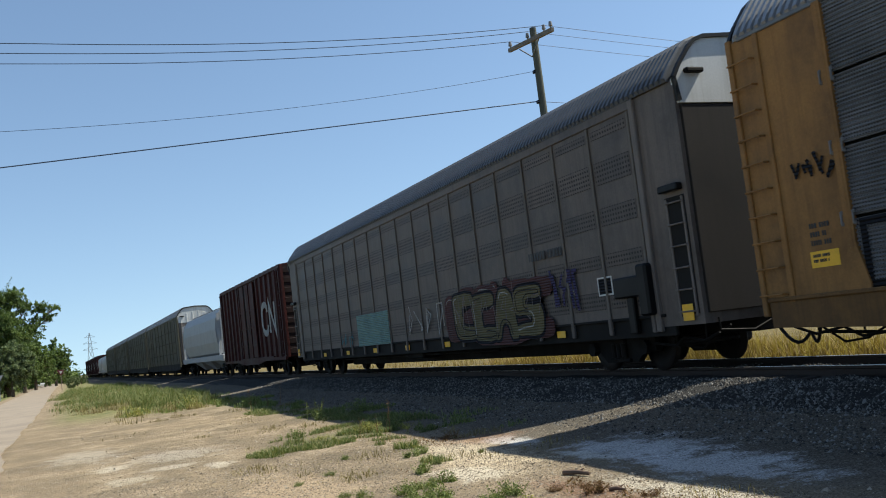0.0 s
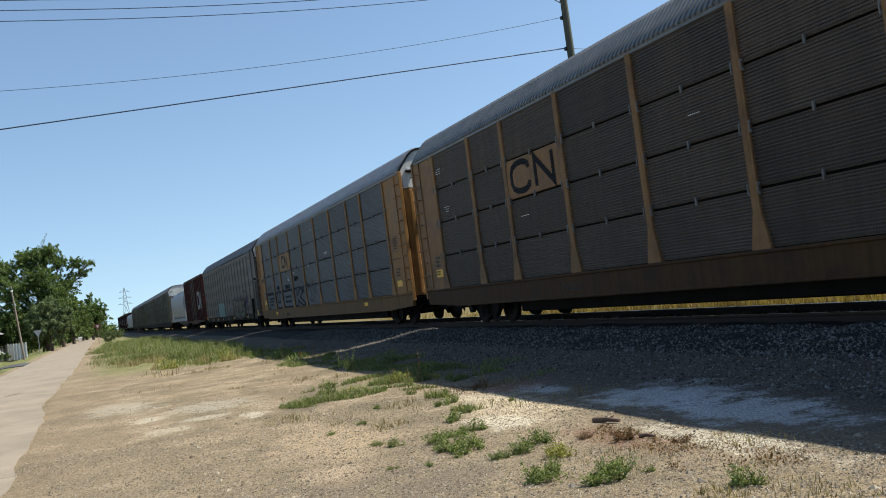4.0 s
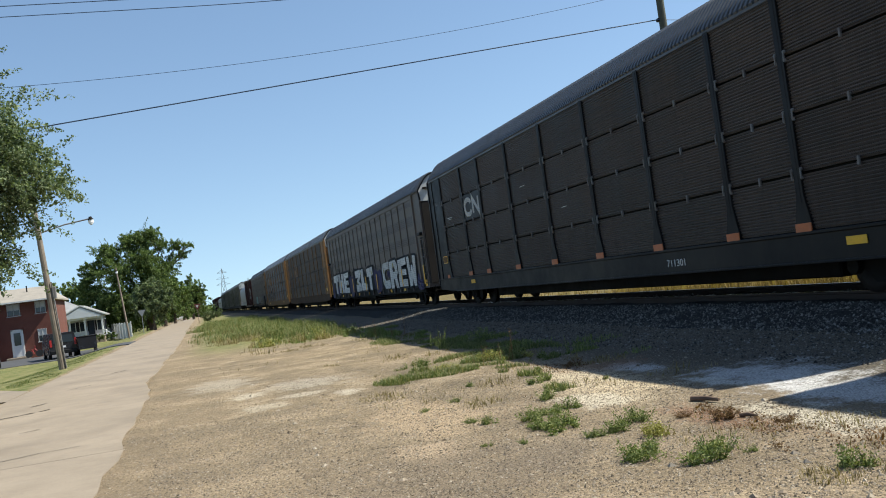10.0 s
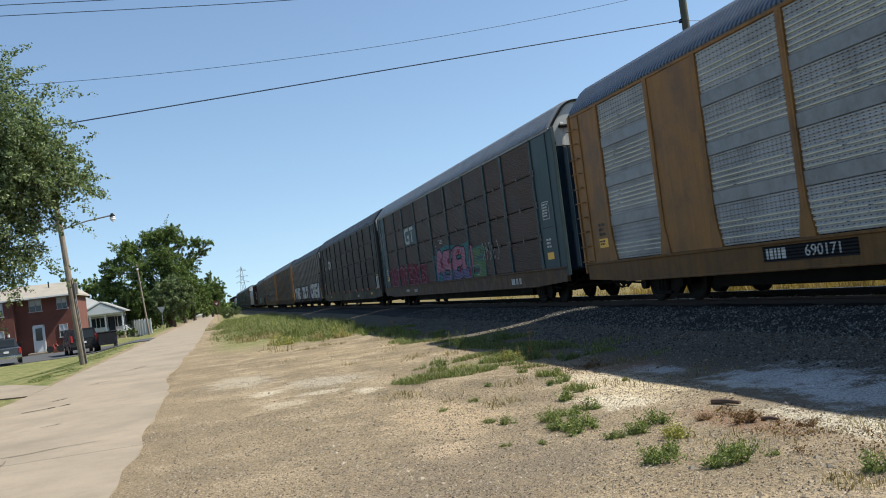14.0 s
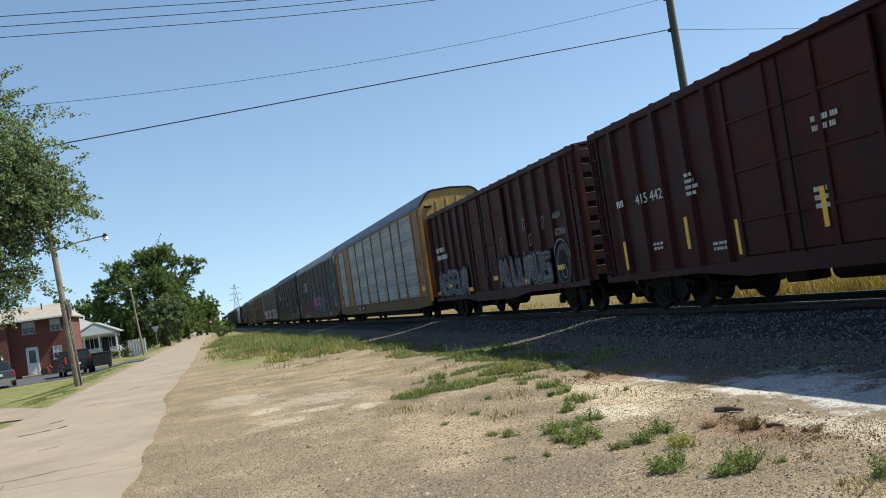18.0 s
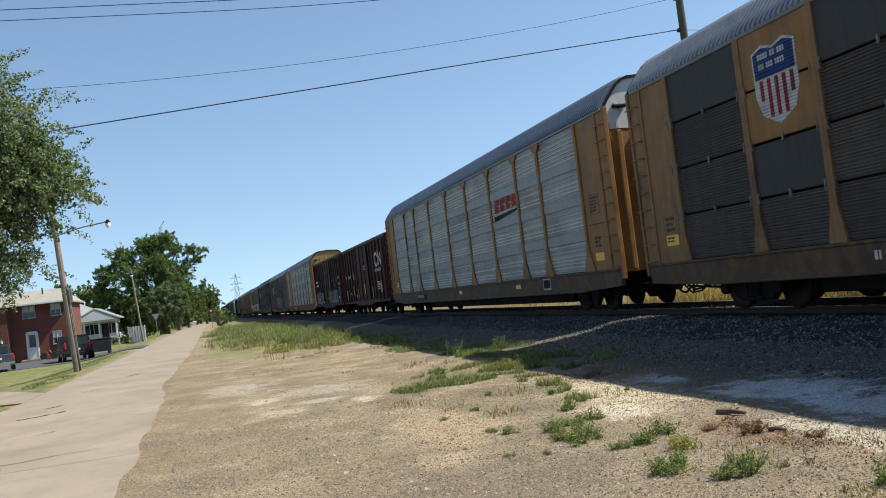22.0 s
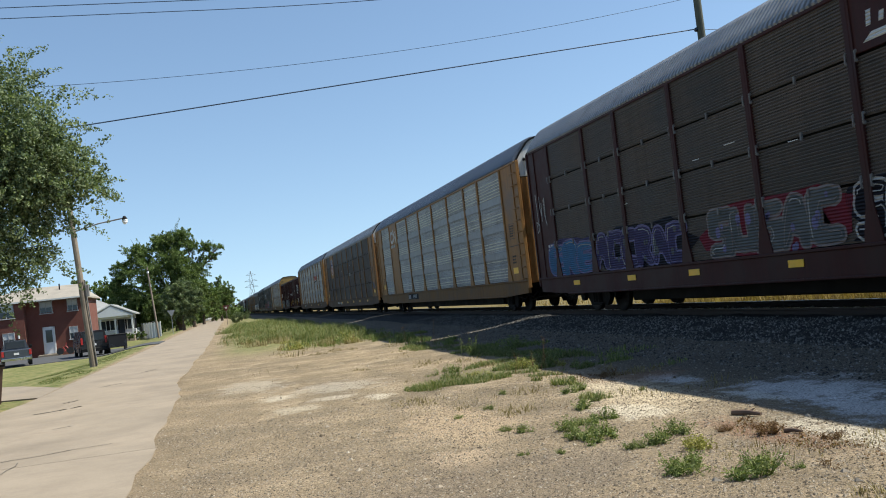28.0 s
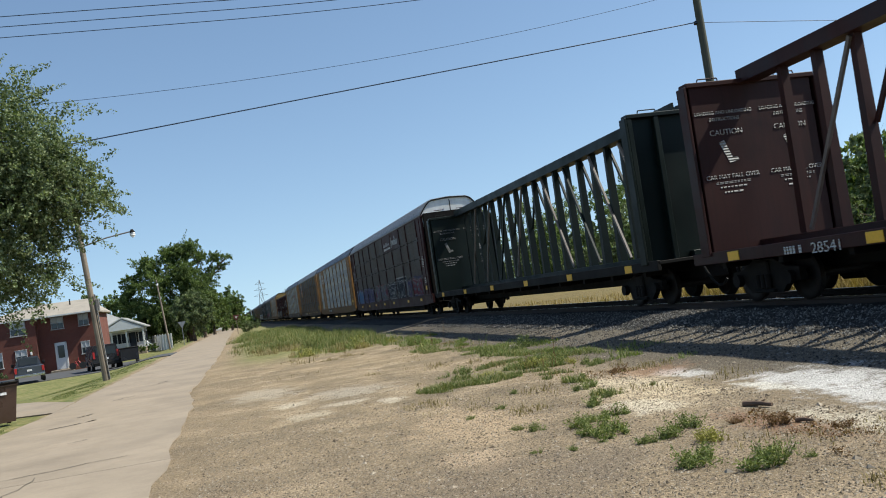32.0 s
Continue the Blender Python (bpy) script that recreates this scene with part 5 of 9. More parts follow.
def surface_z(x, y):
    if x > 7.6:
        bank = float(np.interp(x, [p[0] for p in BANK], [p[1] for p in BANK])) + 0.05 * noise.noise((x * 1.3, y * 1.3, 7))
        return max(bank, ground_height(x, y))
    return ground_height(x, y)


def stones(name, n, size, area, material, seed, label, squash=0.6, power=1.0):
    """Scattered stones: squashed, jittered, half sunk in the ground."""
    rng = np.random.default_rng(seed)
    x0, x1, y0, y1 = area
    xs = rng.uniform(x0, x1, n)
    ys = y0 + (y1 - y0) * rng.uniform(0, 1, n) ** power
    s = size[0] + (size[1] - size[0]) * rng.uniform(0, 1, n) ** 2.2
    base = np.array([(1, 0, -0.3), (0, 1, -0.3), (-1, 0, -0.3), (0, -1, -0.3), (0, 0, 1)], float)
    faces = np.array([(0, 1, 4), (1, 2, 4), (2, 3, 4), (3, 0, 4)])
    v = base[None] * rng.uniform(0.6, 1.25, (n, 5, 1)) + rng.uniform(-0.22, 0.22, (n, 5, 3))
    a = rng.uniform(0, 6.28, n)
    c, sn = np.cos(a), np.sin(a)
    vx, vy = v[..., 0] * c[:, None] - v[..., 1] * sn[:, None], v[..., 0] * sn[:, None] + v[..., 1] * c[:, None]
    powder = ((xs - 6.0) / 0.8) ** 2 + ((ys - 8.0) / 2.6) ** 2 < 1
    s = np.where(powder, s * 0.35, s)
    z = np.array([surface_z(x, y) for x, y in zip(xs, ys)])
    out = np.stack([vx * s[:, None] + xs[:, None], vy * s[:, None] + ys[:, None], v[..., 2] * s[:, None] * squash + z[:, None] + s[:, None] * 0.18], -1).reshape(-1, 3)
    f = (faces[None] + 5 * np.arange(n)[:, None, None]).reshape(-1, 3)
    me = bpy.data.meshes.new(name)
    me.from_pydata(out.tolist(), [], f.tolist())
    me.materials.append(material)
    return tagged(new(name, me), label, "gravel", kind="stuff")


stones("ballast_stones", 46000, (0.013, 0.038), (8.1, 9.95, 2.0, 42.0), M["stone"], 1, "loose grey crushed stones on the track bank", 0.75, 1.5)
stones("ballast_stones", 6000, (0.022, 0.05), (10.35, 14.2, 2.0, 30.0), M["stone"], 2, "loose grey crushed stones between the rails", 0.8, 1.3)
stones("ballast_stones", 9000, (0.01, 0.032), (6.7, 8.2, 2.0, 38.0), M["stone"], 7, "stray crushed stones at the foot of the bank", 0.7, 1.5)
stones("gravel", 7000, (0.006, 0.02), (5.0, 8.2, 3.0, 26.0), M["grit"], 3, "sparse grey gravel below the bank", 0.7, 1.5)
stones("pebbles", 52000, (0.004, 0.016), (-1.3, 5.4, 3.4, 20.0), M["pebble"], 4, "small pale pebbles strewn over dirt", 0.6, 1.9)
stones("pebbles", 52000, (0.004, 0.014), (-0.6, 5.4, 3.4, 14.0), M["grit"], 5, "small grey pebbles strewn over dirt", 0.6, 1.7)
stones("clods", 500, (0.02, 0.045), (0.5, 6.5, 3.8, 26.0), M["pebble"], 6, "scattered tan clods and larger stones", 0.5, 1.4)


def grass(name, spots, n, height, width, material, label, seed, lean=0.5, category="grass", gaps=0.02):
    """Blades in tufts round given spots (x, y, rx, ry, weight)."""
    rng = np.random.default_rng(seed)
    wts = np.array([s[4] for s in spots], float)
    pick = rng.choice(len(spots), n, p=wts / wts.sum())
    sp = np.array([s[:4] for s in spots])[pick]
    r, a = np.sqrt(rng.uniform(0, 1, n)), rng.uniform(0, 6.283, n)
    x = sp[:, 0] + sp[:, 2] * r * np.cos(a)
    y = sp[:, 1] + sp[:, 3] * r * np.sin(a)
    h = (height[0] + (height[1] - height[0]) * rng.uniform(0, 1, n) ** 1.5) * (1.2 - 0.7 * r)
    keep = np.array([noise.noise((px * 1.1, py * 1.1, seed)) for px, py in zip(x, y)]) > gaps
    x, y, h = x[keep], y[keep], h[keep]
    n = len(x)
    b = rng.uniform(0, 6.283, n)
    l = rng.uniform(0.1, lean, n) * h
    z = np.array([surface_z(px, py) for px, py in zip(x, y)]) - 0.01
    w = width * rng.uniform(0.6, 1.3, n)
    side = np.stack([-np.sin(b), np.cos(b)], -1) * w[:, None]
    tip = np.stack([np.cos(b), np.sin(b)], -1) * l[:, None]
    p = np.stack([x, y], -1)
    rows = [np.concatenate([p - side, z[:, None]], 1), np.concatenate([p + side, z[:, None]], 1),
            np.concatenate([p + side * 0.7 + tip * 0.4, (z + h * 0.62)[:, None]], 1), np.concatenate([p - side * 0.7 + tip * 0.4, (z + h * 0.62)[:, None]], 1),
            np.concatenate([p + tip, (z + h)[:, None]], 1)]
    v = np.stack(rows, 1).reshape(-1, 3)
    k = 5 * np.arange(n)
    f = np.stack([k, k + 1, k + 2, k + 3], 1).tolist() + np.stack([k + 3, k + 2, k + 4], 1).tolist()
    me = bpy.data.meshes.new(name)
    me.from_pydata(v.tolist(), [], f)
    me.materials.append(material)
    return tagged(new(name, me), label, category, kind="stuff")


def tuft_spots(n, x0, x1, y0, y1, size, seed, power=1.0):
    r = random.Random(seed)
    return [(r.uniform(x0, x1), y0 + (y1 - y0) * r.random() ** power, size * r.uniform(0.4, 1.3), size * r.uniform(0.6, 2.4), r.uniform(0.3, 1.2)) for _ in range(n)]


grass("turf_patch", [(3.9, 15.9, 0.8, 1.3, 1.0), (5.1, 16.6, 0.9, 1.6, 1.6), (5.5, 15.2, 0.5, 0.7, 0.6), (6.1, 17.5, 0.6, 2.0, 0.8), (5.7, 21.0, 0.6, 2.4, 1.1), (3.2, 15.1, 0.5, 0.6, 0.4), (5.3, 25.5, 0.6, 2.2, 0.6), (4.5, 12.8, 0.3, 0.6, 0.2), (4.3, 11.0, 0.25, 0.5, 0.15), (4.7, 14.0, 0.4, 0.6, 0.2)],
      52000, (0.03, 0.16), 0.006, M["blade_mix"], "patchy green grass and low weeds on dirt", 11, 1.3, gaps=0.03)
grass("turf_patch", tuft_spots(40, 2.4, 6.4, 10.5, 30, 0.45, 8), 7000, (0.03, 0.14), 0.005, M["blade_dry"], "thin straw-coloured grass on dirt", 17, 1.0)
grass("shade_grass", tuft_spots(26, 6.0, 7.0, 13, 36, 0.5, 9), 12000, (0.04, 0.15), 0.007, M["blade"], "green grass below the bank", 18, 0.8)
grass("verge_grass", tuft_spots(90, 0.6, 6.2, 46, 112, 1.2, 5, 1.3) + tuft_spots(26, 3.0, 6.2, 36, 48, 0.8, 6),
      90000, (0.06, 0.6), 0.008, M["blade_mix"], "half-dry verge grass beside the bank", 12, 1.4, gaps=-0.04)
grass("verge_straw", tuft_spots(60, 0.2, 5.5, 41, 100, 1.0, 7, 1.3) + tuft_spots(24, 1.6, 5.6, 29, 42, 0.6, 10),
      13000, (0.04, 0.4), 0.009, M["blade_dry"], "straw-coloured dry verge grass", 19, 1.1)
grass("verge_weeds", [(5.8, 34, 0.7, 3.6, 1.4), (5.6, 29, 0.5, 2.6, 0.8), (3.2, 34.6, 1.4, 1.8, 1.0), (4.6, 36, 1.0, 2.0, 0.8)] + tuft_spots(16, 4.6, 6.4, 38, 80, 0.7, 12), 20000, (0.06, 0.3), 0.009, M["blade"], "lush green weeds at the bank's foot", 13, 0.9)
grass("field_grass", [(15.6, 21, 0.8, 12, 3.0), (16.4, 22, 0.9, 12, 1.6)], 20000, (0.35, 0.95), 0.011, M["field_straw"], "tall golden grass close behind the track", 24, 0.7, gaps=-0.3)
grass("field_grass", [(15.2, 14, 0.7, 16, 2.2), (15.9, 14, 0.9, 16, 1.5), (16.8, 20, 1.6, 22, 1.5), (18, 40, 2.5, 20, 1.0), (20, 24, 2.5, 18, 0.7)], 20000, (0.12, 0.45), 0.014, M["field_straw"], "tall golden dry grass behind the track", 14)
grass("lawn_grass", [(-5.6, 36, 0.7, 4, 0.6), (-7.0, 46, 1.9, 6, 1.3), (-6.0, 55, 1.4, 10, 0.9), (-5.6, 21.5, 0.5, 2.2, 0.35)], 16000, (0.03, 0.1), 0.01, M["blade_mix"], "short mown lawn with dry spots", 15, 0.9)
grass("bank_weeds", [(4.9, 6.0, 0.5, 1.0, 1), (3.75, 5.2, 0.2, 0.25, 0.5), (4.3, 4.8, 0.5, 0.5, 0.8), (3.3, 9.8, 0.6, 0.8, 0.3), (2.9, 12.5, 0.8, 1.5, 0.4), (1.5, 24.0, 1.4, 1.6, 0.5), (4.1, 7.2, 0.5, 1.2, 0.8)], 1800, (0.03, 0.12), 0.004, M["blade_dry"], "thin half-dry grass tufts on dirt", 16, 1.2)
# flat litter of dead leaves by the branches
grass("leaf_litter", [(4.5, 7.4, 0.35, 1.1, 1.2), (4.55, 8.5, 0.3, 0.6, 0.6), (5.3, 13.2, 0.7, 1.0, 0.7), (4.7, 5.8, 0.4, 0.9, 0.6), (3.4, 10.6, 0.9, 1.4, 0.3)], 4200, (0.015, 0.05), 0.009, M["leaf_dead"], "rust-brown litter of dead weeds", 20, 2.2, "litter")


def weed_geo(seed, stems=30, tall=0.17, leaf=0.013, per=26, droop=0.95):
    rng = random.Random(seed)
    g = Geo()
    s = Geo()
    roots = [(rng.gauss(0, 0.42 * tall), rng.gauss(0, 0.42 * tall), rng.uniform(0.4, 1.1)) for _ in range(5)]
    for _ in range(stems):
        rx, ry, k = rng.choice(roots)
        a, r = rng.uniform(0, 6.283), rng.uniform(0.1, 1.0)
        root = Vector((rx, ry, -0.02))
        top = root + Vector((math.cos(a) * r * tall * droop * k, math.sin(a) * r * tall * droop * k, k * tall * rng.uniform(0.35, 1.1)))
        s.tube(root, top, 0.004, 4, 0.002)
        for _ in range(per):
            t = rng.uniform(0.2, 1.0)
            c = root.lerp(top, t) + Vector((rng.gauss(0, 0.02), rng.gauss(0, 0.02), rng.gauss(0, 0.012)))
            d = Vector((rng.gauss(0, 1), rng.gauss(0, 1), rng.gauss(0.3, 0.6))).normalized()
            w = d.orthogonal().normalized()
            w.rotate(Matrix.Rotation(rng.uniform(0, 6.28), 3, d))
            k = leaf * rng.uniform(0.6, 1.4)
            g.add([c, c + d * k + w * k * 0.4, c + d * 2 * k, c + d * k - w * k * 0.4], [(0, 1, 2, 3)])
    return g, s


def weed(name, x, y, scale, seed, leaf_mat, label, **kw):
    ob = thing(name, label, "weed", "weeds on the dirt lot", at=(x, y, ground_height(x, y)), rz=seed * 47 % 360)
    g, s = weed_geo(seed, **kw)
    tagged(part("foliage", g, leaf_mat, ob), kind="stuff")
    tagged(part("stem", s, leaf_mat, ob), kind="stuff")
    ob.scale = (scale, scale, scale)
    return ob


for k, (x, y, sc) in enumerate(((3.26, 9.15, 0.95), (3.42, 9.45, 0.8), (3.3, 8.45, 1.2), (3.45, 8.7, 1.0), (3.15, 8.7, 0.8), (3.94, 10.4, 0.95), (3.8, 9.5, 0.95), (3.6, 9.35, 0.75), (3.58, 7.9, 0.95), (3.93, 8.15, 1.0), (3.36, 7.85, 0.65), (3.14, 6.7, 1.1), (3.3, 6.8, 0.9), (3.52, 6.25, 1.15), (3.68, 6.45, 0.95), (2.89, 9.45, 0.7), (2.78, 9.75, 0.5), (4.35, 11.95, 0.85), (4.55, 12.05, 0.8), (4.3, 10.9, 0.5), (4.04, 5.3, 0.95), (3.9, 6.2, 0.4), (2.45, 8.3, 0.3), (3.1, 11.6, 0.45), (3.75, 12.9, 0.5), (4.9, 13.3, 0.5), (2.6, 11.2, 0.35), (5.05, 11.2, 0.45), (2.75, 8.1, 0.35))):
    weed("weed", x, y, sc, k + 1, M["leaf"], "low green leafy weed on dry dirt")
weed("weed", 3.74, 7.42, 0.95, 31, M["leaf_yellow"], "yellowing leafy weed on dry dirt", droop=1.2, tall=0.2)
weed("weed", 4.05, 6.1, 0.6, 32, M["leaf_dead"], "thin brown dying weed", stems=6)
weed("dead_weed", 4.45, 7.5, 0.8, 33, M["leaf_dead"], "rust-brown dead weed on dirt", droop=0.8)
weed("dead_weed", 4.7, 6.9, 0.5, 34, M["leaf_dead"], "rust-brown dead weed on dirt", droop=1.2)
weed("dead_weed", 4.3, 7.9, 0.45, 35, M["leaf_dead"], "rust-brown dead weed on dirt", droop=1.2)
weed("dead_weed", 5.4, 13.2, 0.7, 36, M["leaf_dead"], "rust-brown dead weed on dirt", droop=1.0)
for k, (x, y, sc) in enumerate(((5.1, 15.3, 1.0), (5.25, 15.2, 1.2), (5.3, 20.2, 1.6), (4.95, 15.6, 0.9), (5.6, 14.6, 1.2), (5.5, 27.5, 1.6))):
    weed("tall_weed", x, y, sc, 50 + k, M["leaf_dead"] if k % 2 else M["leaf"], "tall thin weed stalks gone to seed", stems=6, tall=0.45, leaf=0.011, per=16, droop=0.3)

clump_rng = random.Random(77)
for k in range(14):
    weed("weed_clump", clump_rng.uniform(3.9, 6.0), clump_rng.uniform(14.6, 17.6), clump_rng.uniform(0.7, 1.3), 100 + k, M["leaf"] if k % 3 else M["leaf_yellow"], "low leafy weed clump among the grass", stems=24, per=20)
for k in range(12):
    weed("weed_clump", clump_rng.uniform(4.9, 6.3), clump_rng.uniform(19, 33), clump_rng.uniform(0.9, 1.8), 130 + k, M["leaf"], "leafy green weed clump below the bank", stems=24, per=20)
for k in range(12):
    weed("weed_clump", clump_rng.uniform(2.4, 6.0), clump_rng.uniform(33, 41), clump_rng.uniform(1.6, 2.8), 150 + k, M["leaf"] if k % 2 else M["leaf_yellow"], "leafy weed clump in the verge grass", stems=20, per=18)

# two pieces of broken branch
M["deadwood"] = surface("weathered dead wood", (0.136, 0.088, 0.06, 1), 0.9, 0, 0.4, None, 40, 6.0, 0.6)
for (x, y), ang, ln, r in (((4.83, 8.4), -62, 0.32, 0.03), ((4.64, 7.36), -58, 0.17, 0.02)):
    g = Geo()
    pts = [Vector((t * ln - ln / 2, 0.012 * math.sin(5 * t), r * 0.8 + 0.01 * math.sin(3 * t))) for t in (0, 0.25, 0.5, 0.75, 1)]
    for i, (a, b) in enumerate(zip(pts, pts[1:])):
        g.tube(a, b, r * (1.1 - 0.12 * i), 8, r * (0.98 - 0.12 * i))
    g.tube(pts[2], pts[2] + Vector((0.05, 0.06, 0.03)), r * 0.4, 6, r * 0.2)
    ob = solid("branch", g, M["deadwood"], "short broken branch lying on dirt", "branch")
    ob.matrix_world = pose(x, y, ground_height(x, y), 0, 0, ang)


# ---------------------------------------------------------------- trees
def tree(name, label, base, height, clumps, leaves, leaf, seed, mat, spread_k=1.0, trunk_r=0.25, limbs=True, group="", sprays=55, reach=(0.2, 0.5)):
    """A tapered trunk with limbs to each clump (x, y, z, radius, weight, relative to the base) and a crown of single leaves."""
    rng = np.random.default_rng(seed)
    ob = thing(name, label, "tree", group, at=base)
    g = Geo()
    fork = Vector((0.1 * trunk_r, 0, height * 0.28))
    g.tube((0, 0, -0.1), fork * 0.5, trunk_r * 1.25, 10, trunk_r)
    g.tube(fork * 0.5, fork, trunk_r, 10, trunk_r * 0.85)
    if limbs:
        for x, y, z, r, w in clumps:
            c = Vector((x, y, z))
            mid = fork.lerp(c, 0.5) + Vector((0, 0, 0.12 * (c - fork).length))
            g.tube(fork - Vector((0, 0, 0.1)), mid, trunk_r * 0.45, 7, trunk_r * 0.28)
            g.tube(mid, c, trunk_r * 0.28, 6, trunk_r * 0.07)
            for _ in range(3):
                d = Vector(rng.normal(0, 1, 3)) * r * 0.55
                g.tube(mid.lerp(c, 0.6), c + d, trunk_r * 0.1, 5, trunk_r * 0.03)
    part("trunk", g, M["bark"], ob, "grey-brown trunk and limbs")
    wts = np.array([c[4] * c[3] ** 2 for c in clumps])
    cl = np.array([c[:4] for c in clumps])
    # sprays that droop outwards from every clump give gaps and an uneven, feathery outline
    n_spray = max(30, leaves // sprays)
    pick = rng.choice(len(clumps), n_spray, p=wts / wts.sum())
    d = rng.normal(0, 1, (n_spray, 3))
    d /= np.linalg.norm(d, axis=1)[:, None]
    rad = rng.uniform(0.15, 0.95, n_spray)
    sp = cl[pick, :3] + d * (cl[pick, 3] * rad)[:, None] * np.array([1, 1, 0.85])
    axis = d * 0.8 + rng.normal(0, 0.45, (n_spray, 3)) - np.array([0, 0, 0.25])
    axis *= (cl[pick, 3] * rng.uniform(*reach, n_spray))[:, None]
    which = rng.integers(0, n_spray, leaves)
    sr = 0.075 * float(np.mean(cl[:, 3])) * spread_k
    along = rng.uniform(0, 1, leaves)[:, None]
    p = sp[which] + axis[which] * along + rng.normal(0, sr, (leaves, 3)) * (1.15 - 0.85 * along)
    u = rng.normal(0, 1, (leaves, 3))
    u /= np.linalg.norm(u, axis=1)[:, None]
    t = np.cross(u, rng.normal(0, 1, (leaves, 3)))
    t /= np.linalg.norm(t, axis=1)[:, None]
    s = leaf * rng.uniform(0.6, 1.4, leaves)[:, None]
    v = np.stack([p - u * s, p + t * s * 0.55, p + u * s, p - t * s * 0.55], 1).reshape(-1, 3)
    me = bpy.data.meshes.new("crown")
    me.from_pydata(v.tolist(), [], np.arange(4 * leaves).reshape(-1, 4).tolist())
    me.materials.append(mat)
    part("crown", me, None, ob, "leafy crown with gaps")
    return ob


# roadside tree whose boughs hang into the view
K = 0.76
tree("roadside_tree", "leafy roadside tree with fine light green foliage", (-10.75 * K, 30.5 * K, 0.0), 11.0 * K,
     [(x * K, y * K, z * K + 0.35, r * K, w) for x, y, z, r, w in (
         (4.3, 0, 9.0, 1.5, 1), (5.9, -0.3, 7.5, 1.1, 1), (6.9, 0.2, 6.4, 0.9, 0.8), (5.0, 0.5, 6.4, 1.5, 1), (2.9, 0, 8.0, 2.2, 1), (4.4, -0.6, 5.0, 1.4, 0.9), (2.6, 0.3, 5.6, 1.9, 1), (6.0, 0.4, 5.4, 0.8, 0.7), (3.3, 0.4, 3.9, 1.1, 0.6),
         (1.8, -0.3, 3.6, 1.1, 0.6), (0.5, 0, 7.6, 2.6, 0.8), (0, 1, 10.0, 2.0, 0.6), (2.8, 0.2, 10.0, 1.3, 0.9), (-3, 0, 7.0, 2.8, 0.5), (0, -2, 5.5, 2.4, 0.5), (5.6, 0.3, 4.2, 0.5, 0.35), (4.8, 0, 3.9, 0.8, 0.7), (5.8, -0.4, 6.7, 1.2, 1), (3.9, 0.3, 7.3, 1.5, 1))],
     250000, 0.037, 21, M["leaf_tree"], 1.1, 0.22, sprays=80, reach=(0.45, 1.15))
# big tree by the road
tree("shade_tree", "broad green shade tree beside the road", (-5.3, 127, -0.3), 12.0,
     [(1.0, 0, 12.4, 1.6, 1), (-1.2, 0.6, 11.7, 1.8, 1), (-4.4, 0, 10.8, 1.7, 1), (-6.3, 0.5, 8.6, 1.6, 1), (-3.1, -1.2, 8.3, 2.4, 1), (0.1, -1, 9.3, 2.2, 1), (2.6, 0, 11.2, 1.1, 0.8), (4.5, 0, 10.8, 1.0, 0.6), (6.1, 0, 10.8, 0.7, 0.4), (3.9, 0, 9.5, 0.8, 0.5), (1.3, -1, 6.6, 2.2, 1), (-6.7, 0, 5.8, 1.7, 1), (-3.8, -1.4, 4.9, 2.3, 1), (-1.2, -1.2, 4.4, 2.0, 1), (-5.7, -0.6, 2.9, 1.8, 0.9), (-3.1, -1, 2.0, 1.5, 0.7), (-7.5, 0.4, 7.0, 1.1, 0.8), (5.3, 0.5, 9.7, 0.8, 0.4), (2.7, 0, 8.0, 1.6, 0.9), (-1.7, 1.0, 12.6, 1.0, 0.6), (0.6, -1.2, 3.0, 1.8, 0.9), (2.0, -0.6, 4.4, 1.6, 0.9), (-1.4, -1.3, 1.8, 1.4, 0.7)],
     150000, 0.095, 22, M["leaf_oak"], 1.2, 0.5, sprays=60, reach=(0.25, 0.6))
tree("street_tree", "young light green street tree beside the road", (-4.5, 120, -0.1), 6.5,
     [(0, 0, 5.2, 1.4, 1), (-1.3, 0, 4.2, 1.3, 1), (1.3, 0, 4.3, 1.3, 1), (0.2, -0.4, 3.2, 1.5, 1), (1.9, 0, 3.0, 1.0, 0.8), (-1.8, 0.2, 2.8, 1.1, 0.8), (0.6, 0, 1.8, 1.1, 0.6)],
     26000, 0.1, 23, M["leaf_tree"], 1.2, 0.16, group="trees along the road")
for k, (x, y, h, r) in enumerate(((-3.9, 145, 8.5, 3.6), (-2.8, 165, 9.0, 3.6), (0.3, 197, 10.2, 3.3), (-5.5, 190, 9.5, 4.0), (-1.6, 215, 9.5, 4.0), (1.6, 250, 7.5, 2.8), (-16.5, 148, 9.6, 3.0), (-21, 155, 10.5, 4.0), (-27, 150, 10.0, 5.0), (-35, 140, 9.5, 5.0), (-9.5, 138, 5.0, 3.0))):
    rng = random.Random(k)
    tree("street_tree", "distant leafy green street tree", (x, y, -0.3), h,
         [(rng.uniform(-0.7, 0.7) * r, rng.uniform(-0.5, 0.5) * r, h * rng.uniform(0.18, 0.8), r * rng.uniform(0.4, 0.6), 1) for _ in range(11)] + [(0, 0, h * 0.82, r * 0.45, 1), (0, 0, h * 0.5, r * 0.6, 1)],
         13000, 0.15, 60 + k, M["leaf_oak"], 1.25, 0.25, group="trees along the road")


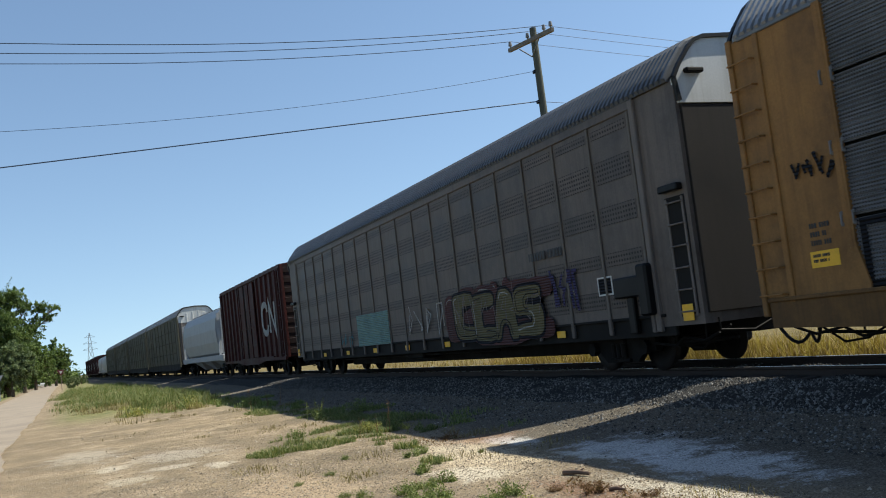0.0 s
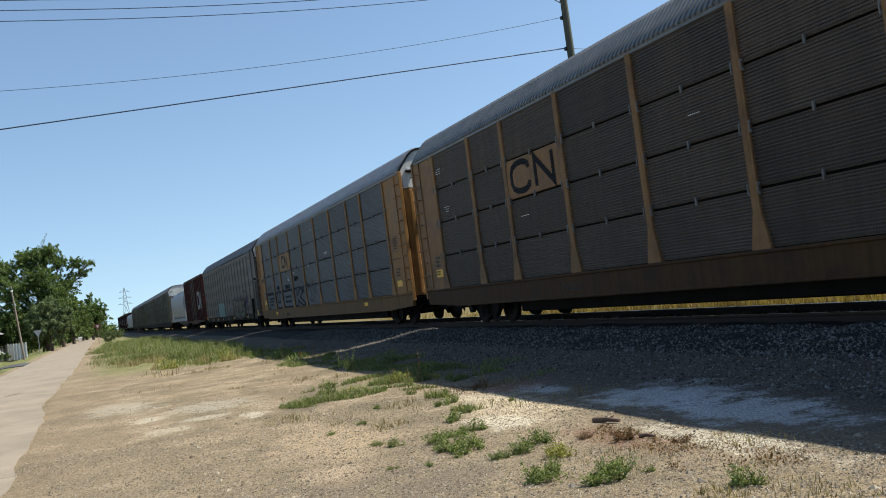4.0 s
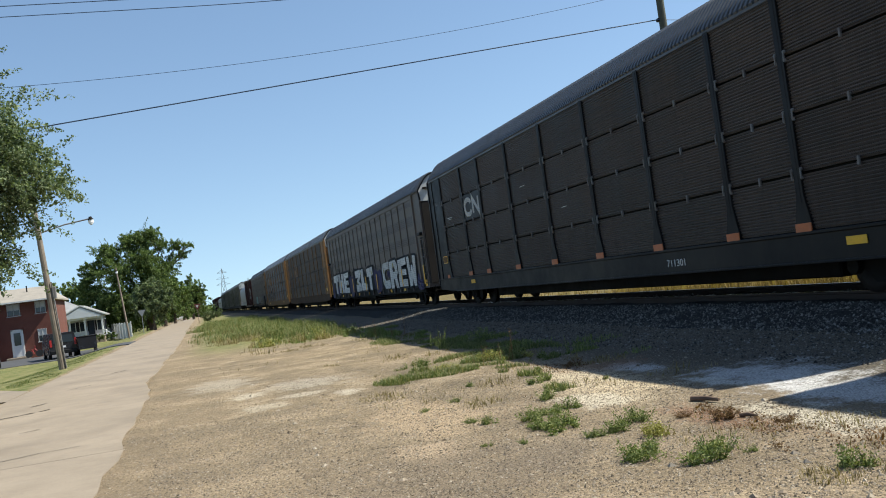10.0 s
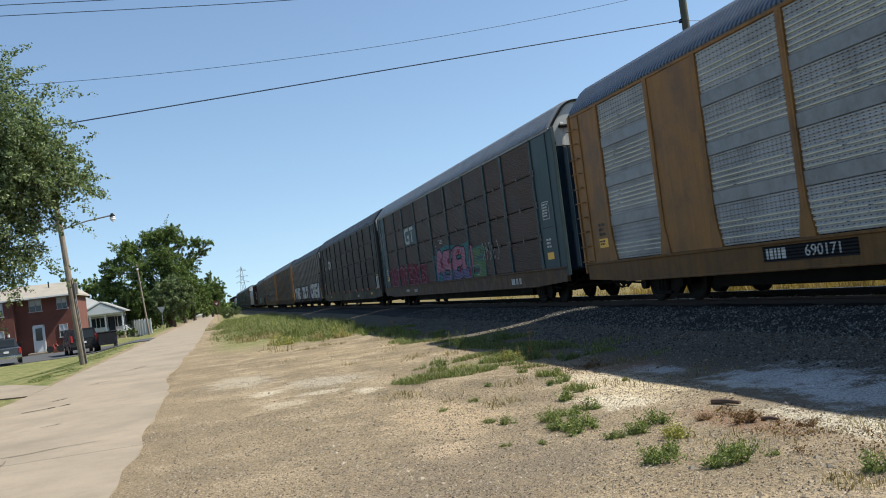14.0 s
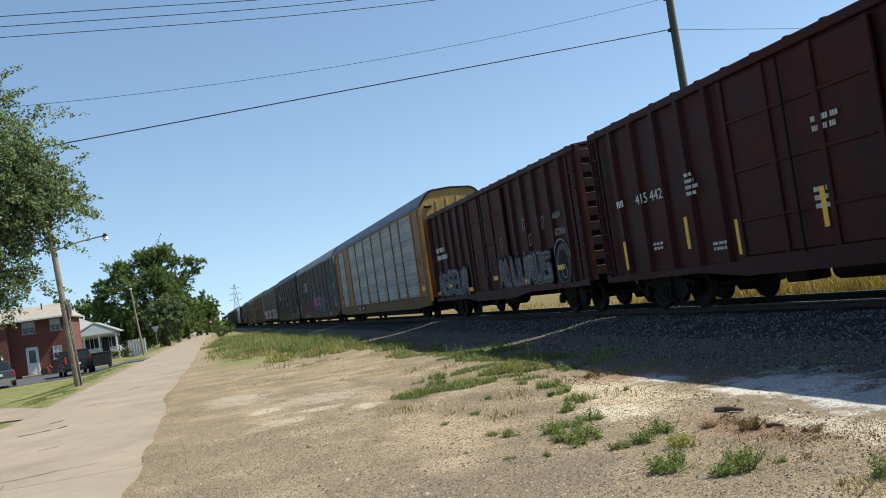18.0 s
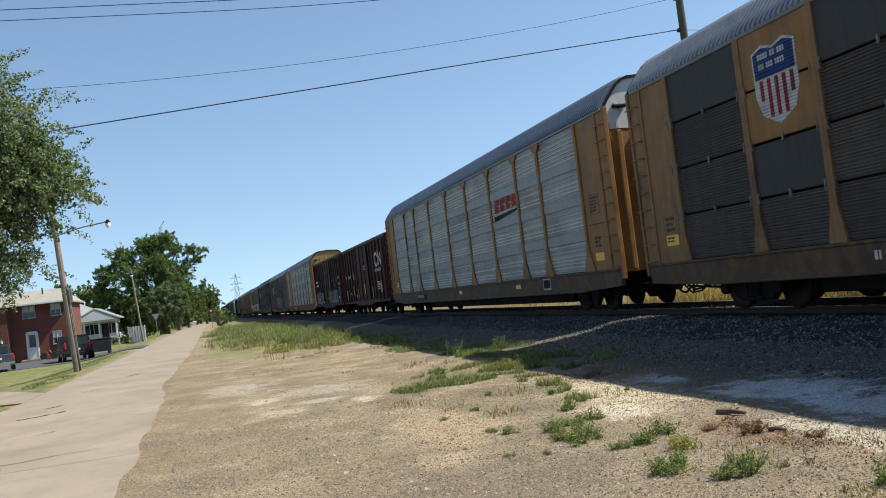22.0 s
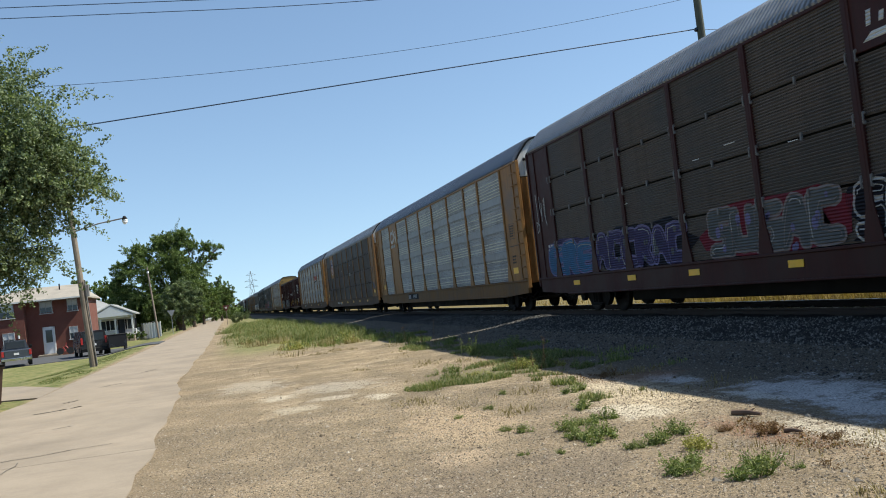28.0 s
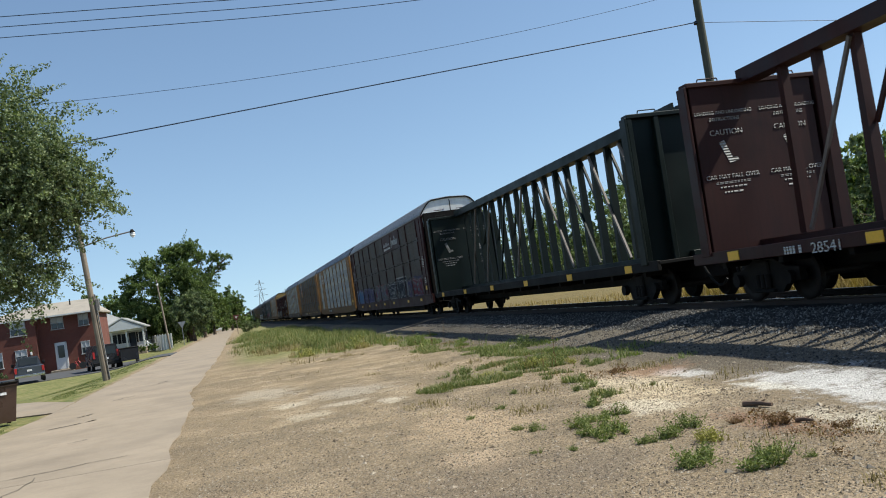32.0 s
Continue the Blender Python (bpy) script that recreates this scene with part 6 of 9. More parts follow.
def far_woods(name, label, line, n, height, seed):
    """A distant belt of foliage along a line of (x, y) points: single leaf sprays with an uneven top."""
    rng = np.random.default_rng(seed)
    pts = np.array(line, float)
    t = rng.uniform(0, len(pts) - 1.001, n)
    i = t.astype(int)
    p = pts[i] + (pts[i + 1] - pts[i]) * (t - i)[:, None]
    top = height * (0.75 + 0.4 * np.array([noise.noise((q * 2.3, seed, 0)) + 0.5 * noise.noise((q * 7.1, seed, 3)) for q in t]))
    x = p[:, 0] + rng.normal(0, 3.0, n)
    y = p[:, 1] + rng.normal(0, 3.0, n)
    z = top * rng.uniform(0, 1, n) ** 0.8 - 0.4
    c = np.stack([x, y, z], -1)
    u = rng.normal(0, 1, (n, 3))
    u /= np.linalg.norm(u, axis=1)[:, None]
    w = np.cross(u, rng.normal(0, 1, (n, 3)))
    w /= np.linalg.norm(w, axis=1)[:, None]
    s = 0.38 * rng.uniform(0.5, 1.5, n)[:, None]
    v = np.stack([c - u * s, c + w * s * 0.6, c + u * s, c - w * s * 0.6], 1).reshape(-1, 3)
    me = bpy.data.meshes.new(name)
    me.from_pydata(v.tolist(), [], np.arange(4 * n).reshape(-1, 4).tolist())
    me.materials.append(M["leaf_oak"])
    return tagged(new(name, me), label, "woods", kind="stuff")


far_woods("far_woods", "distant belt of green trees behind the houses", [(-130, 170), (-80, 190), (-45, 205), (-22, 215), (-9, 235), (-5, 300), (-3, 400)], 34000, 7.5, 3)
far_woods("far_woods", "distant green trees where the road vanishes", [(-4, 400), (0, 420), (4, 430), (0, 330), (0, 280)], 9000, 4.5, 4)
far_woods("far_woods", "dense green belt of trees behind the field", [(72, 48), (78, 70), (82, 100), (86, 140), (90, 190), (92, 260), (80, 360), (60, 500)], 62000, 11.5, 5)
for k, (x, y, h) in enumerate(((60, 56, 8.5), (64, 66, 9.5), (68, 77, 11.5), (70, 88, 13.0), (70, 100, 11.0), (74, 112, 13.5), (74, 126, 12.0), (78, 142, 14.5), (78, 160, 15.0), (80, 182, 15.5), (84, 206, 17.0), (80, 235, 18.0), (86, 270, 20.0), (60, 74, 5.0), (60, 96, 6.0), (64, 118, 6.5), (66, 150, 7.5), (62, 84, 6.0), (66, 134, 8.0), (70, 170, 9.0), (66, 62, 7.0), (72, 196, 10.0), (70, 220, 10.0))):
    rng = random.Random(k + 30)
    h *= 1.35 if y > 165 else 1.22 if y > 118 else 1.0
    r = h * 0.5
    tree("field_tree", "bushy green tree at the field's far edge", (x, y, -0.1), h,
         [(rng.uniform(-0.9, 0.9) * r, rng.uniform(-1.1, 1.1) * r, h * rng.uniform(0.18, 0.8), r * rng.uniform(0.35, 0.6), 1) for _ in range(9)] + [(0, 0, h * 0.8, r * 0.45, 1)],
         7500, 0.29, 90 + k, M["leaf_tree"] if k % 3 else M["leaf_oak"], 1.2, 0.2, group="trees behind the field")
# bushes by the sign
for k, (x, y, h) in enumerate(((3.1, 150, 1.7), (2.2, 165, 1.8), (2.3, 135, 1.0), (4.2, 172, 1.3))):
    rng = random.Random(k + 80)
    tree("bush", "rounded green bush near the track", (x, y, -0.05), h,
         [(rng.uniform(-0.6, 0.6) * h, rng.uniform(-0.5, 0.5) * h, h * rng.uniform(0.2, 0.75), h * 0.33, 1) for _ in range(7)], 2200, 0.12, 120 + k, M["leaf_tree"], 1.0, 0.06, group="bushes near the sign")

# ---------------------------------------------------------------- poles, wires, lamps, sign, pylon
M["pole"] = surface("weathered grey pole timber", (0.232, 0.192, 0.152, 1), 0.9, 0, 0.3, (0.136, 0.112, 0.088, 1), 20, 2.0, 0.4, True)
M["pole_brown"] = surface("brown creosoted pole timber", (0.168, 0.104, 0.064, 1), 0.9, 0, 0.35, (0.08, 0.044, 0.028, 1), 20, 2.0, 0.5, True)
M["pole_green"] = surface("green-grey pole timber", (0.096, 0.1, 0.08, 1), 0.9, 0, 0.25, (0.064, 0.064, 0.052, 1), 20, 2.0, 0.4, True)
M["wire"] = surface("dark blue-black cable jacket", (0.035, 0.065, 0.12, 1), 0.6, 0, 0.1, None, 20, 2.0, 0.0)
M["porcelain"] = surface("grey porcelain", (0.2, 0.19, 0.18, 1), 0.3, 0, 0.1, None, 20, 2.0, 0.0)
M["lampglass"] = surface("white lamp glass", (0.68, 0.688, 0.704, 1), 0.25, 0, 0.05, None, 20, 2.0, 0.0)

pole = thing("utility_pole", "tall timber utility pole with one crossarm behind the track", "utility pole", at=(16.25, 27.4, 0))
part("shaft", Geo().tube((0, 0, -0.3), (-0.15, -0.1, 11.75), 0.17, 14, 0.115), M["pole_green"], pole)
part("crossarm", Geo().beam((-0.28, 1.5, 11.47), (-0.28, -1.6, 11.17), 0.11, 0.14), M["pole"], pole, "timber crossarm")
for y in (0.75, -0.75):
    part("crossarm_brace", Geo().beam((-0.28, y, 11.27), (-0.24, 0, 10.75), 0.03, 0.035), M["lightgrey"], pole)
for y in (1.4, 0.1, -1.05, -1.5):
    z = 11.33 + 0.097 * y
    part("insulator", Geo().tube((-0.28, y, z + 0.05), (-0.28, y, z + 0.16), 0.03, 8).tube((-0.28, y, z + 0.14), (-0.28, y, z + 0.29), 0.07, 10, 0.05), M["porcelain"], pole, "porcelain insulator")
for z in (10.15, 9.08):
    part("cable_clamp", Geo().box(-0.3, -0.12, -0.1, 0.05, z, z + 0.12, 0.02), M["black"], pole)


def wire(name, label, f, x0, x1, y, r=0.012, n=40, y1=None):
    g = Geo()
    y1 = y if y1 is None else y1
    pts = [Vector((x0 + (x1 - x0) * k / n, y + (y1 - y) * k / n, f(x0 + (x1 - x0) * k / n))) for k in range(n + 1)]
    g.path(pts, r, 6)
    return solid(name, g, M["wire"], label, "wire", "overhead wires")


def sag(a, b, c):
    return lambda x: a * (x - 16) ** 2 + b * (x - 16) + c if x > 0 else a * 256 - 16 * b + c + 0.008 * x


for y, a, b, c in ((28.8, 0.00344, 0.1143, 11.773), (27.5, 0.00372, 0.1207, 11.69), (26.35, 0.00387, 0.1177, 11.5)):
    wire("power_line", "sagging dark overhead power line", sag(a, b, c), -6.5, 16.0, y, 0.012)
    wire("power_line", "sagging dark overhead power line", lambda x: c - 0.09 * (x - 16) + 0.0012 * (x - 16) ** 2, 16.0, 60, y, 0.008)
wire("guy_wire", "thin overhead wire strung from the pole", lambda x: 8.35 + 1.86 * ((x + 5.5) / 21.5) ** 2, -6.5, 16.0, 27.3, 0.007)
wire("telephone_cable", "thick dark telephone cable strung from the pole", lambda x: 9.13 + 0.1005 * (x - 15.9), -6.5, 16.0, 27.3, 0.018)
wire("telephone_cable", "thin dark telephone cable strung from the pole", lambda x: 9.13 - 0.06 * (x - 16), 16.0, 60, 27.3, 0.01)
# the next pole of the line, its top among the boughs, with a white guy guard
back = thing("utility_pole", "brown timber utility pole half hidden by foliage", "utility pole", at=(-6.3, 24.6, 0))
part("shaft", Geo().tube((0, 0, -0.3), (-0.3, 0, 11.2), 0.19, 14, 0.12), M["pole_brown"], back)
part("crossarm", Geo().beam((-0.1, 1.45, 10.75), (-0.1, -1.6, 10.75), 0.11, 0.14), M["pole"], back)
part("guy_guard", Geo().tube((0.5, 0.5, 0.0), (0.22, 0.4, 2.2), 0.03, 8), M["lampglass"], back, "white plastic guy guard")


def lamp_pole(x, y, top, lean, arm_z, lamp, label, guy, r=0.15):
    ob = thing("street_lamp", label, "street lamp", "street lamps along the road", at=(x, y, 0))
    part("shaft", Geo().tube((0, 0, -0.3), (lean, 0, top), r, 12, r * 0.67), M["pole"], ob, "leaning timber shaft")
    root = Vector((lean * arm_z / top, 0, arm_z - 0.15))
    end = Vector((lamp[0] - x, 0, lamp[1] + 0.12))
    part("arm", Geo().tube(root, root.lerp(end, 0.5) + Vector((0, 0, 0.06)), 0.03, 8).tube(root.lerp(end, 0.5) + Vector((0, 0, 0.06)), end, 0.03, 8), M["lightgrey"], ob, "thin steel arm")
    head = part("lamp_head", Geo().tube(end + Vector((-0.02, 0, 0.08)), end + Vector((0, 0, -0.06)), 0.05, 12, 0.12), M["under"], ob)
    part("globe", Geo().tube(end + Vector((0, 0, -0.06)), end + Vector((0, 0, -0.14)), 0.105, 12, 0.12).tube(end + Vector((0, 0, -0.14)), end + Vector((0, 0, -0.22)), 0.12, 12, 0.09).tube(end + Vector((0, 0, -0.22)), end + Vector((0, 0, -0.27)), 0.09, 12, 0.03), M["lampglass"], head, "white glass globe", smooth=True)
    if guy:
        part("meter_box", Geo().box(0.1 + lean * 0.4, 0.26 + lean * 0.4, -0.12, 0.05, 2.9, 3.4, 0.02), M["lightgrey"], ob)
        part("riser", Geo().tube((0.14, -0.1, 0.0), (0.14 + lean * 0.45, -0.1, 3.6), 0.03, 6), M["lightgrey"], ob)
    return ob


lamp_pole(-5.36, 41.4, 7.4, -0.42, 5.8, (-3.59, 5.94), "leaning timber pole with a white globe street lamp", True)
lamp_pole(-5.75, 91.0, 6.6, -0.5, 5.6, (-6.22, 6.17), "distant timber pole with a small street lamp", False, 0.1)

M["sign_back"] = surface("red sign sheet", (0.12, 0.03, 0.025, 1), 0.6, 0, 0.2, None, 20, 2.0, 0.0)
M["steel_grey"] = surface("grey lattice steel", (0.26, 0.28, 0.3, 1), 0.6, 0.3, 0.1, None, 5, 1.0, 0.0)
M["sign_white"] = surface("white sign sheet", (0.48, 0.464, 0.448, 1), 0.5, 0, 0.1, None, 20, 2.0, 0.0)
sign = thing("yield_sign", "small triangular yield sign on a steel post", "road sign", at=(0.78, 125, 0))
part("post", Geo().box(-0.035, 0.035, -0.03, 0.03, -0.2, 2.5, 0.008), M["pole"], sign)


def tri(s, y):
    pts = [(-0.45 * s, 2.22 + 0.3 * s), (0.45 * s, 2.22 + 0.3 * s), (0.07 * s, 2.22 - 0.4 * s), (-0.07 * s, 2.22 - 0.4 * s)]
    v = [(x, yy, z) for yy in (y, y + 0.006) for x, z in pts]
    return Geo().add(v, [(0, 1, 2, 3)[::-1], (4, 5, 6, 7), (0, 4, 7, 3), (1, 2, 6, 5), (0, 1, 5, 4), (2, 3, 7, 6)])


part("plate", tri(1.0, -0.05), M["sign_back"], sign, "red-bordered triangular plate")
back_sign = thing("yield_sign", "grey back of a triangular road sign on its post", "road sign", at=(-5.1, 104, 0))
part("post", Geo().box(-0.03, 0.03, -0.03, 0.03, -0.3, 2.4, 0.008), M["steel_grey"], back_sign)
part("plate", tri(0.9, -0.05), M["steel_grey"], back_sign, "bare grey back of the plate")
part("plate_centre", tri(0.42, -0.056), M["sign_white"], sign, "pale centre of the plate")



def pylon(x, y, h, k):
    ob = thing("pylon", "distant grey lattice power pylon", "pylon", "pylons on the horizon", at=(x, y, -0.5))
    g = Geo()
    lev = [(0, 3.2), (0.35, 1.9), (0.62, 1.1), (0.8, 0.8), (1.0, 0.15)]
    t = 0.13 * k
    for (a, wa), (b, wb) in zip(lev, lev[1:]):
        for sx, sy in ((-1, -1), (1, -1), (1, 1), (-1, 1)):
            g.beam((sx * wa, sy * wa, a * h), (sx * wb, sy * wb, b * h), t, t)
        for sx, sy, tx, ty in ((-1, -1, 1, -1), (1, -1, 1, 1), (1, 1, -1, 1), (-1, 1, -1, -1)):
            g.beam((sx * wa, sy * wa, a * h), (tx * wb, ty * wb, b * h), t * 0.7, t * 0.7)
            g.beam((tx * wa, ty * wa, a * h), (sx * wb, sy * wb, b * h), t * 0.7, t * 0.7)
    part("lattice", g, M["steel_grey"], ob)
    for z, w in ((0.62, 4.2), (0.76, 3.8), (0.9, 3.0)):
        part("arm", Geo().beam((-w, 0, z * h), (w, 0, z * h), t, t).beam((-w, 0, z * h), (0, 0, z * h + 1.6), t * 0.7, t * 0.7).beam((w, 0, z * h), (0, 0, z * h + 1.6), t * 0.7, t * 0.7), M["steel_grey"], ob)
    return ob


pylon(21.2, 600, 26.5, 1.4)
pylon(55, 900, 27, 1.6)

# ---------------------------------------------------------------- houses and yards across the road
def brick_material():
    m = bpy.data.materials.new("red brick")
    m.use_nodes = True
    nt = m.node_tree
    b = nt.nodes["Principled BSDF"]
    tc = nt.nodes.new("ShaderNodeTexCoord")
    sep, comb = nt.nodes.new("ShaderNodeSeparateXYZ"), nt.nodes.new("ShaderNodeCombineXYZ")
    nt.links.new(tc.outputs["Object"], sep.inputs[0])
    add = nt.nodes.new("ShaderNodeMath")
    nt.links.new(sep.outputs[0], add.inputs[0])
    nt.links.new(sep.outputs[1], add.inputs[1])
    nt.links.new(add.outputs[0], comb.inputs[0])
    nt.links.new(sep.outputs[2], comb.inputs[1])
    br = nt.nodes.new("ShaderNodeTexBrick")
    br.inputs["Scale"].default_value = 1.0
    br.inputs["Brick Width"].default_value, br.inputs["Row Height"].default_value, br.inputs["Mortar Size"].default_value = 0.21, 0.075, 0.008
    br.inputs["Color1"].default_value, br.inputs["Color2"].default_value, br.inputs["Mortar"].default_value = (0.156, 0.04, 0.0256, 1), (0.12, 0.0296, 0.02, 1), (0.152, 0.084, 0.064, 1)
    nt.links.new(comb.outputs[0], br.inputs["Vector"])
    blot = ramp(nt, noise_tex(nt, coords(nt, loose=False), 0.7, 4), [(0.3, grey(0.7)), (0.7, grey(1))])
    nt.links.new(mix(nt, 1.0, br.outputs["Color"], blot, "MULTIPLY"), b.inputs["Base Color"])
    b.inputs["Roughness"].default_value = 0.9
    return m


M["brick"] = brick_material()
M["shingle"] = surface("tan asphalt shingle", (0.288, 0.256, 0.216, 1), 0.95, 0, 0.2, None, 12, 1.0, 0.3)
M["shingle_grey"] = surface("grey asphalt shingle", (0.272, 0.272, 0.272, 1), 0.95, 0, 0.2, None, 12, 1.0, 0.3)
M["window_trim"] = surface("grey-white window trim", (0.336, 0.344, 0.352, 1), 0.6, 0, 0.1, None, 20, 1.0, 0.05)
M["trim"] = surface("white trim paint", (0.6, 0.6, 0.584, 1), 0.6, 0, 0.06, None, 20, 1.0, 0.05)
M["siding"] = surface("white lap siding", (0.544, 0.56, 0.576, 1), 0.7, 0, 0.06, None, 20, 1.0, 0.05)
M["pane"] = glassy("window pane", (0.03, 0.04, 0.05, 1), 0.06)
M["curtain"] = surface("pale curtain", (0.44, 0.448, 0.448, 1), 0.9, 0, 0.1, None, 10, 1.5, 0.0)
M["asphalt"] = surface("dark driveway asphalt", (0.06, 0.06, 0.064, 1), 0.95, 0, 0.2, None, 25, 1.0, 0.3)


def house_window(wall, x0, x1, z0, z1, y, curtain=True):
    """A framed window standing on the face of a wall at y."""
    w = part("window", Geo().box(x0, x1, y - 0.03, y + 0.02, z0, z1), M["pane"], wall, "dark window panes")
    f = Geo()
    for a, b in ((x0 - 0.035, x0 + 0.02), (x1 - 0.02, x1 + 0.035), ((x0 + x1) / 2 - 0.025, (x0 + x1) / 2 + 0.025)):
        f.box(a, b, y - 0.07, y, z0 - 0.06, z1 + 0.06, 0.008)
    f.box(x0 - 0.06, x1 + 0.06, y - 0.07, y, z1 - 0.02, z1 + 0.04, 0.008)
    f.box(x0 - 0.06, x1 + 0.06, y - 0.07, y, (z0 + z1) / 2 - 0.02, (z0 + z1) / 2 + 0.02, 0.006)
    part("window_frame", f, M["window_trim"], w, "white window frame")
    part("window_sill", Geo().box(x0 - 0.1, x1 + 0.1, y - 0.12, y, z0 - 0.13, z0 - 0.05, 0.01), M["window_trim"], w)
    if curtain:
        part("curtain", Geo().box(x0 + 0.03, x1 - 0.03, y - 0.036, y - 0.031, z0 + (z1 - z0) * 0.45, z1 - 0.03), M["curtain"], w)


def hip_roof(x0, x1, y0, y1, z, rise, over, hip0=0.9, hip1=0.9):
    """A hipped roof; hip0 and hip1 say how far the hips reach in at its two ends."""
    x0, x1, y0, y1 = x0 - over, x1 + over, y0 - over, y1 + over
    d = (y1 - y0) / 2
    v = [(x0, y0, z), (x1, y0, z), (x1, y1, z), (x0, y1, z), (x0 + d * hip0, y0 + d, z + rise), (x1 - d * hip1, y0 + d, z + rise)]
    v += [(a, b, c - 0.14) for a, b, c in v[:4]]
    return Geo().add(v, [(0, 1, 5, 4), (1, 2, 5), (2, 3, 4, 5), (3, 0, 4), (0, 6, 7, 1), (1, 7, 8, 2), (2, 8, 9, 3), (3, 9, 6, 0), (6, 9, 8, 7)])


def yard(p):
    """A place seen at p on level ground, moved back along its line of sight to the lower yard."""
    return tuple(c + 1.3 * (a - c) for a, c in zip(p, (0, 0, 1.6)))


def brick_house():
    ob = thing("brick_house", "two-storey red brick house with white windows and a low roof", "house")
    gz, y = -0.5, 88.4
    x1, xm, x0 = -11.75, -16.6, -22.0
    top = 4.5
    w = part("wall", Geo().box(xm, x1, y, y + 9, gz - 0.3, top).box(x0, xm + 0.01, y - 0.9, y + 8.5, gz - 0.3, top), M["brick"], ob, "red brick walls")
    part("roof", hip_roof(x0, x1, y - 0.75, y + 9, top, 1.3, 0.35, 1.0, 0.25), M["shingle"], ob, "low tan shingle roof")
    part("fascia", Geo().box(x0 - 0.3, x1 + 0.3, y - 1.13, y - 1.105, top - 0.12, top + 0.0), M["trim"], ob, "white eaves board")
    part("vent_pipe", Geo().tube((-14.0, y + 2.4, top + 0.4), (-14.0, y + 2.4, top + 1.4), 0.06, 8), M["black"], ob)
    for a, b, c, d, yy in ((-18.6, -17.4, 3.2, 4.3, y - 0.9), (-15.4, -14.4, 3.35, 4.3, y), (-13.1, -12.3, 3.35, 4.3, y), (-20.3, -19.5, 0.6, 1.85, y - 0.9), (-18.4, -17.5, 0.85, 1.85, y - 0.9), (-13.1, -12.45, 0.85, 1.85, y), (-21.4, -20.6, 3.2, 4.3, y - 0.9)):
        house_window(w, a, b, c, d, yy)
    d = part("front_door", Geo().box(-15.2, -14.45, y - 0.06, y + 0.02, gz + 0.2, 1.95, 0.01), M["siding"], ob, "pale storm door")
    part("door_frame", Geo().box(-15.33, -15.2, y - 0.09, y, gz + 0.2, 2.08, 0.01).box(-14.45, -14.32, y - 0.09, y, gz + 0.2, 2.08, 0.01).box(-15.33, -14.32, y - 0.09, y, 1.95, 2.08, 0.01), M["trim"], d)
    part("door_glass", Geo().box(-15.1, -14.55, y - 0.075, y - 0.06, 0.7, 1.8), M["pane"], d)
    part("door_step", Geo().box(-15.7, -13.9, y - 1.2, y, gz - 0.2, gz + 0.18, 0.03), M["concrete"], ob, "concrete door step")
    part("wall_lamp", Geo().box(-17.2, -17.05, y - 1.05, y - 0.9, 1.3, 1.6, 0.03), M["trim"], ob)


brick_house()


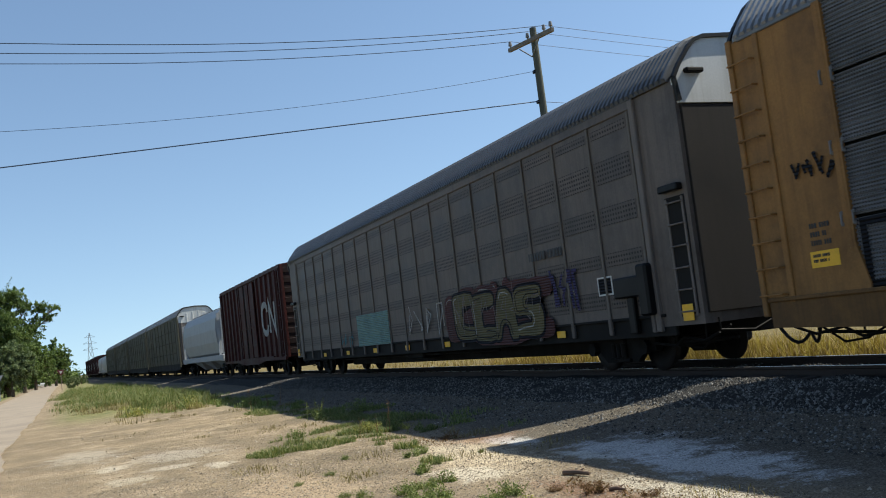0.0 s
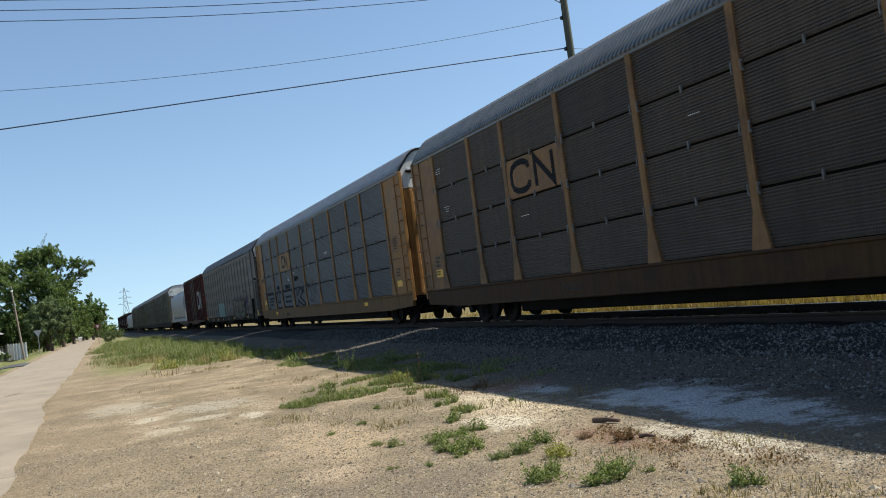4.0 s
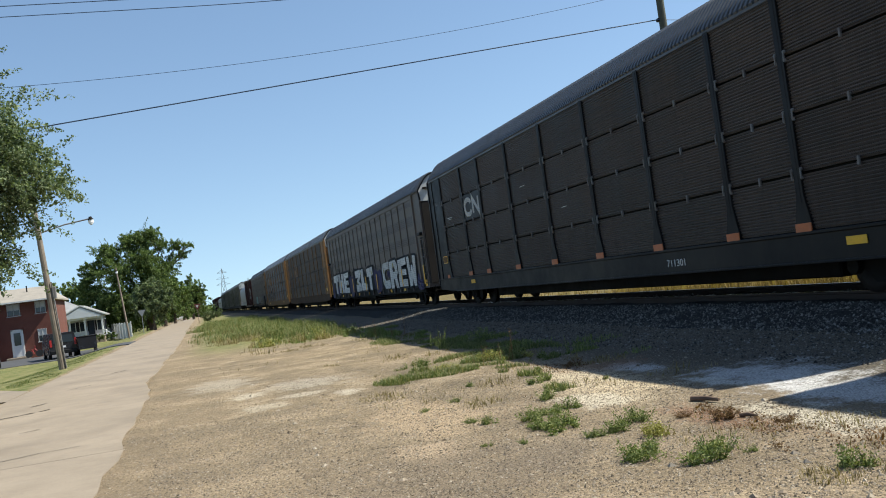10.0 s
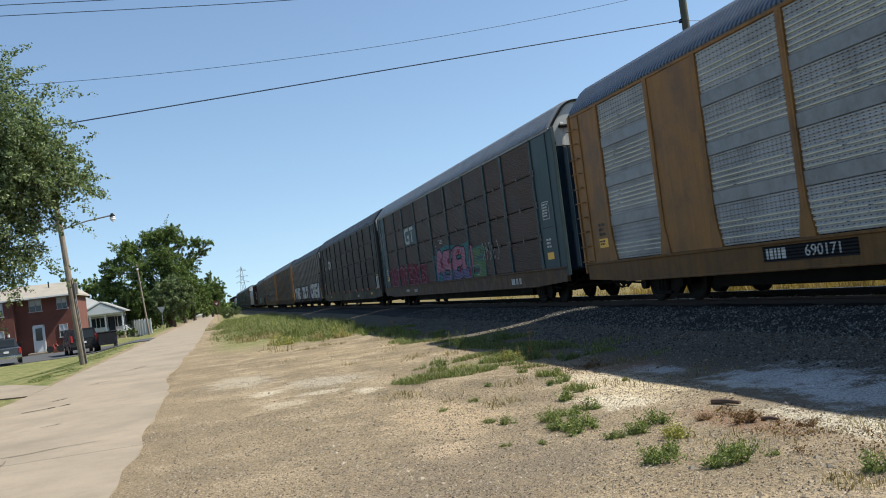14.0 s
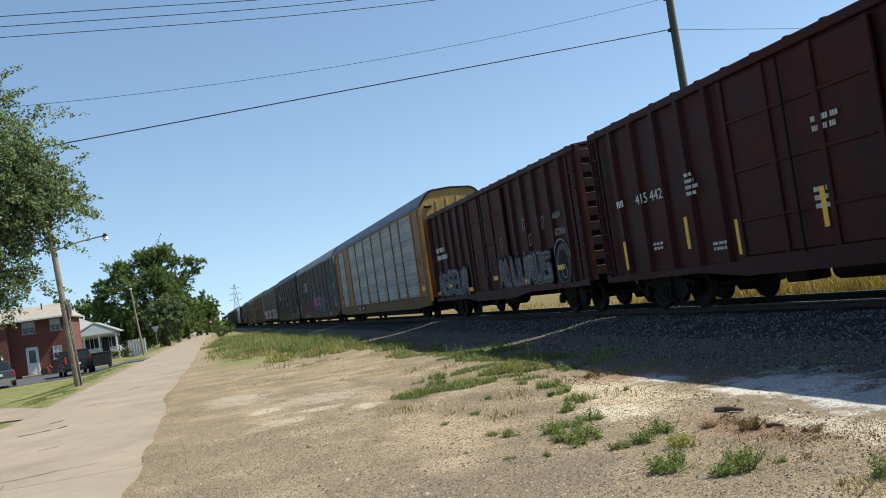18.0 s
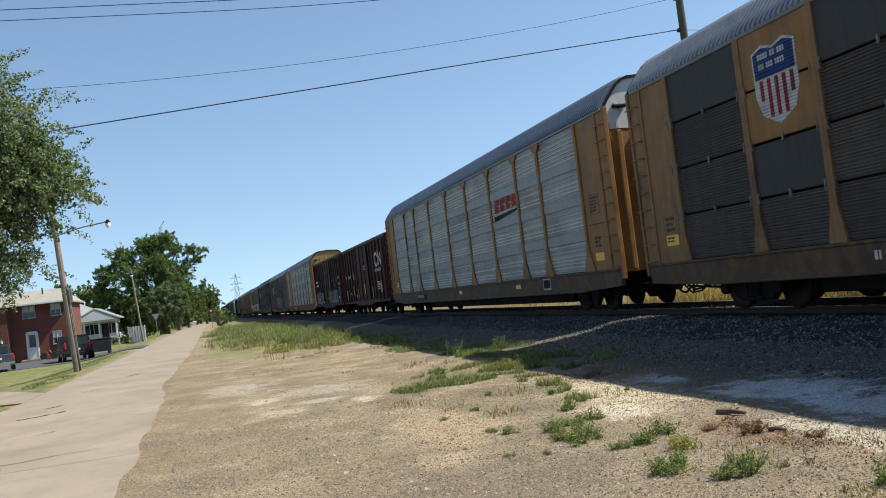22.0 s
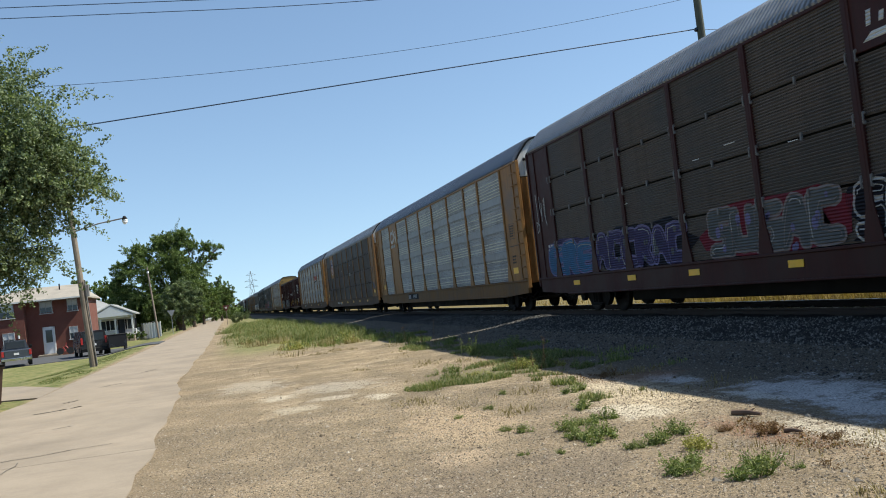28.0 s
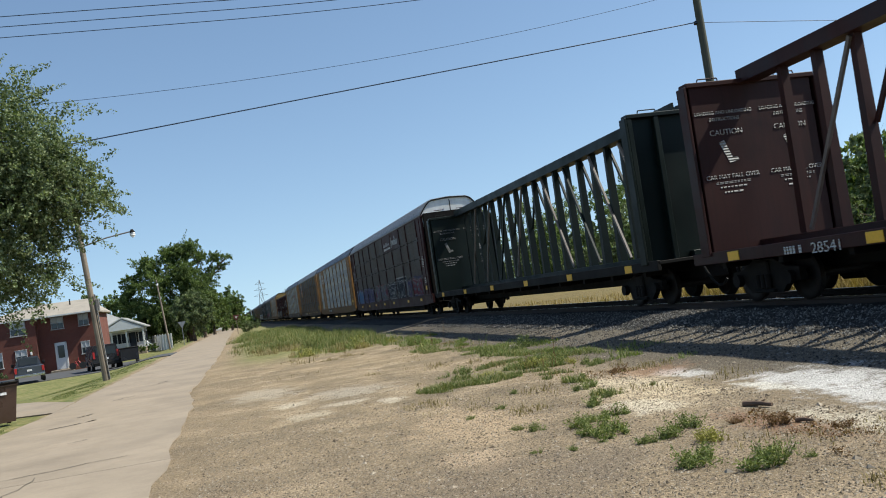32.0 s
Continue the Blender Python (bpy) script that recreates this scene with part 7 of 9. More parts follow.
def white_house():
    ob = thing("white_house", "small white house with a gabled front porch", "house", at=(-0.7, 0, 0))
    gz, y = -0.45, 118.0
    part("wall", Geo().box(-14.4, -9.5, y + 2.2, y + 3.5, gz - 0.3, 2.66).box(-21.6, -10.4, y + 3.2, y + 12, gz - 0.3, 2.7), M["siding"], ob, "white sided walls")
    part("roof", Geo().prism([(-14.75, 2.66), (-9.15, 2.66), (-9.15, 2.78), (-11.9, 4.12), (-14.75, 2.78)], y - 0.35, y + 7), M["shingle_grey"], ob, "pale grey shingle gable roof")
    part("gable", Geo().prism([(-14.35, 2.62), (-9.55, 2.62), (-11.9, 3.86)], y - 0.42, y - 0.36), M["siding"], ob, "white gable end")
    part("bargeboard", Geo().beam((-14.8, y - 0.4, 2.72), (-11.9, y - 0.4, 4.08), 0.12, 0.13).beam((-9.1, y - 0.4, 2.72), (-11.9, y - 0.4, 4.08), 0.12, 0.13), M["trim"], ob)
    part("porch_beam", Geo().box(-14.4, -9.5, y - 0.1, y + 0.1, 2.4, 2.64, 0.01), M["trim"], ob)
    part("main_roof", hip_roof(-21.6, -10.4, y + 2.2, y + 12, 2.75, 2.5, 0.4), M["shingle_grey"], ob, "pale grey shingle main roof")
    part("porch_floor", Geo().box(-14.4, -9.5, y, y + 2.2, gz - 0.2, 0.25, 0.02), M["concrete"], ob)
    for x in (-14.2, -13.3, -11.6, -9.65):
        part("porch_post", Geo().box(x - 0.1, x + 0.1, y - 0.09, y + 0.09, 0.25, 2.45, 0.015), M["trim"], ob, "white porch post")
    rail = Geo()
    for k in range(24):
        x = -14.2 + k * 2.6 / 23
        rail.box(x - 0.02, x + 0.02, y - 0.02, y + 0.02, 0.3, 0.95)
    rail.box(-14.2, -11.6, y - 0.03, y + 0.03, 0.95, 1.02)
    tagged(part("porch_railing", rail, M["trim"], ob), kind="stuff")
    for x in (-13.7, -12.4, -10.4):
        w = part("window", Geo().box(x, x + 0.75, y + 2.14, y + 2.22, 0.95, 2.15), M["pane"], ob, "dark window pane")
        part("window_frame", Geo().box(x - 0.08, x, y + 2.12, y + 2.2, 0.9, 2.2).box(x + 0.75, x + 0.83, y + 2.12, y + 2.2, 0.9, 2.2).box(x - 0.08, x + 0.83, y + 2.12, y + 2.2, 2.15, 2.24), M["trim"], w)
        for s in (-0.28, 0.84):
            part("shutter", Geo().box(x + s, x + s + 0.2, y + 2.1, y + 2.19, 0.92, 2.18), M["car_black"], w, "black shutter")
    part("front_door", Geo().box(-11.5, -10.75, y + 2.13, y + 2.22, 0.25, 2.2), M["pane"], ob)
    part("stair_rail", Geo().beam((-9.7, y - 0.1, 1.1), (-8.4, y - 1.8, 0.2), 0.05, 0.06), M["trim"], ob)


M["car_black"] = surface("black car paint", (0.02, 0.02, 0.025, 1), 0.25, 0.2, 0.1, None, 5, 1.0, 0.0)
white_house()

fence = thing("board_fence", "white board fence beside the lawn", "fence")
fa, fb = Vector((-10.9, 131.0, -0.4)), Vector((-6.6, 108.5, -0.4))
fyaw = math.degrees(math.atan2((fb - fa).y, (fb - fa).x))
for k in range(9):
    c = fa.lerp(fb, (k + 0.5) / 9)
    part("panel", shared("panel", lambda: Geo().box(-1.06, 1.06, -0.02, 0.02, -0.1, 1.72, 0.006).mesh("panel", M["trim"])), None, fence, "", (c.x, c.y, c.z)).rotation_euler.z = radians(fyaw)
for k in range(10):
    c = fa.lerp(fb, k / 9)
    part("post", shared("fence_post", lambda: Geo().box(-0.06, 0.06, -0.06, 0.06, -0.2, 1.84, 0.012).mesh("post", M["trim"])), None, fence, "", (c.x, c.y, c.z))

tree("hedge", "low clipped dark green hedge", (-9.6, 104, -0.1), 0.9, [(-1.4 + 0.35 * k, 0, 0.4, 0.4, 1) for k in range(9)], 5000, 0.07, 200, M["leaf_oak"], 0.8, 0.05)
tree("shrub", "small round green shrub by the wall", (-19.6, 85.5, -0.5), 0.9, [(0, 0, 0.5, 0.5, 1), (0.5, 0, 0.4, 0.4, 1)], 900, 0.07, 201, M["leaf_tree"], 0.8, 0.05)

# driveways and the parking strip before the brick house
def draped(corners, n=18, lift=0.035):
    """A quad laid over the ground as a fine sheet, its edges turned down into the soil."""
    a, b, c, d = (Vector(p) for p in corners)
    v, k = [], n + 1
    for j in range(k):
        for i in range(k):
            p = a.lerp(b, i / n).lerp(d.lerp(c, i / n), j / n)
            v.append((p.x, p.y, ground_height(p.x, p.y) + lift))
    g = Geo().add(v, [(j * k + i, j * k + i + 1, (j + 1) * k + i + 1, (j + 1) * k + i) for j in range(n) for i in range(n)])
    rim = [i for i in range(k)] + [j * k + n for j in range(1, k)] + [n * k + i for i in range(n - 1, -1, -1)] + [j * k for j in range(n - 1, 0, -1)]
    m = len(rim)
    skirt = [v[i] for i in rim] + [(v[i][0], v[i][1], v[i][2] - 0.3) for i in rim]
    return g.add(skirt, [(i, m + i, m + (i + 1) % m, (i + 1) % m) for i in range(m)])


solid("driveway", draped([(-26, 66), (-9.0, 70), (-8.0, 87.2), (-26, 87.2)]), M["asphalt"], "dark asphalt driveway before the brick house", "driveway", kind="structure")
solid("driveway", draped([(-12, 29.0), (-4.66, 25.2), (-4.64, 28.4), (-12, 44.0)], 30, 0.035), M["concrete"], "pale concrete driveway apron", "driveway", kind="structure")


solid("driveway", draped([(-9.2, 70.5), (-4.25, 66.0), (-4.2, 72.5), (-8.6, 78.0)], 14, 0.045), M["asphalt"], "dark asphalt driveway mouth beside the lawn", "driveway", kind="structure")

# ---------------------------------------------------------------- parked vehicles and bins
M["car_grey"] = surface("dark grey car paint", (0.07, 0.08, 0.1, 1), 0.3, 0.4, 0.1, None, 5, 1.0, 0.0)
M["rubber"] = surface("black tyre rubber", (0.02, 0.02, 0.02, 1), 0.9, 0, 0.2, None, 20, 2.0, 0.0)
M["tail"] = surface("red tail lamp", (0.35, 0.02, 0.02, 1), 0.3, 0, 0.1, None, 5, 1.0, 0.0)
M["plate"] = surface("pale plate", (0.6, 0.6, 0.62, 1), 0.5, 0, 0.05, None, 5, 1.0, 0.0)
M["chrome"] = surface("chrome trim", (0.6, 0.6, 0.6, 1), 0.2, 1.0, 0.05, None, 5, 1.0, 0.0)


def road_wheel(car, x, y, r=0.36):
    t = part("tyre", shared(("tyre", r), lambda: Geo().tube((-0.11, 0, 0), (0.11, 0, 0), r, 20).mesh("tyre", M["rubber"])), None, car, "black tyre", (x, y, r))
    part("rim", shared(("rim", r), lambda: Geo().tube((-0.12, 0, 0), (0.12, 0, 0), r * 0.58, 14).mesh("rim", M["chrome"])), None, t)


def pickup():
    car = thing("pickup_truck", "dark grey pickup truck parked facing the brick house", "pickup truck", at=(-13.7, 68.6, -0.47), rz=12)
    part("body", Geo().box(-0.95, 0.95, 0, 2.3, 0.5, 1.12, 0.06).box(-0.95, 0.95, 2.2, 5.2, 0.5, 1.12, 0.08).box(-0.9, 0.9, 3.9, 5.3, 0.75, 1.2, 0.08), M["car_grey"], car, "dark grey body")
    cab = [(-0.84, 1.1), (-0.66, 1.75), (0.66, 1.75), (0.84, 1.1)]
    part("cab", Geo().prism(cab, 2.0, 3.8), M["car_grey"], car)
    part("rear_window", Geo().box(-0.6, 0.6, 1.975, 1.99, 1.22, 1.66), M["pane"], car, "dark rear window")
    for s in (-1, 1):
        part("side_window", Geo().add([(s * 0.83, 2.2, 1.2), (s * 0.83, 3.6, 1.2), (s * 0.7, 3.4, 1.66), (s * 0.7, 2.3, 1.66)], [(0, 1, 2, 3)]), M["pane"], car)
        part("tail_lamp", Geo().box(s * 0.86 - 0.08, s * 0.86 + 0.08, -0.02, 0.06, 0.72, 1.08, 0.01), M["tail"], car, "red tail lamp")
        part("mirror", Geo().box(s * 1.02 - 0.09, s * 1.02 + 0.09, 3.3, 3.42, 1.15, 1.38, 0.03), M["black"], car)
    part("tailgate", Geo().box(-0.74, 0.74, -0.04, 0.02, 0.62, 1.1, 0.02), M["car_grey"], car)
    part("bumper", Geo().box(-0.95, 0.95, -0.16, 0.0, 0.42, 0.6, 0.03), M["chrome"], car, "chrome rear bumper")
    part("number_plate", Geo().box(-0.16, 0.16, -0.06, -0.04, 0.78, 0.92), M["plate"], car, "blank pale plate")
    for x in (-0.86, 0.86):
        for y in (1.05, 4.3):
            road_wheel(car, x, y)


def van():
    car = thing("minivan", "black minivan parked beside the lawn", "van", at=(-9.2, 72.6, -0.5), rz=14)
    prof = [(-0.95, 0.35), (-0.97, 1.0), (-0.78, 1.86), (0.78, 1.86), (0.97, 1.0), (0.95, 0.35)]
    part("body", Geo().prism(prof, 0, 4.7), M["car_black"], car, "black body")
    part("rear_window", Geo().box(-0.68, 0.68, -0.02, -0.004, 1.15, 1.7), M["pane"], car)
    for s in (-1, 1):
        part("tail_lamp", Geo().box(s * 0.84 - 0.07, s * 0.84 + 0.07, -0.03, 0.02, 0.9, 1.4, 0.01), M["tail"], car)
    part("bumper", Geo().box(-0.93, 0.93, -0.14, 0.02, 0.35, 0.62, 0.04), M["black"], car)
    part("number_plate", Geo().box(-0.16, 0.16, -0.03, -0.005, 0.78, 0.92), M["plate"], car, "blank pale plate")
    for x in (-0.88, 0.88):
        for y in (0.9, 3.8):
            road_wheel(car, x, y, 0.34)


def trailer():
    ob = thing("utility_trailer", "dark boxy utility trailer parked beside the van", "trailer", at=(-7.55, 72.6, -0.5), rz=10)
    part("box", Geo().box(-0.65, 0.65, 0, 2.6, 0.45, 1.35, 0.03), M["car_black"], ob)
    part("lid", Geo().box(-0.68, 0.68, -0.03, 2.63, 1.35, 1.41, 0.02), M["grey_dark"], ob)
    for x in (-0.6, 0.6):
        road_wheel(ob, x, 1.3, 0.3)
    part("tow_bar", Geo().beam((0, 2.6, 0.5), (0, 3.6, 0.45), 0.08, 0.08), M["black"], ob)


pickup()
van()
trailer()


def bin_thing(x, y, paint, label, rz):
    ob = thing("wheeled_bin", label, "bin", "bins at the kerb", at=(x, y, 0.0), rz=rz)
    v = [(sx * a, sy * b, z) for z, a, b in ((0.06, 0.22, 0.24), (0.92, 0.3, 0.34)) for sx, sy in ((-1, -1), (1, -1), (1, 1), (-1, 1))]
    part("body", Geo().add(v, [(3, 2, 1, 0), (4, 5, 6, 7), (0, 1, 5, 4), (1, 2, 6, 5), (2, 3, 7, 6), (3, 0, 4, 7)]), paint, ob, "tapered plastic body")
    part("rim", Geo().box(-0.33, 0.33, -0.37, 0.37, 0.88, 0.94, 0.02), paint, ob)
    part("lid", Geo().box(-0.34, 0.34, -0.4, 0.38, 0.94, 1.0, 0.025), M["black"], ob, "black hinged lid")
    part("handle", Geo().tube((-0.25, 0.42, 0.93), (0.25, 0.42, 0.93), 0.02, 8), M["black"], ob)
    for s in (-1, 1):
        part("bin_wheel", Geo().tube((s * 0.2, 0.25, 0.1), (s * 0.27, 0.25, 0.1), 0.1, 12), M["rubber"], ob)
    part("label_plate", Geo().box(-0.1, 0.04, -0.345, -0.33, 0.7, 0.76), M["plate"], ob)


M["bin_brown"] = surface("brown bin plastic", (0.05, 0.028, 0.021, 1), 0.35, 0, 0.15, None, 20, 2.0, 0.02)
bin_thing(-5.5, 23.7, M["bin_brown"], "dark brown wheeled rubbish bin with a black lid", 33)

bike = thing("red_bicycle", "small red bicycle leaning by the house wall", "bicycle", at=(-13.4, 86.8, -0.47))
M["bike_red"] = surface("red enamel", (0.4, 0.03, 0.03, 1), 0.4, 0, 0.1, None, 5, 1.0, 0.0)
part("frame", Geo().tube((-0.4, 0, 0.3), (0.1, 0, 0.75), 0.03, 6).tube((0.1, 0, 0.75), (0.45, 0, 0.3), 0.03, 6).tube((-0.4, 0, 0.3), (0.05, 0, 0.3), 0.03, 6).tube((-0.15, 0, 0.7), (0.05, 0, 0.3), 0.03, 6).tube((0.1, 0, 0.75), (0.15, 0, 1.0), 0.025, 6), M["bike_red"], bike)
for x in (-0.4, 0.45):
    part("bicycle_wheel", Geo().tube((x, -0.03, 0.3), (x, 0.03, 0.3), 0.3, 16), M["rubber"], bike)

far_car = thing("parked_car", "white car parked far along the road", "car", at=(-2.6, 205, 0.0))
part("body", Geo().box(-0.85, 0.85, 0, 4.3, 0.3, 0.85, 0.08), M["trim"], far_car, "white body")
part("cabin", Geo().prism([(-0.75, 0.85), (-0.6, 1.42), (0.6, 1.42), (0.75, 0.85)], 1.2, 3.4), M["pane"], far_car)
for x in (-0.78, 0.78):
    for y in (0.8, 3.5):
        road_wheel(far_car, x, y, 0.32)


# ---------------------------------------------------------------- paint on the cars: emblems, numbers, murals
def paint(name, colour):
    """Spray paint that lies over level corrugations."""
    m = surface(name, colour, 0.65, 0, 0.32, None, 30, 1.5, 0.0, spec=0.2)
    nt = m.node_tree
    tc = nt.nodes.new("ShaderNodeTexCoord")
    wave = node(nt, "TexWave", Scale=5.65, Distortion=0.0)
    wave.wave_type, wave.bands_direction = "BANDS", "Z"
    nt.links.new(tc.outputs["Object"], wave.inputs["Vector"])
    bp = node(nt, "Bump", Strength=0.9, Distance=0.03)
    nt.links.new(wave.outputs["Fac"], bp.inputs["Height"])
    nt.links.new(bp.outputs[0], nt.nodes["Principled BSDF"].inputs["Normal"])
    return m


for key, c in {"p_white": (0.62, 0.62, 0.6, 1), "p_offwhite": (0.42, 0.41, 0.39, 1), "p_black": (0.012, 0.012, 0.014, 1), "p_dim": (0.12, 0.125, 0.125, 1), "p_rose": (0.24, 0.2, 0.19, 1), "p_ochre": (0.17, 0.145, 0.075, 1), "p_wine": (0.11, 0.05, 0.048, 1), "p_soot": (0.03, 0.02, 0.02, 1), "p_crimson": (0.17, 0.018, 0.03, 1), "p_night": (0.008, 0.007, 0.012, 1), "p_purple": (0.06, 0.048, 0.12, 1), "p_blue": (0.06, 0.17, 0.32, 1), "p_pink": (0.5, 0.2, 0.28, 1), "p_red": (0.3, 0.03, 0.045, 1),
               "p_yellow": (0.42, 0.33, 0.1, 1), "p_teal": (0.06, 0.22, 0.24, 1), "p_green": (0.16, 0.25, 0.12, 1), "p_mint": (0.2, 0.32, 0.29, 1), "p_grey": (0.2, 0.2, 0.2, 1), "p_lilac": (0.2, 0.18, 0.33, 1), "p_silver": (0.36, 0.36, 0.38, 1), "p_orange": (0.36, 0.13, 0.05, 1)}.items():
    M[key] = paint(key[2:] + " spray paint", c)

M["p_white_holes"] = perforated("white spray paint over small holes", (0.66, 0.66, 0.64, 1), (0.48, 0.47, 0.45, 1), 0.085, 0.14, vary=0.1)
GLYPHS = [
    [(0, 0), (0.25, 0), (0.35, 0.3), (0.6, 0.3), (0.7, 0), (1, 0), (0.78, 1), (0.25, 1)],
    [(0, 0), (1, 0.05), (1, 0.27), (0.4, 0.25), (0.4, 0.4), (0.9, 0.42), (0.9, 0.62), (0.4, 0.6), (0.4, 0.75), (1, 0.77), (0.95, 1), (0, 1)],
    [(0, 0), (0.9, 0), (1, 0.15), (1, 0.55), (0.9, 0.62), (0.42, 0.62), (0.42, 0.75), (1, 0.75), (1, 1), (0.1, 1), (0, 0.9), (0, 0.5), (0.1, 0.42), (0.6, 0.42), (0.6, 0.25), (0, 0.25)],
    [(0, 0), (0.35, 0), (0.35, 0.32), (0.65, 0), (1, 0), (0.75, 0.4), (1, 0.62), (0.93, 1), (0, 1)],
    [(0.1, 0), (1, 0), (1, 0.28), (0.45, 0.28), (0.4, 0.35), (0.4, 0.68), (0.45, 0.72), (1, 0.72), (1, 1), (0.1, 1), (0, 0.85), (0, 0.15)],
    [(0, 0.2), (0.15, 0), (0.85, 0), (1, 0.2), (1, 1), (0.66, 1), (0.66, 0.3), (0.36, 0.3), (0.36, 1), (0, 1)],
]


def swell(pts, k):
    """Push an outline out by k along its corner normals."""
    out, n = [], len(pts)
    for i in range(n):
        a, b, c = Vector(pts[i - 1]), Vector(pts[i]), Vector(pts[(i + 1) % n])
        d1, d2 = (b - a).normalized(), (c - b).normalized()
        m = Vector((d1.y, -d1.x)) + Vector((d2.y, -d2.x))
        m = m.normalized() if m.length > 1e-4 else Vector((d1.y, -d1.x))
        out.append(tuple(b + m * k))
    return out


def soft(pts, rng, k):
    """Cut the corners of an outline and let it wander a little."""
    out, n = [], len(pts)
    for i in range(n):
        a, b, c = Vector(pts[i - 1]), Vector(pts[i]), Vector(pts[(i + 1) % n])
        out.append(tuple(b.lerp(a, k) + Vector((rng.uniform(-0.015, 0.015), rng.uniform(-0.015, 0.015)))))
        out.append(tuple(b.lerp(c, k) + Vector((rng.uniform(-0.015, 0.015), rng.uniform(-0.015, 0.015)))))
    return out


def stroke_geo(g, pts, w, x):
    for i, (a, b) in enumerate(zip(pts, pts[1:])):
        a, b = Vector(a), Vector(b)
        d = (b - a)
        if d.length < 1e-5:
            continue
        d = d.normalized() * w * 0.45
        s = Vector((-d.y, d.x))
        g.plate([tuple(a - d + s), tuple(a - d - s), tuple(b + d - s), tuple(b + d + s)], x - 0.0002 * (i % 5), 0.002)
    return g


def mural(car, y0, y1, z0, z1, fill, edge, back=None, accent=None, n=5, seed=1, x=FACE - 0.024, rim=0.045, name="mural", label="sprayed block-letter mural", low=None):
    """A sprayed piece: a ragged cloud behind a row of fat glyph shapes with outlines. y0 is its front end, y1 its rear end."""
    rng = random.Random(seed)
    base = Geo()
    w = (y0 - y1) / n
    if back:
        m = 22
        pts = []
        for i in range(m):
            a = 2 * math.pi * i / m
            r = 1.08 + 0.16 * rng.uniform(-1, 1)
            pts.append(((y0 + y1) / 2 - math.copysign(abs(math.cos(a)) ** 0.55, math.cos(a)) * (y0 - y1) / 2 * r, (z0 + z1) / 2 + math.copysign(abs(math.sin(a)) ** 0.55, math.sin(a)) * (z1 - z0) / 2 * r))
        base.plate(pts[::-1], x, 0.002)
        root = part(name, base, back, car, label)
    else:
        root = None
    acc, lows, lines, shine = Geo(), Geo(), Geo(), Geo()
    for k in range(n):
        gl = GLYPHS[rng.randrange(len(GLYPHS))]
        lean, up, hi = rng.uniform(-0.12, 0.12), rng.uniform(0, 0.1), rng.uniform(0.85, 1.0)
        pts = []
        for u, v in gl:
            yy = y0 - (k - 0.07 + 1.12 * (u + lean * (v - 0.5))) * w
            pts.append((yy, z0 + (up + v * (hi - up)) * (z1 - z0)))
        pts = soft(soft(pts, rng, 0.2), rng, 0.25)
        letter = part("mural_letter", Geo().plate(swell(pts, -rim), x - 0.003 - 0.0004 * k, 0.002), edge, root or car, "" if root else label)
        part("letter_fill", Geo().plate(pts, x - 0.0065 - 0.0004 * k, 0.002), fill, letter) if not root else part("letter_fill", Geo().plate(pts, x - 0.0065 - 0.0004 * k, 0.002), fill, root)
        inner = swell(pts, rim * 1.3)
        m = len(inner)
        at = rng.randrange(m)
        stroke_geo(lines, [inner[(at + i) % m] for i in range(int(m * 0.55))], rim * 0.35, x - 0.0125)
        at = m - m // 4 + rng.randrange(m // 6)
        stroke_geo(shine, [inner[(at + i) % m] for i in range(m // 6)], rim * 0.5, x - 0.0135)
        if low:
            lows.plate([(a, min(b, z0 + (z1 - z0) * 0.34)) for a, b in pts], x - 0.0105 - 0.0004 * k, 0.001)
        if accent:
            c = Vector((sum(p[0] for p in pts) / len(pts), sum(p[1] for p in pts) / len(pts)))
            for _ in range(3):
                q = c + Vector((rng.uniform(-0.35, 0.35) * w, rng.uniform(-0.35, 0.35) * (z1 - z0)))
                r = rng.uniform(0.04, 0.1) * (z1 - z0)
                acc.plate([(q.x + r * math.cos(t * 0.9), q.y + r * 1.3 * math.sin(t * 0.9)) for t in range(7)][::-1], x - 0.014, 0.001)
    part("mural_line", lines, edge, root or car)["kind"] = "stuff"
    part("mural_highlight", shine, M["p_offwhite"], root or car)["kind"] = "stuff"
    if accent:
        part("mural_accent", acc, accent, root or car)["kind"] = "stuff"
    if low:
        part("mural_shade", lows, low, root or car)["kind"] = "stuff"
    return root


def scrawl(car, y0, y1, z0, z1, material, seed, n=5, w=0.025, x=FACE - 0.026, label="thin sprayed scrawl"):
    """Loose unreadable handwriting."""
    rng = random.Random(seed)
    g = Geo()
    for k in range(n):
        c = y0 + (y1 - y0) * (k + 0.5) / n
        hw = abs(y1 - y0) / n * 0.42
        pts = [(c + rng.uniform(-hw, hw), z0 + (z1 - z0) * rng.random()) for _ in range(rng.randint(4, 6))]
        stroke_geo(g, pts, w, x)
    o = part("scrawl", g, material, car, label)
    o["kind"] = "stuff"
    return o


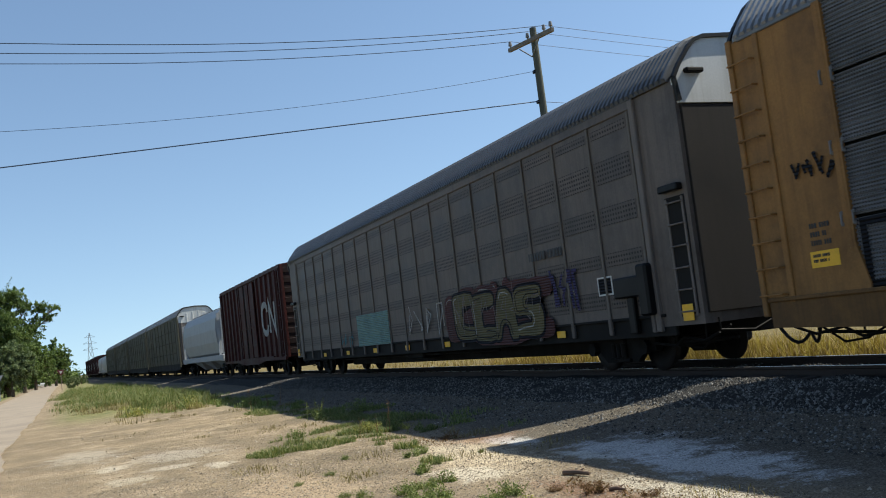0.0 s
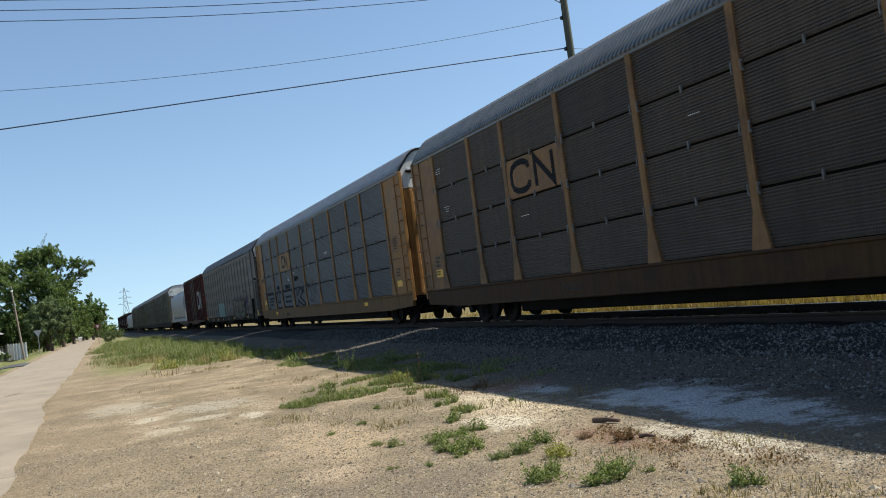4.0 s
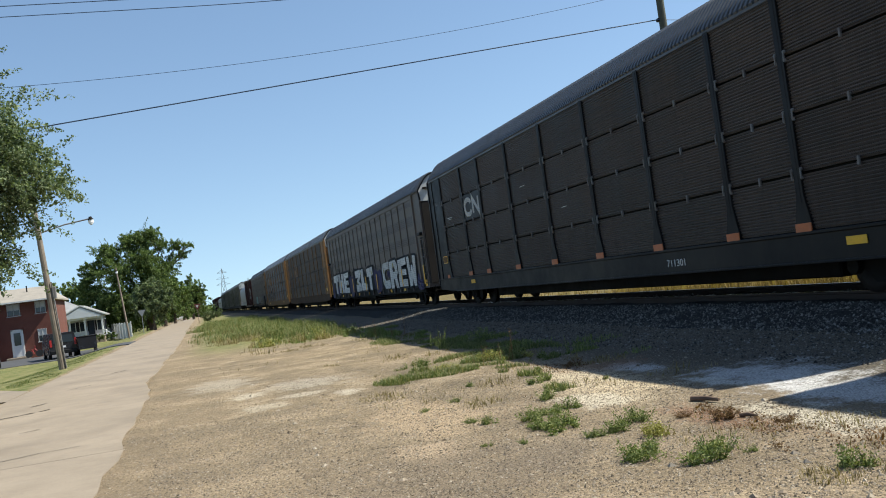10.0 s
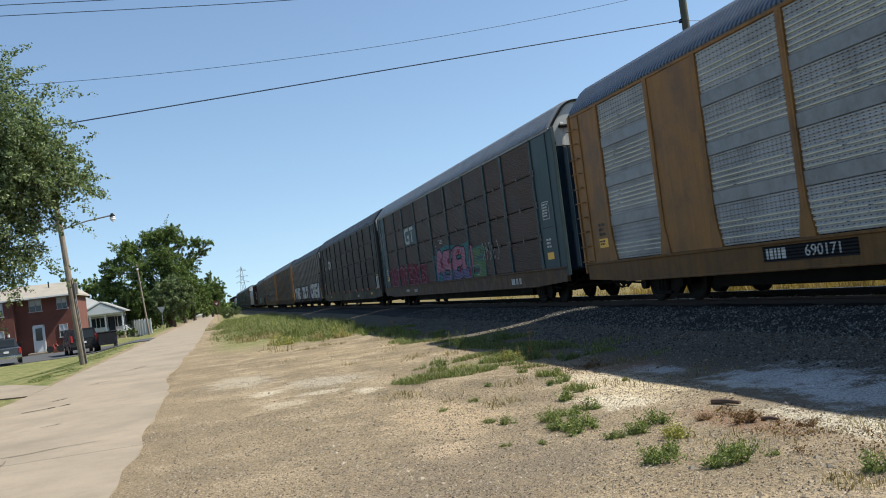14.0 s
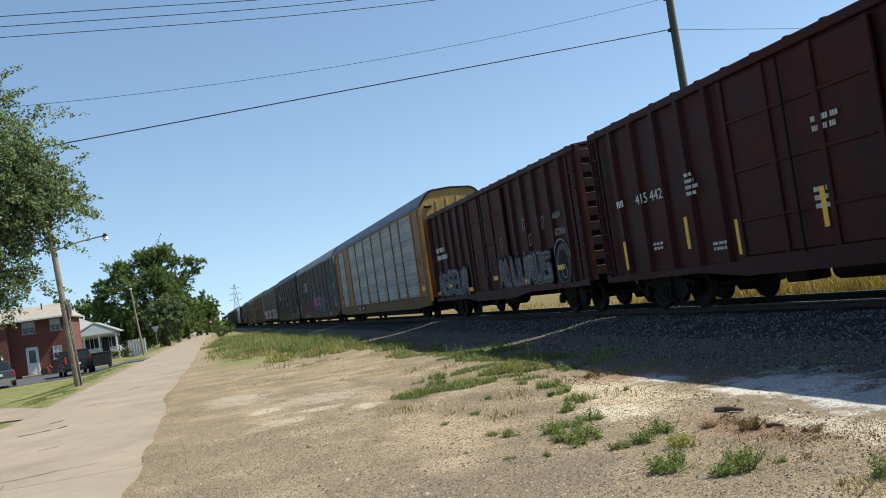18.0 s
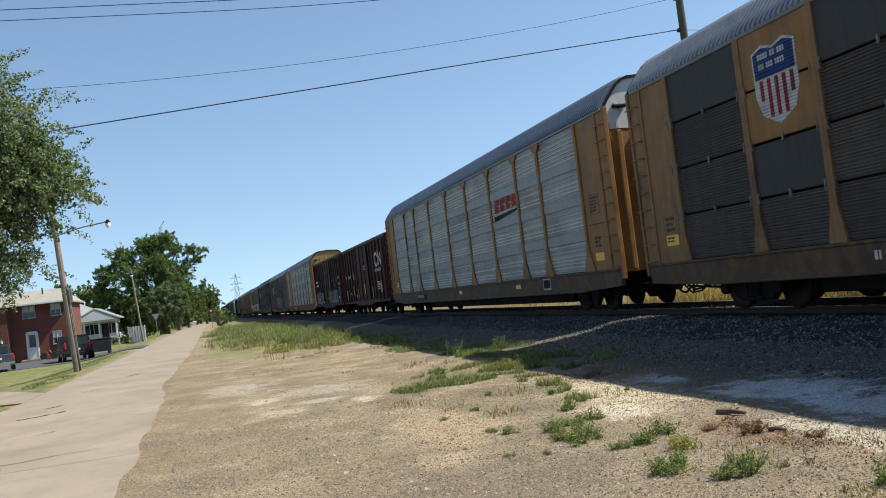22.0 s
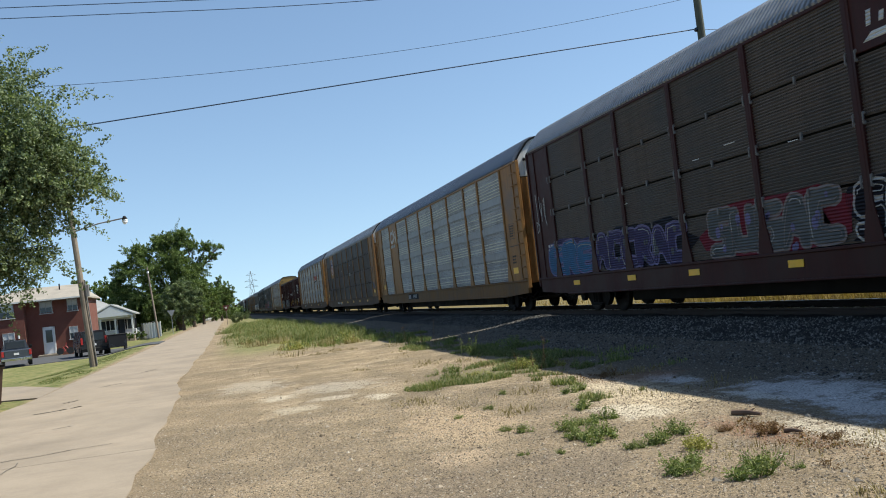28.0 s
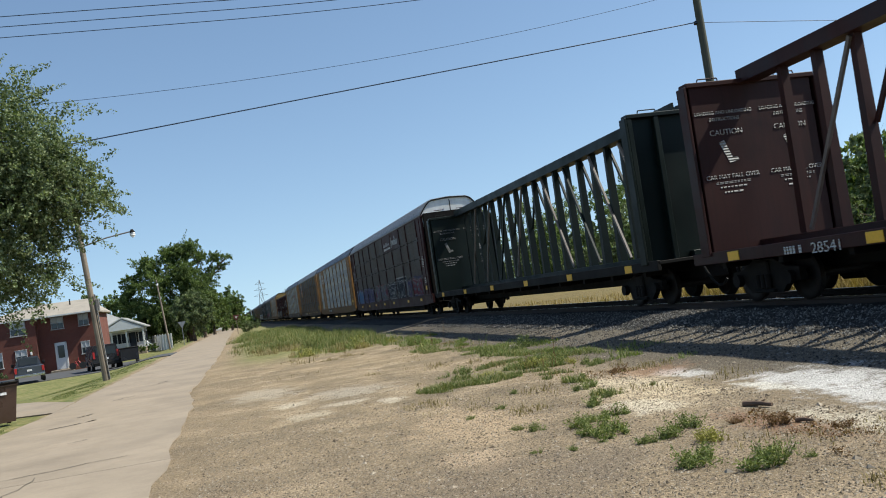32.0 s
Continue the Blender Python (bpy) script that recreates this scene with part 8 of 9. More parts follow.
def ribbon(g, pts, w, x):
    """A painted band of even width along points of (y, z), mitred at its corners."""
    pts = [Vector(p) for p in pts]
    a, b, n = [], [], len(pts)
    for i, p in enumerate(pts):
        d1 = (p - pts[i - 1]).normalized() if i else (pts[1] - p).normalized()
        d2 = (pts[i + 1] - p).normalized() if i < n - 1 else d1
        m = Vector((-d1.y - d2.y, d1.x + d2.x)).normalized()
        k = w / 2 / max(0.42, m.dot(Vector((-d1.y, d1.x))))
        a.append(p + m * k)
        b.append(p - m * k)
    v = [(x, q.x, q.y) for q in a + b] + [(x + 0.003, q.x, q.y) for q in a + b]
    f = [(i, i + 1, n + i + 1, n + i) for i in range(n - 1)]
    f += [(i + 1, i, 2 * n + i, 2 * n + i + 1) for i in range(n - 1)] + [(n + i, n + i + 1, 3 * n + i + 1, 3 * n + i) for i in range(n - 1)]
    return g.add(v, f + [(0, n, 3 * n, 2 * n), (n - 1, 3 * n - 1, 4 * n - 1, 2 * n - 1)])


BRACKET = [(0.44, 0.72), (0.43, 0.86), (0.36, 0.96), (0.26, 1.0), (0.14, 0.97), (0.04, 0.86), (0.0, 0.68), (0.0, 0.32), (0.04, 0.14), (0.14, 0.03), (0.26, 0.0), (0.36, 0.04), (0.43, 0.14), (0.44, 0.28)]
ZIGZAG = [(0.6, 0.0), (0.6, 1.0), (1.0, 0.0), (1.0, 1.0)]
HOOK = [(0.44, 1.0), (0.12, 1.0), (0.0, 0.86), (0.0, 0.14), (0.12, 0.0), (0.44, 0.0), (0.44, 0.46), (0.24, 0.46)]


def emblem(car, y0, y1, z0, z1, material, x=FACE - 0.04, w=None, shapes=(BRACKET, ZIGZAG)):
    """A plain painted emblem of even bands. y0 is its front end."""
    w = w or (z1 - z0) * 0.17
    for shape in shapes:
        pts = [(y0 - w / 2 - u * (y0 - y1 - w), z0 + w / 2 + v * (z1 - z0 - w)) for u, v in shape]
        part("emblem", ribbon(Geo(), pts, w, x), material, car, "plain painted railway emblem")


def light_dashes(car, y, z, rows, n, x=FACE - 0.032, step=0.055):
    """Pale dashes laid on a panel, standing in for bright sky seen through small holes."""
    rng = random.Random(int(-y * 100))
    g = Geo()
    for r in range(rows):
        for k in range(rng.randint(0, n // 3), n - rng.randint(0, n // 3)):
            g.box(x, x + 0.006, y - k * step - 0.018, y - k * step + 0.018, z - r * 0.062 - 0.007, z - r * 0.062 + 0.007)
    part("bright_slots", g, M["light_dash"], car, "row of pale dashes standing in for light through holes")["kind"] = "stuff"


def plate_sign(car, y0, y1, z0, z1, material, x, label):
    return part("placard", Geo().plate([(y0, z0), (y0, z1), (y1, z1), (y1, z0)], x, 0.003), material, car, label)


# car a
mural(car_a, -16.9, -22.4, 0.8, 2.15, M["p_wine"], M["p_wine"], None, None, 6, 8, FACE - 0.047, 0.05, label="dull red haze round the mural")
mural(car_a, -17.5, -22.0, 0.78, 2.05, M["p_ochre"], M["p_night"], M["p_wine"], None, 4, 3, FACE - 0.0625, 0.07, label="olive and dull red sprayed block-letter mural")
scrawl(car_a, -17.3, -22.1, 1.0, 2.1, M["p_rose"], 19, 9, 0.025, FACE - 0.07, "thin pale pink outlines")
plate_sign(car_a, -9.1, -12.3, 0.98, 2.0, M["p_mint"], FACE - 0.047, "mint green sprayed block")
scrawl(car_a, -13.6, -16.9, 1.1, 1.95, M["p_offwhite"], 4, 4, 0.04, FACE - 0.05, "white sprayed outline letters")
scrawl(car_a, -7.0, -8.6, 1.0, 1.5, M["p_teal"], 14, 4, 0.05, FACE - 0.05)
scrawl(car_a, -22.3, -23.6, 1.2, 2.1, M["p_purple"], 15, 5, 0.08, FACE - 0.05)
bars(car_a, -21.7, 2.56, 1, 1.8, 0.3, M["lettering_dark"], FACE - 0.05, 3)
bars(car_a, -23.1, 1.66, 2, 0.35, 0.14, M["lettering"], FACE - 0.012, 4)
plate_sign(car_a, -24.2, -24.7, 1.45, 1.8, M["lettering"], FACE - 0.01, "square white placard")
plate_sign(car_a, -24.24, -24.66, 1.48, 1.77, M["p_black"], FACE - 0.014, "black field of the placard")
part("brake_gear", Geo().box(FACE - 0.16, FACE, -25.8, -24.9, 1.35, 1.72, 0.03).box(FACE - 0.2, FACE, -26.0, -25.7, 1.0, 1.9, 0.04).box(FACE - 0.1, FACE, -25.4, -25.2, 0.7, 1.36, 0.02), M["black"], car_a, "black hand brake gear")
# car b
emblem(car_b, -7.15, -8.6, 3.08, 3.76, M["p_black"], w=0.125)
# hollow black blocks along the bottom row
for shape in ([(-1.95, 1.9), (-4.2, 1.9), (-4.2, 1.66), (-2.7, 1.66), (-2.7, 1.5), (-3.7, 1.5), (-3.7, 1.32), (-2.7, 1.32), (-2.7, 1.1), (-1.95, 1.1), (-1.95, 1.9)],
              [(-4.65, 1.92), (-5.1, 1.92), (-5.1, 1.4), (-5.65, 1.4), (-5.65, 1.92), (-6.25, 1.92), (-6.25, 1.1), (-4.65, 1.1), (-4.65, 1.92)],
              [(-6.65, 1.93), (-9.05, 1.93), (-9.05, 1.1), (-6.65, 1.1), (-6.65, 1.93)], [(-7.25, 1.62), (-8.5, 1.62), (-8.5, 1.38), (-7.25, 1.38), (-7.25, 1.62)],
              [(-9.5, 1.95), (-10.1, 1.95), (-10.1, 1.62), (-10.9, 1.95), (-11.7, 1.95), (-10.75, 1.5), (-11.95, 1.1), (-11.2, 1.1), (-10.1, 1.4), (-10.1, 1.1), (-9.5, 1.1), (-9.5, 1.95)],
              [(-12.5, 1.7), (-12.9, 1.95), (-13.3, 1.6), (-12.8, 1.3), (-13.5, 1.25), (-13.9, 1.8), (-14.3, 1.5)]):
    part("sprayed_block", stroke_geo(Geo(), shape, 0.11 if len(shape) > 7 or shape[0] == shape[-1] else 0.04, FACE - 0.03), M["p_black"], car_b, "hollow black sprayed block")["kind"] = "stuff"
for text, y, z, size in (("YOUR", -5.4, 2.16, 0.3), ("OPINION", -7.9, 2.12, 0.3), ("KREW", -10.2, 2.42, 0.32), ("2013", -11.4, 1.78, 0.34)):
    stencil(car_b, text, y, z, size, M["p_black"], FACE - 0.03, 0.95, "scrawl")
for y0, y1, z, sd in ((-2.3, -3.6, 2.1, 1), (-12.4, -14.2, 1.8, 5)):
    scrawl(car_b, y0, y1, z, z + 0.28 + 0.1 * (sd > 3), M["p_black"], sd, 5, 0.025)
scrawl(car_b, -0.9, -1.7, 2.55, 2.95, M["p_black"], 9, 4, 0.05, FACE - 0.05, "black sprayed scribble")
stencil(car_b, "504128", -7.4, 0.74, 0.2, M["lettering_dark"], FACE - 0.046, 1.3)
bars(car_b, -5.9, 0.82, 1, 0.6, 0.2, M["lettering_dark"], FACE - 0.045, 4)
# car c
emblem(car_c, -6.7, -8.9, 3.0, 3.8, M["p_black"])
stencil(car_c, "710523", -9.0, 0.76, 0.22, M["lettering_dark"], FACE - 0.046, 1.3)
# car d: the huge words, cut in blocks
BLOCKS = {
    "T": [(0, 0.6), (0, 0.95), (1, 1), (1, 0.64), (0.72, 0.62), (0.7, 0), (0.36, 0.02), (0.36, 0.6)],
    "H": [(0, 0.02), (0, 1), (0.38, 1), (0.4, 0.66), (0.62, 0.66), (0.64, 1), (1, 0.98), (1, 0), (0.66, 0), (0.62, 0.32), (0.4, 0.32), (0.36, 0)],
    "E": [(0, 0), (0.02, 0.96), (1, 1), (1, 0.76), (0.42, 0.72), (0.42, 0.6), (0.92, 0.6), (0.94, 0.4), (0.44, 0.4), (0.42, 0.26), (1, 0.24), (1, 0)],
    "B": [(0, 0.96), (1, 1), (1, 0.66), (0.62, 0.46), (1, 0.34), (1, 0.02), (0.1, 0), (0.04, 0.34), (0.44, 0.3), (0.5, 0.34), (0.2, 0.44), (0.22, 0.52), (0.6, 0.66), (0.04, 0.64)],
    "L": [(0, 0.96), (0.44, 1), (0.46, 0.34), (1, 0.32), (1, 0), (0, 0)],
    "C": [(1, 1), (0.22, 0.96), (0, 0.72), (0.03, 0.22), (0.3, 0), (1, 0), (0.98, 0.32), (0.44, 0.3), (0.34, 0.42), (0.34, 0.6), (0.46, 0.7), (1, 0.74)],
    "R": [(0, 0), (0, 0.98), (0.8, 1), (1, 0.84), (1, 0.52), (0.84, 0.4), (1, 0), (0.66, 0), (0.54, 0.32), (0.4, 0.32), (0.38, 0)],
    "W": [(0, 1), (0.3, 1), (0.36, 0.42), (0.46, 0.7), (0.6, 0.7), (0.66, 0.42), (0.7, 1), (1, 0.98), (0.88, 0), (0.62, 0), (0.52, 0.24), (0.42, 0), (0.14, 0)],
}
part("sprayed_ground", Geo().plate([(-8.3, 0.98), (-8.9, 1.3), (-9.75, 2.35), (-11.8, 2.25), (-12.6, 2.32), (-13.4, 1.9), (-14.3, 2.3), (-15.9, 2.3), (-16.3, 1.5), (-17.6, 1.98), (-18.3, 1.7), (-18.5, 0.98)][::-1], FACE - 0.0466, 0.002), M["p_night"], car_d, "blue-black sprayed ground behind the letters")
part("sprayed_ground", Geo().plate([(-1.1, 0.98), (-1.6, 1.9), (-2.0, 2.2), (-4.1, 2.3), (-8.0, 2.34), (-8.2, 0.98)][::-1], FACE - 0.0466, 0.002), M["p_night"], car_d, "blue-black sprayed ground behind the letters")
for text, y0, y1, z0, z1 in (("THE", -1.7, -7.8, 0.98, 2.22), ("BLT", -10.1, -15.7, 0.98, 2.2), ("CREW", -18.1, -25.6, 0.95, 2.25)):
    rng = random.Random(len(text))
    w = (y0 - y1) / len(text)
    for k, ch in enumerate(text):
        up = rng.uniform(-0.05, 0.06)
        pts = [(y0 - (k + 0.03 + 0.92 * u) * w, z0 + up * (1 - v) + v * (z1 - z0)) for u, v in BLOCKS[ch]][::-1]
        o = part("lettering_shadow", Geo().plate(swell(pts, -0.13), FACE - 0.054 - 0.0007 * k, 0.001), M["p_black"], car_d)
        part("lettering", Geo().plate(pts, FACE - 0.06, 0.003), M["p_white_holes"], o, "huge white sprayed block letter")
        if ch == "R":
            part("letter_hole", Geo().plate([(y0 - (k + 0.03 + 0.92 * u) * w, z0 + v * (z1 - z0)) for u, v in ((0.4, 0.58), (0.4, 0.76), (0.66, 0.76), (0.66, 0.58))], FACE - 0.064, 0.002), M["p_night"], o)
for k, (y, z) in enumerate(((-3.9, 1.6), (-4.6, 1.15), (-7.2, 1.5), (-10.6, 1.45), (-12.0, 2.0), (-13.6, 1.4), (-15.3, 1.9), (-18.6, 1.8), (-20.9, 2.0), (-18.5, 1.25))):
    part("paint_blot", Geo().plate([(y + (0.1 + 0.02 * (t % 3)) * math.cos(t * 0.9), z + 0.13 * math.sin(t * 0.9)) for t in range(7)][::-1], FACE - 0.067, 0.001), M["p_yellow"], car_d, "olive blot of paint")
for pts, key in (([(-0.5, 0.72), (-0.55, 1.35), (-0.9, 1.55), (-1.3, 1.75), (-1.55, 1.3), (-1.5, 0.72)], "p_purple"), ([(-3.2, 0.75), (-3.15, 1.4), (-3.75, 1.45), (-3.8, 0.9)], "p_purple"),
                 ([(-7.75, 1.9), (-8.3, 2.0), (-8.8, 1.85), (-9.5, 1.95), (-9.6, 1.4), (-9.2, 0.72), (-8.2, 0.68), (-8.1, 1.1)], "p_purple"),
                 ([(-15.75, 1.95), (-16.3, 2.05), (-16.9, 1.85), (-17.6, 1.98), (-18.0, 1.6), (-17.6, 0.85), (-16.3, 0.72), (-15.9, 1.2)], "p_purple"),
                 ([(-19.1, 1.75), (-20.3, 1.85), (-20.1, 1.6), (-19.9, 1.62), (-19.7, 1.4), (-19.4, 1.55)], "p_purple"), ([(-25.4, 0.72), (-25.45, 1.3), (-25.8, 1.5), (-26.05, 1.1), (-26.4, 1.2), (-26.5, 0.8), (-26.3, 0.72)], "p_purple")):
    part("sprayed_patch", Geo().plate(soft(soft(pts, random.Random(3), 0.2), random.Random(4), 0.25)[::-1], FACE - 0.0495, 0.002), M[key], car_d, "purple sprayed patch")
bars(car_d, -3.3, 3.16, 1, 0.6, 0.24, M["lettering_dark"], FACE - 0.048, 4)
stencil(car_d, "712 972", -4.15, 2.47, 0.32, M["lettering_dark"], FACE - 0.05, 1.1)
for y in (-0.64, -4.75, -9.2, -13.4, -16.6, -22.6, -26.8):
    part("reflector", Geo().box(FACE - 0.08, FACE - 0.066, y - 0.06, y + 0.06, 0.95, 1.75, 0.004), M["signal_yellow"], car_d, "upright yellow reflective strip")
scrawl(car_d, -7.6, -9.6, 1.7, 2.35, M["p_black"], 40, 5, 0.06, FACE - 0.05)
# car e
emblem(car_e, -4.55, -6.25, 3.05, 3.72, M["p_white"], w=0.16)
for y in POSTS[1:-1]:
    part("post_foot", shared("post_foot", lambda: Geo().box(-0.012, 0, -0.2, 0.2, 0, 0.14, 0.004).mesh("post_foot", M["orange"])), None, car_e, "orange-painted post foot", (FACE - 0.06, -y, 1.05))
plate_sign(car_e, -25.75, -26.5, 1.1, 1.8, M["p_white"], FACE - 0.03, "white pasted sticker")
scrawl(car_e, -25.8, -26.45, 1.15, 1.75, M["p_black"], 3, 3, 0.04, FACE - 0.034)
for y0, y1 in ((-0.95, -1.5), (-25.85, -26.4)):
    plate_sign(car_e, y0, y1, 1.62, 1.9, M["signal_yellow"], FACE - 0.024, "yellow-edged placard")
    plate_sign(car_e, y0 - 0.03, y1 + 0.03, 1.65, 1.87, M["yellow_low"], FACE - 0.028, "olive field of the placard")
bars(car_e, -0.75, 3.98, 1, 0.55, 0.2, M["p_grey"], FACE - 0.024, 3)
for y in (-1.55, -25.75):
    part("post_foot", shared("post_foot_small", lambda: Geo().box(-0.012, 0, -0.14, 0.14, 0, 0.13, 0.004).mesh("post_foot", M["orange"])), None, car_e, "orange-painted post foot", (FACE - 0.06, y, 1.05))
stencil(car_e, "711301", -18.5, 0.76, 0.2, M["lettering"], FACE - 0.046, 1.3)
# car f
emblem(car_f, -6.75, -8.75, 3.0, 3.78, M["p_white"], w=0.15, shapes=(HOOK, [(0.58, 1.0), (1.0, 1.0)], [(0.79, 0.79), (0.79, 0.0)]))
mural(car_f, -1.7, -10.3, 1.0, 2.0, M["p_crimson"], M["p_pink"], M["p_crimson"], None, 9, 21, FACE - 0.022, 0.025, label="crimson sprayed mural with white flecks")
mural(car_f, -12.4, -18.1, 0.92, 2.42, M["p_pink"], M["p_black"], M["p_teal"], M["p_red"], 4, 22, FACE - 0.023, 0.06, label="pink bubble-letter mural with purple base", low=M["p_lilac"])
mural(car_f, -18.0, -19.6, 0.9, 2.2, M["p_green"], M["p_teal"], None, None, 1, 23, FACE - 0.0215, 0.05)
scrawl(car_f, -19.4, -21.5, 1.5, 2.25, M["p_offwhite"], 24, 5, 0.045)
scrawl(car_f, -0.25, -1.3, 2.1, 4.2, M["p_offwhite"], 25, 3, 0.05, FACE - 0.055, "tall white sprayed scribble")
stencil(car_f, "160075", -7.9, 0.76, 0.2, M["lettering"], FACE - 0.046, 1.3)
bars(car_f, -5.7, 0.85, 1, 0.8, 0.2, M["lettering"], FACE - 0.046, 6)
bars(car_f, -22.4, 0.85, 1, 1.2, 0.32, M["lettering"], FACE - 0.046, 7)
# car g and car l
for c, num, seed in ((car_g, "690171", 1), (car_l, "694247", 2)):
    plate_sign(c, -7.95, -10.45, 0.7, 0.97, M["p_black"], FACE - 0.045, "black number plate board")
    stencil(c, num, -9.62, 0.835, 0.26, M["p_white"], FACE - 0.052, 1.25)
    bars(c, -8.05, 0.93, 1, 0.75, 0.32, M["p_white"], FACE - 0.049, 8)
emblem(car_l, -4.55, -6.15, 3.82, 4.5, M["p_white"], FACE - 0.035, 0.145)
bars(car_l, -4.6, 3.75, 1, 1.55, 0.26, M["p_white"], FACE - 0.034, 3)
# box car h
for y0, y1, sd, n in ((-0.6, -5.0, 31, 6), (-8.7, -13.5, 32, 7)):
    mural(car_h, y0, y1, 0.86, 1.95, M["p_grey"], M["p_night"], None, None, n, sd, FACE - 0.004, 0.07, label="grey sprayed letters along the side")
    scrawl(car_h, y0, y1, 0.9, 2.0, M["p_offwhite"], sd + 40, 12, 0.022, FACE - 0.02, "thin white sprayed outlines")
oval = [(math.cos(k * 0.2618), math.sin(k * 0.2618)) for k in range(24)]
for name, r1, r2, d, key, lab in (("sprayed_disc", 0.58, 0.66, 0.004, "p_night", "black sprayed disc"), ("sprayed_ring", 0.52, 0.6, 0.007, "p_dim", "grey sprayed ring"), ("sprayed_disc", 0.35, 0.44, 0.01, "p_soot", "black middle of the disc")):
    part(name, Geo().plate([(-14.4 - r1 * c, 1.36 + r2 * w + 0.08 * c) for c, w in oval], FACE - d, 0.002), M[key], car_h, lab)
part("sprayed_ring", stroke_geo(Geo(), [(-14.45 - 0.16 * c, 1.2 + 0.18 * w) for c, w in oval + oval[:1]], 0.04, FACE - 0.014), M["p_offwhite"], car_h, "small white sprayed ring")
part("sprayed_ring", stroke_geo(Geo(), [(-14.4 - 0.61 * c, 1.39 + 0.69 * w) for c, w in oval[1:11]], 0.05, FACE - 0.014), M["p_silver"], car_h, "silver arc over the disc")
scrawl(car_h, -6.2, -8.6, 1.2, 2.2, M["p_dim"], 33, 5, 0.03, FACE - 0.004)
for y, z in ((-9.3, 2.25), (-11.6, 2.6), (-13.2, 2.5), (-12.0, 2.1)):
    part("sprayed_box", stroke_geo(Geo(), [(y, z), (y - 0.18, z + 0.04), (y - 0.2, z + 0.34), (y - 0.02, z + 0.3), (y, z)], 0.025, FACE - 0.006), M["p_offwhite"], car_h, "thin white sprayed box")
for text, y, z, size, wide in (("HOLDIN'", -14.4, 2.74, 0.24, 0.62), ("DOWN", -14.5, 2.28, 0.29, 0.72)):
    stencil(car_h, text, y, z, size, M["p_offwhite"], FACE - 0.006, wide, "scrawl")
bars(car_h, -0.9, 2.9, 2, 1.6, 0.6, M["lettering"], FACE - 0.004, 9)
for c, ys in ((car_h, (-0.5, -2.4, -5.2, -8.3, -11.4, -14.2)), (car_i, (-1.2, -4.1, -5.9, -8.4, -11.0, -13.8))):
    for k, y in enumerate(ys):
        tall = c is car_i
        part("reflector", Geo().box(FACE - 0.014, FACE, y - (0.06 if tall else 0.25), y + (0.06 if tall else 0.25), 1.0 + 0.25 * (k % 2), (1.65 if tall else 1.14) + 0.25 * (k % 2), 0.004), M["signal_yellow"], c, "yellow reflective strip")
# box car i and the far one
emblem(car_i, -12.4, -14.4, 2.72, 3.55, M["p_white"], FACE - 0.004, 0.17)
bars(car_i, -12.3, 2.64, 1, 2.1, 0.3, M["p_white"], FACE - 0.004, 10)
stencil(car_i, "415 442", -2.7, 2.5, 0.32, M["lettering"], FACE - 0.006, 1.2)
bars(car_i, -1.1, 2.6, 1, 0.5, 0.26, M["lettering"], FACE - 0.004, 12)
for y, z, r, w, h in ((-12.6, 1.9, 4, 1.0, 0.5), (-4.3, 2.75, 4, 0.5, 0.5), (-8.2, 1.9, 3, 0.6, 0.4), (-8.4, 3.0, 2, 0.7, 0.3), (-5.0, 1.3, 2, 0.6, 0.2), (-2.6, 1.5, 2, 0.5, 0.2)):
    bars(car_i, y, z, r, w, h, M["lettering"], FACE - 0.004, int(-y * 10))
plate_sign(car_i, -13.5, -13.95, 1.35, 1.75, M["lettering"], FACE - 0.004, "square white placard")
plate_sign(car_i, -13.55, -13.9, 1.4, 1.7, M["boxred"], FACE - 0.008, "red field of the placard")
# car j: slanted red emblem over a dark wedge
g = Geo()
for k in range(4):
    y = -18.3 - k * 0.58
    g.plate([(y, 3.3 + 0.02 * k), (y - 0.1, 3.72), (y - 0.52, 3.72), (y - 0.5, 3.56), (y - 0.24, 3.56), (y - 0.23, 3.5), (y - 0.46, 3.5), (y - 0.42, 3.3 + 0.02 * k)][::-1], FACE - 0.034, 0.003)
part("emblem", g, paint("signal red paint", (0.42, 0.05, 0.035, 1)), car_j, "slanted red emblem blocks")
part("emblem_wedge", Geo().plate([(-18.2, 3.05), (-18.2, 3.2), (-20.6, 3.27), (-20.6, 3.22)][::-1], FACE - 0.034, 0.003), M["p_black"], car_j)
plate_sign(car_j, -5.6, -7.4, 0.68, 0.9, M["p_black"], FACE - 0.045, "black number plate board")
bars(car_j, -5.7, 0.88, 1, 1.5, 0.2, M["p_white"], FACE - 0.049, 13)
plate_sign(car_j, -22.0, -22.6, 0.68, 1.0, M["p_white"], FACE - 0.045, "white-edged placard")
plate_sign(car_j, -22.05, -22.55, 0.72, 0.96, M["p_black"], FACE - 0.049, "black field of the placard")
# car k: striped shield
sh = [(-4.85, 4.45), (-4.85, 3.7), (-5.0, 3.35), (-5.45, 3.15), (-5.9, 3.35), (-6.05, 3.7), (-6.05, 4.45), (-5.75, 4.55), (-5.45, 4.47), (-5.15, 4.55)]
sh = [(-5.42 + (y + 5.45), z) for y, z in sh]
part("shield", Geo().plate(sh[::-1], FACE - 0.037, 0.003), M["p_white"], car_k, "white shield emblem")
part("shield_top", Geo().plate([(y, max(z, 3.98)) for y, z in swell(sh, 0.05)][::-1], FACE - 0.041, 0.003), paint("navy paint", (0.03, 0.06, 0.2, 1)), car_k, "blue upper field")
stripe = Geo()
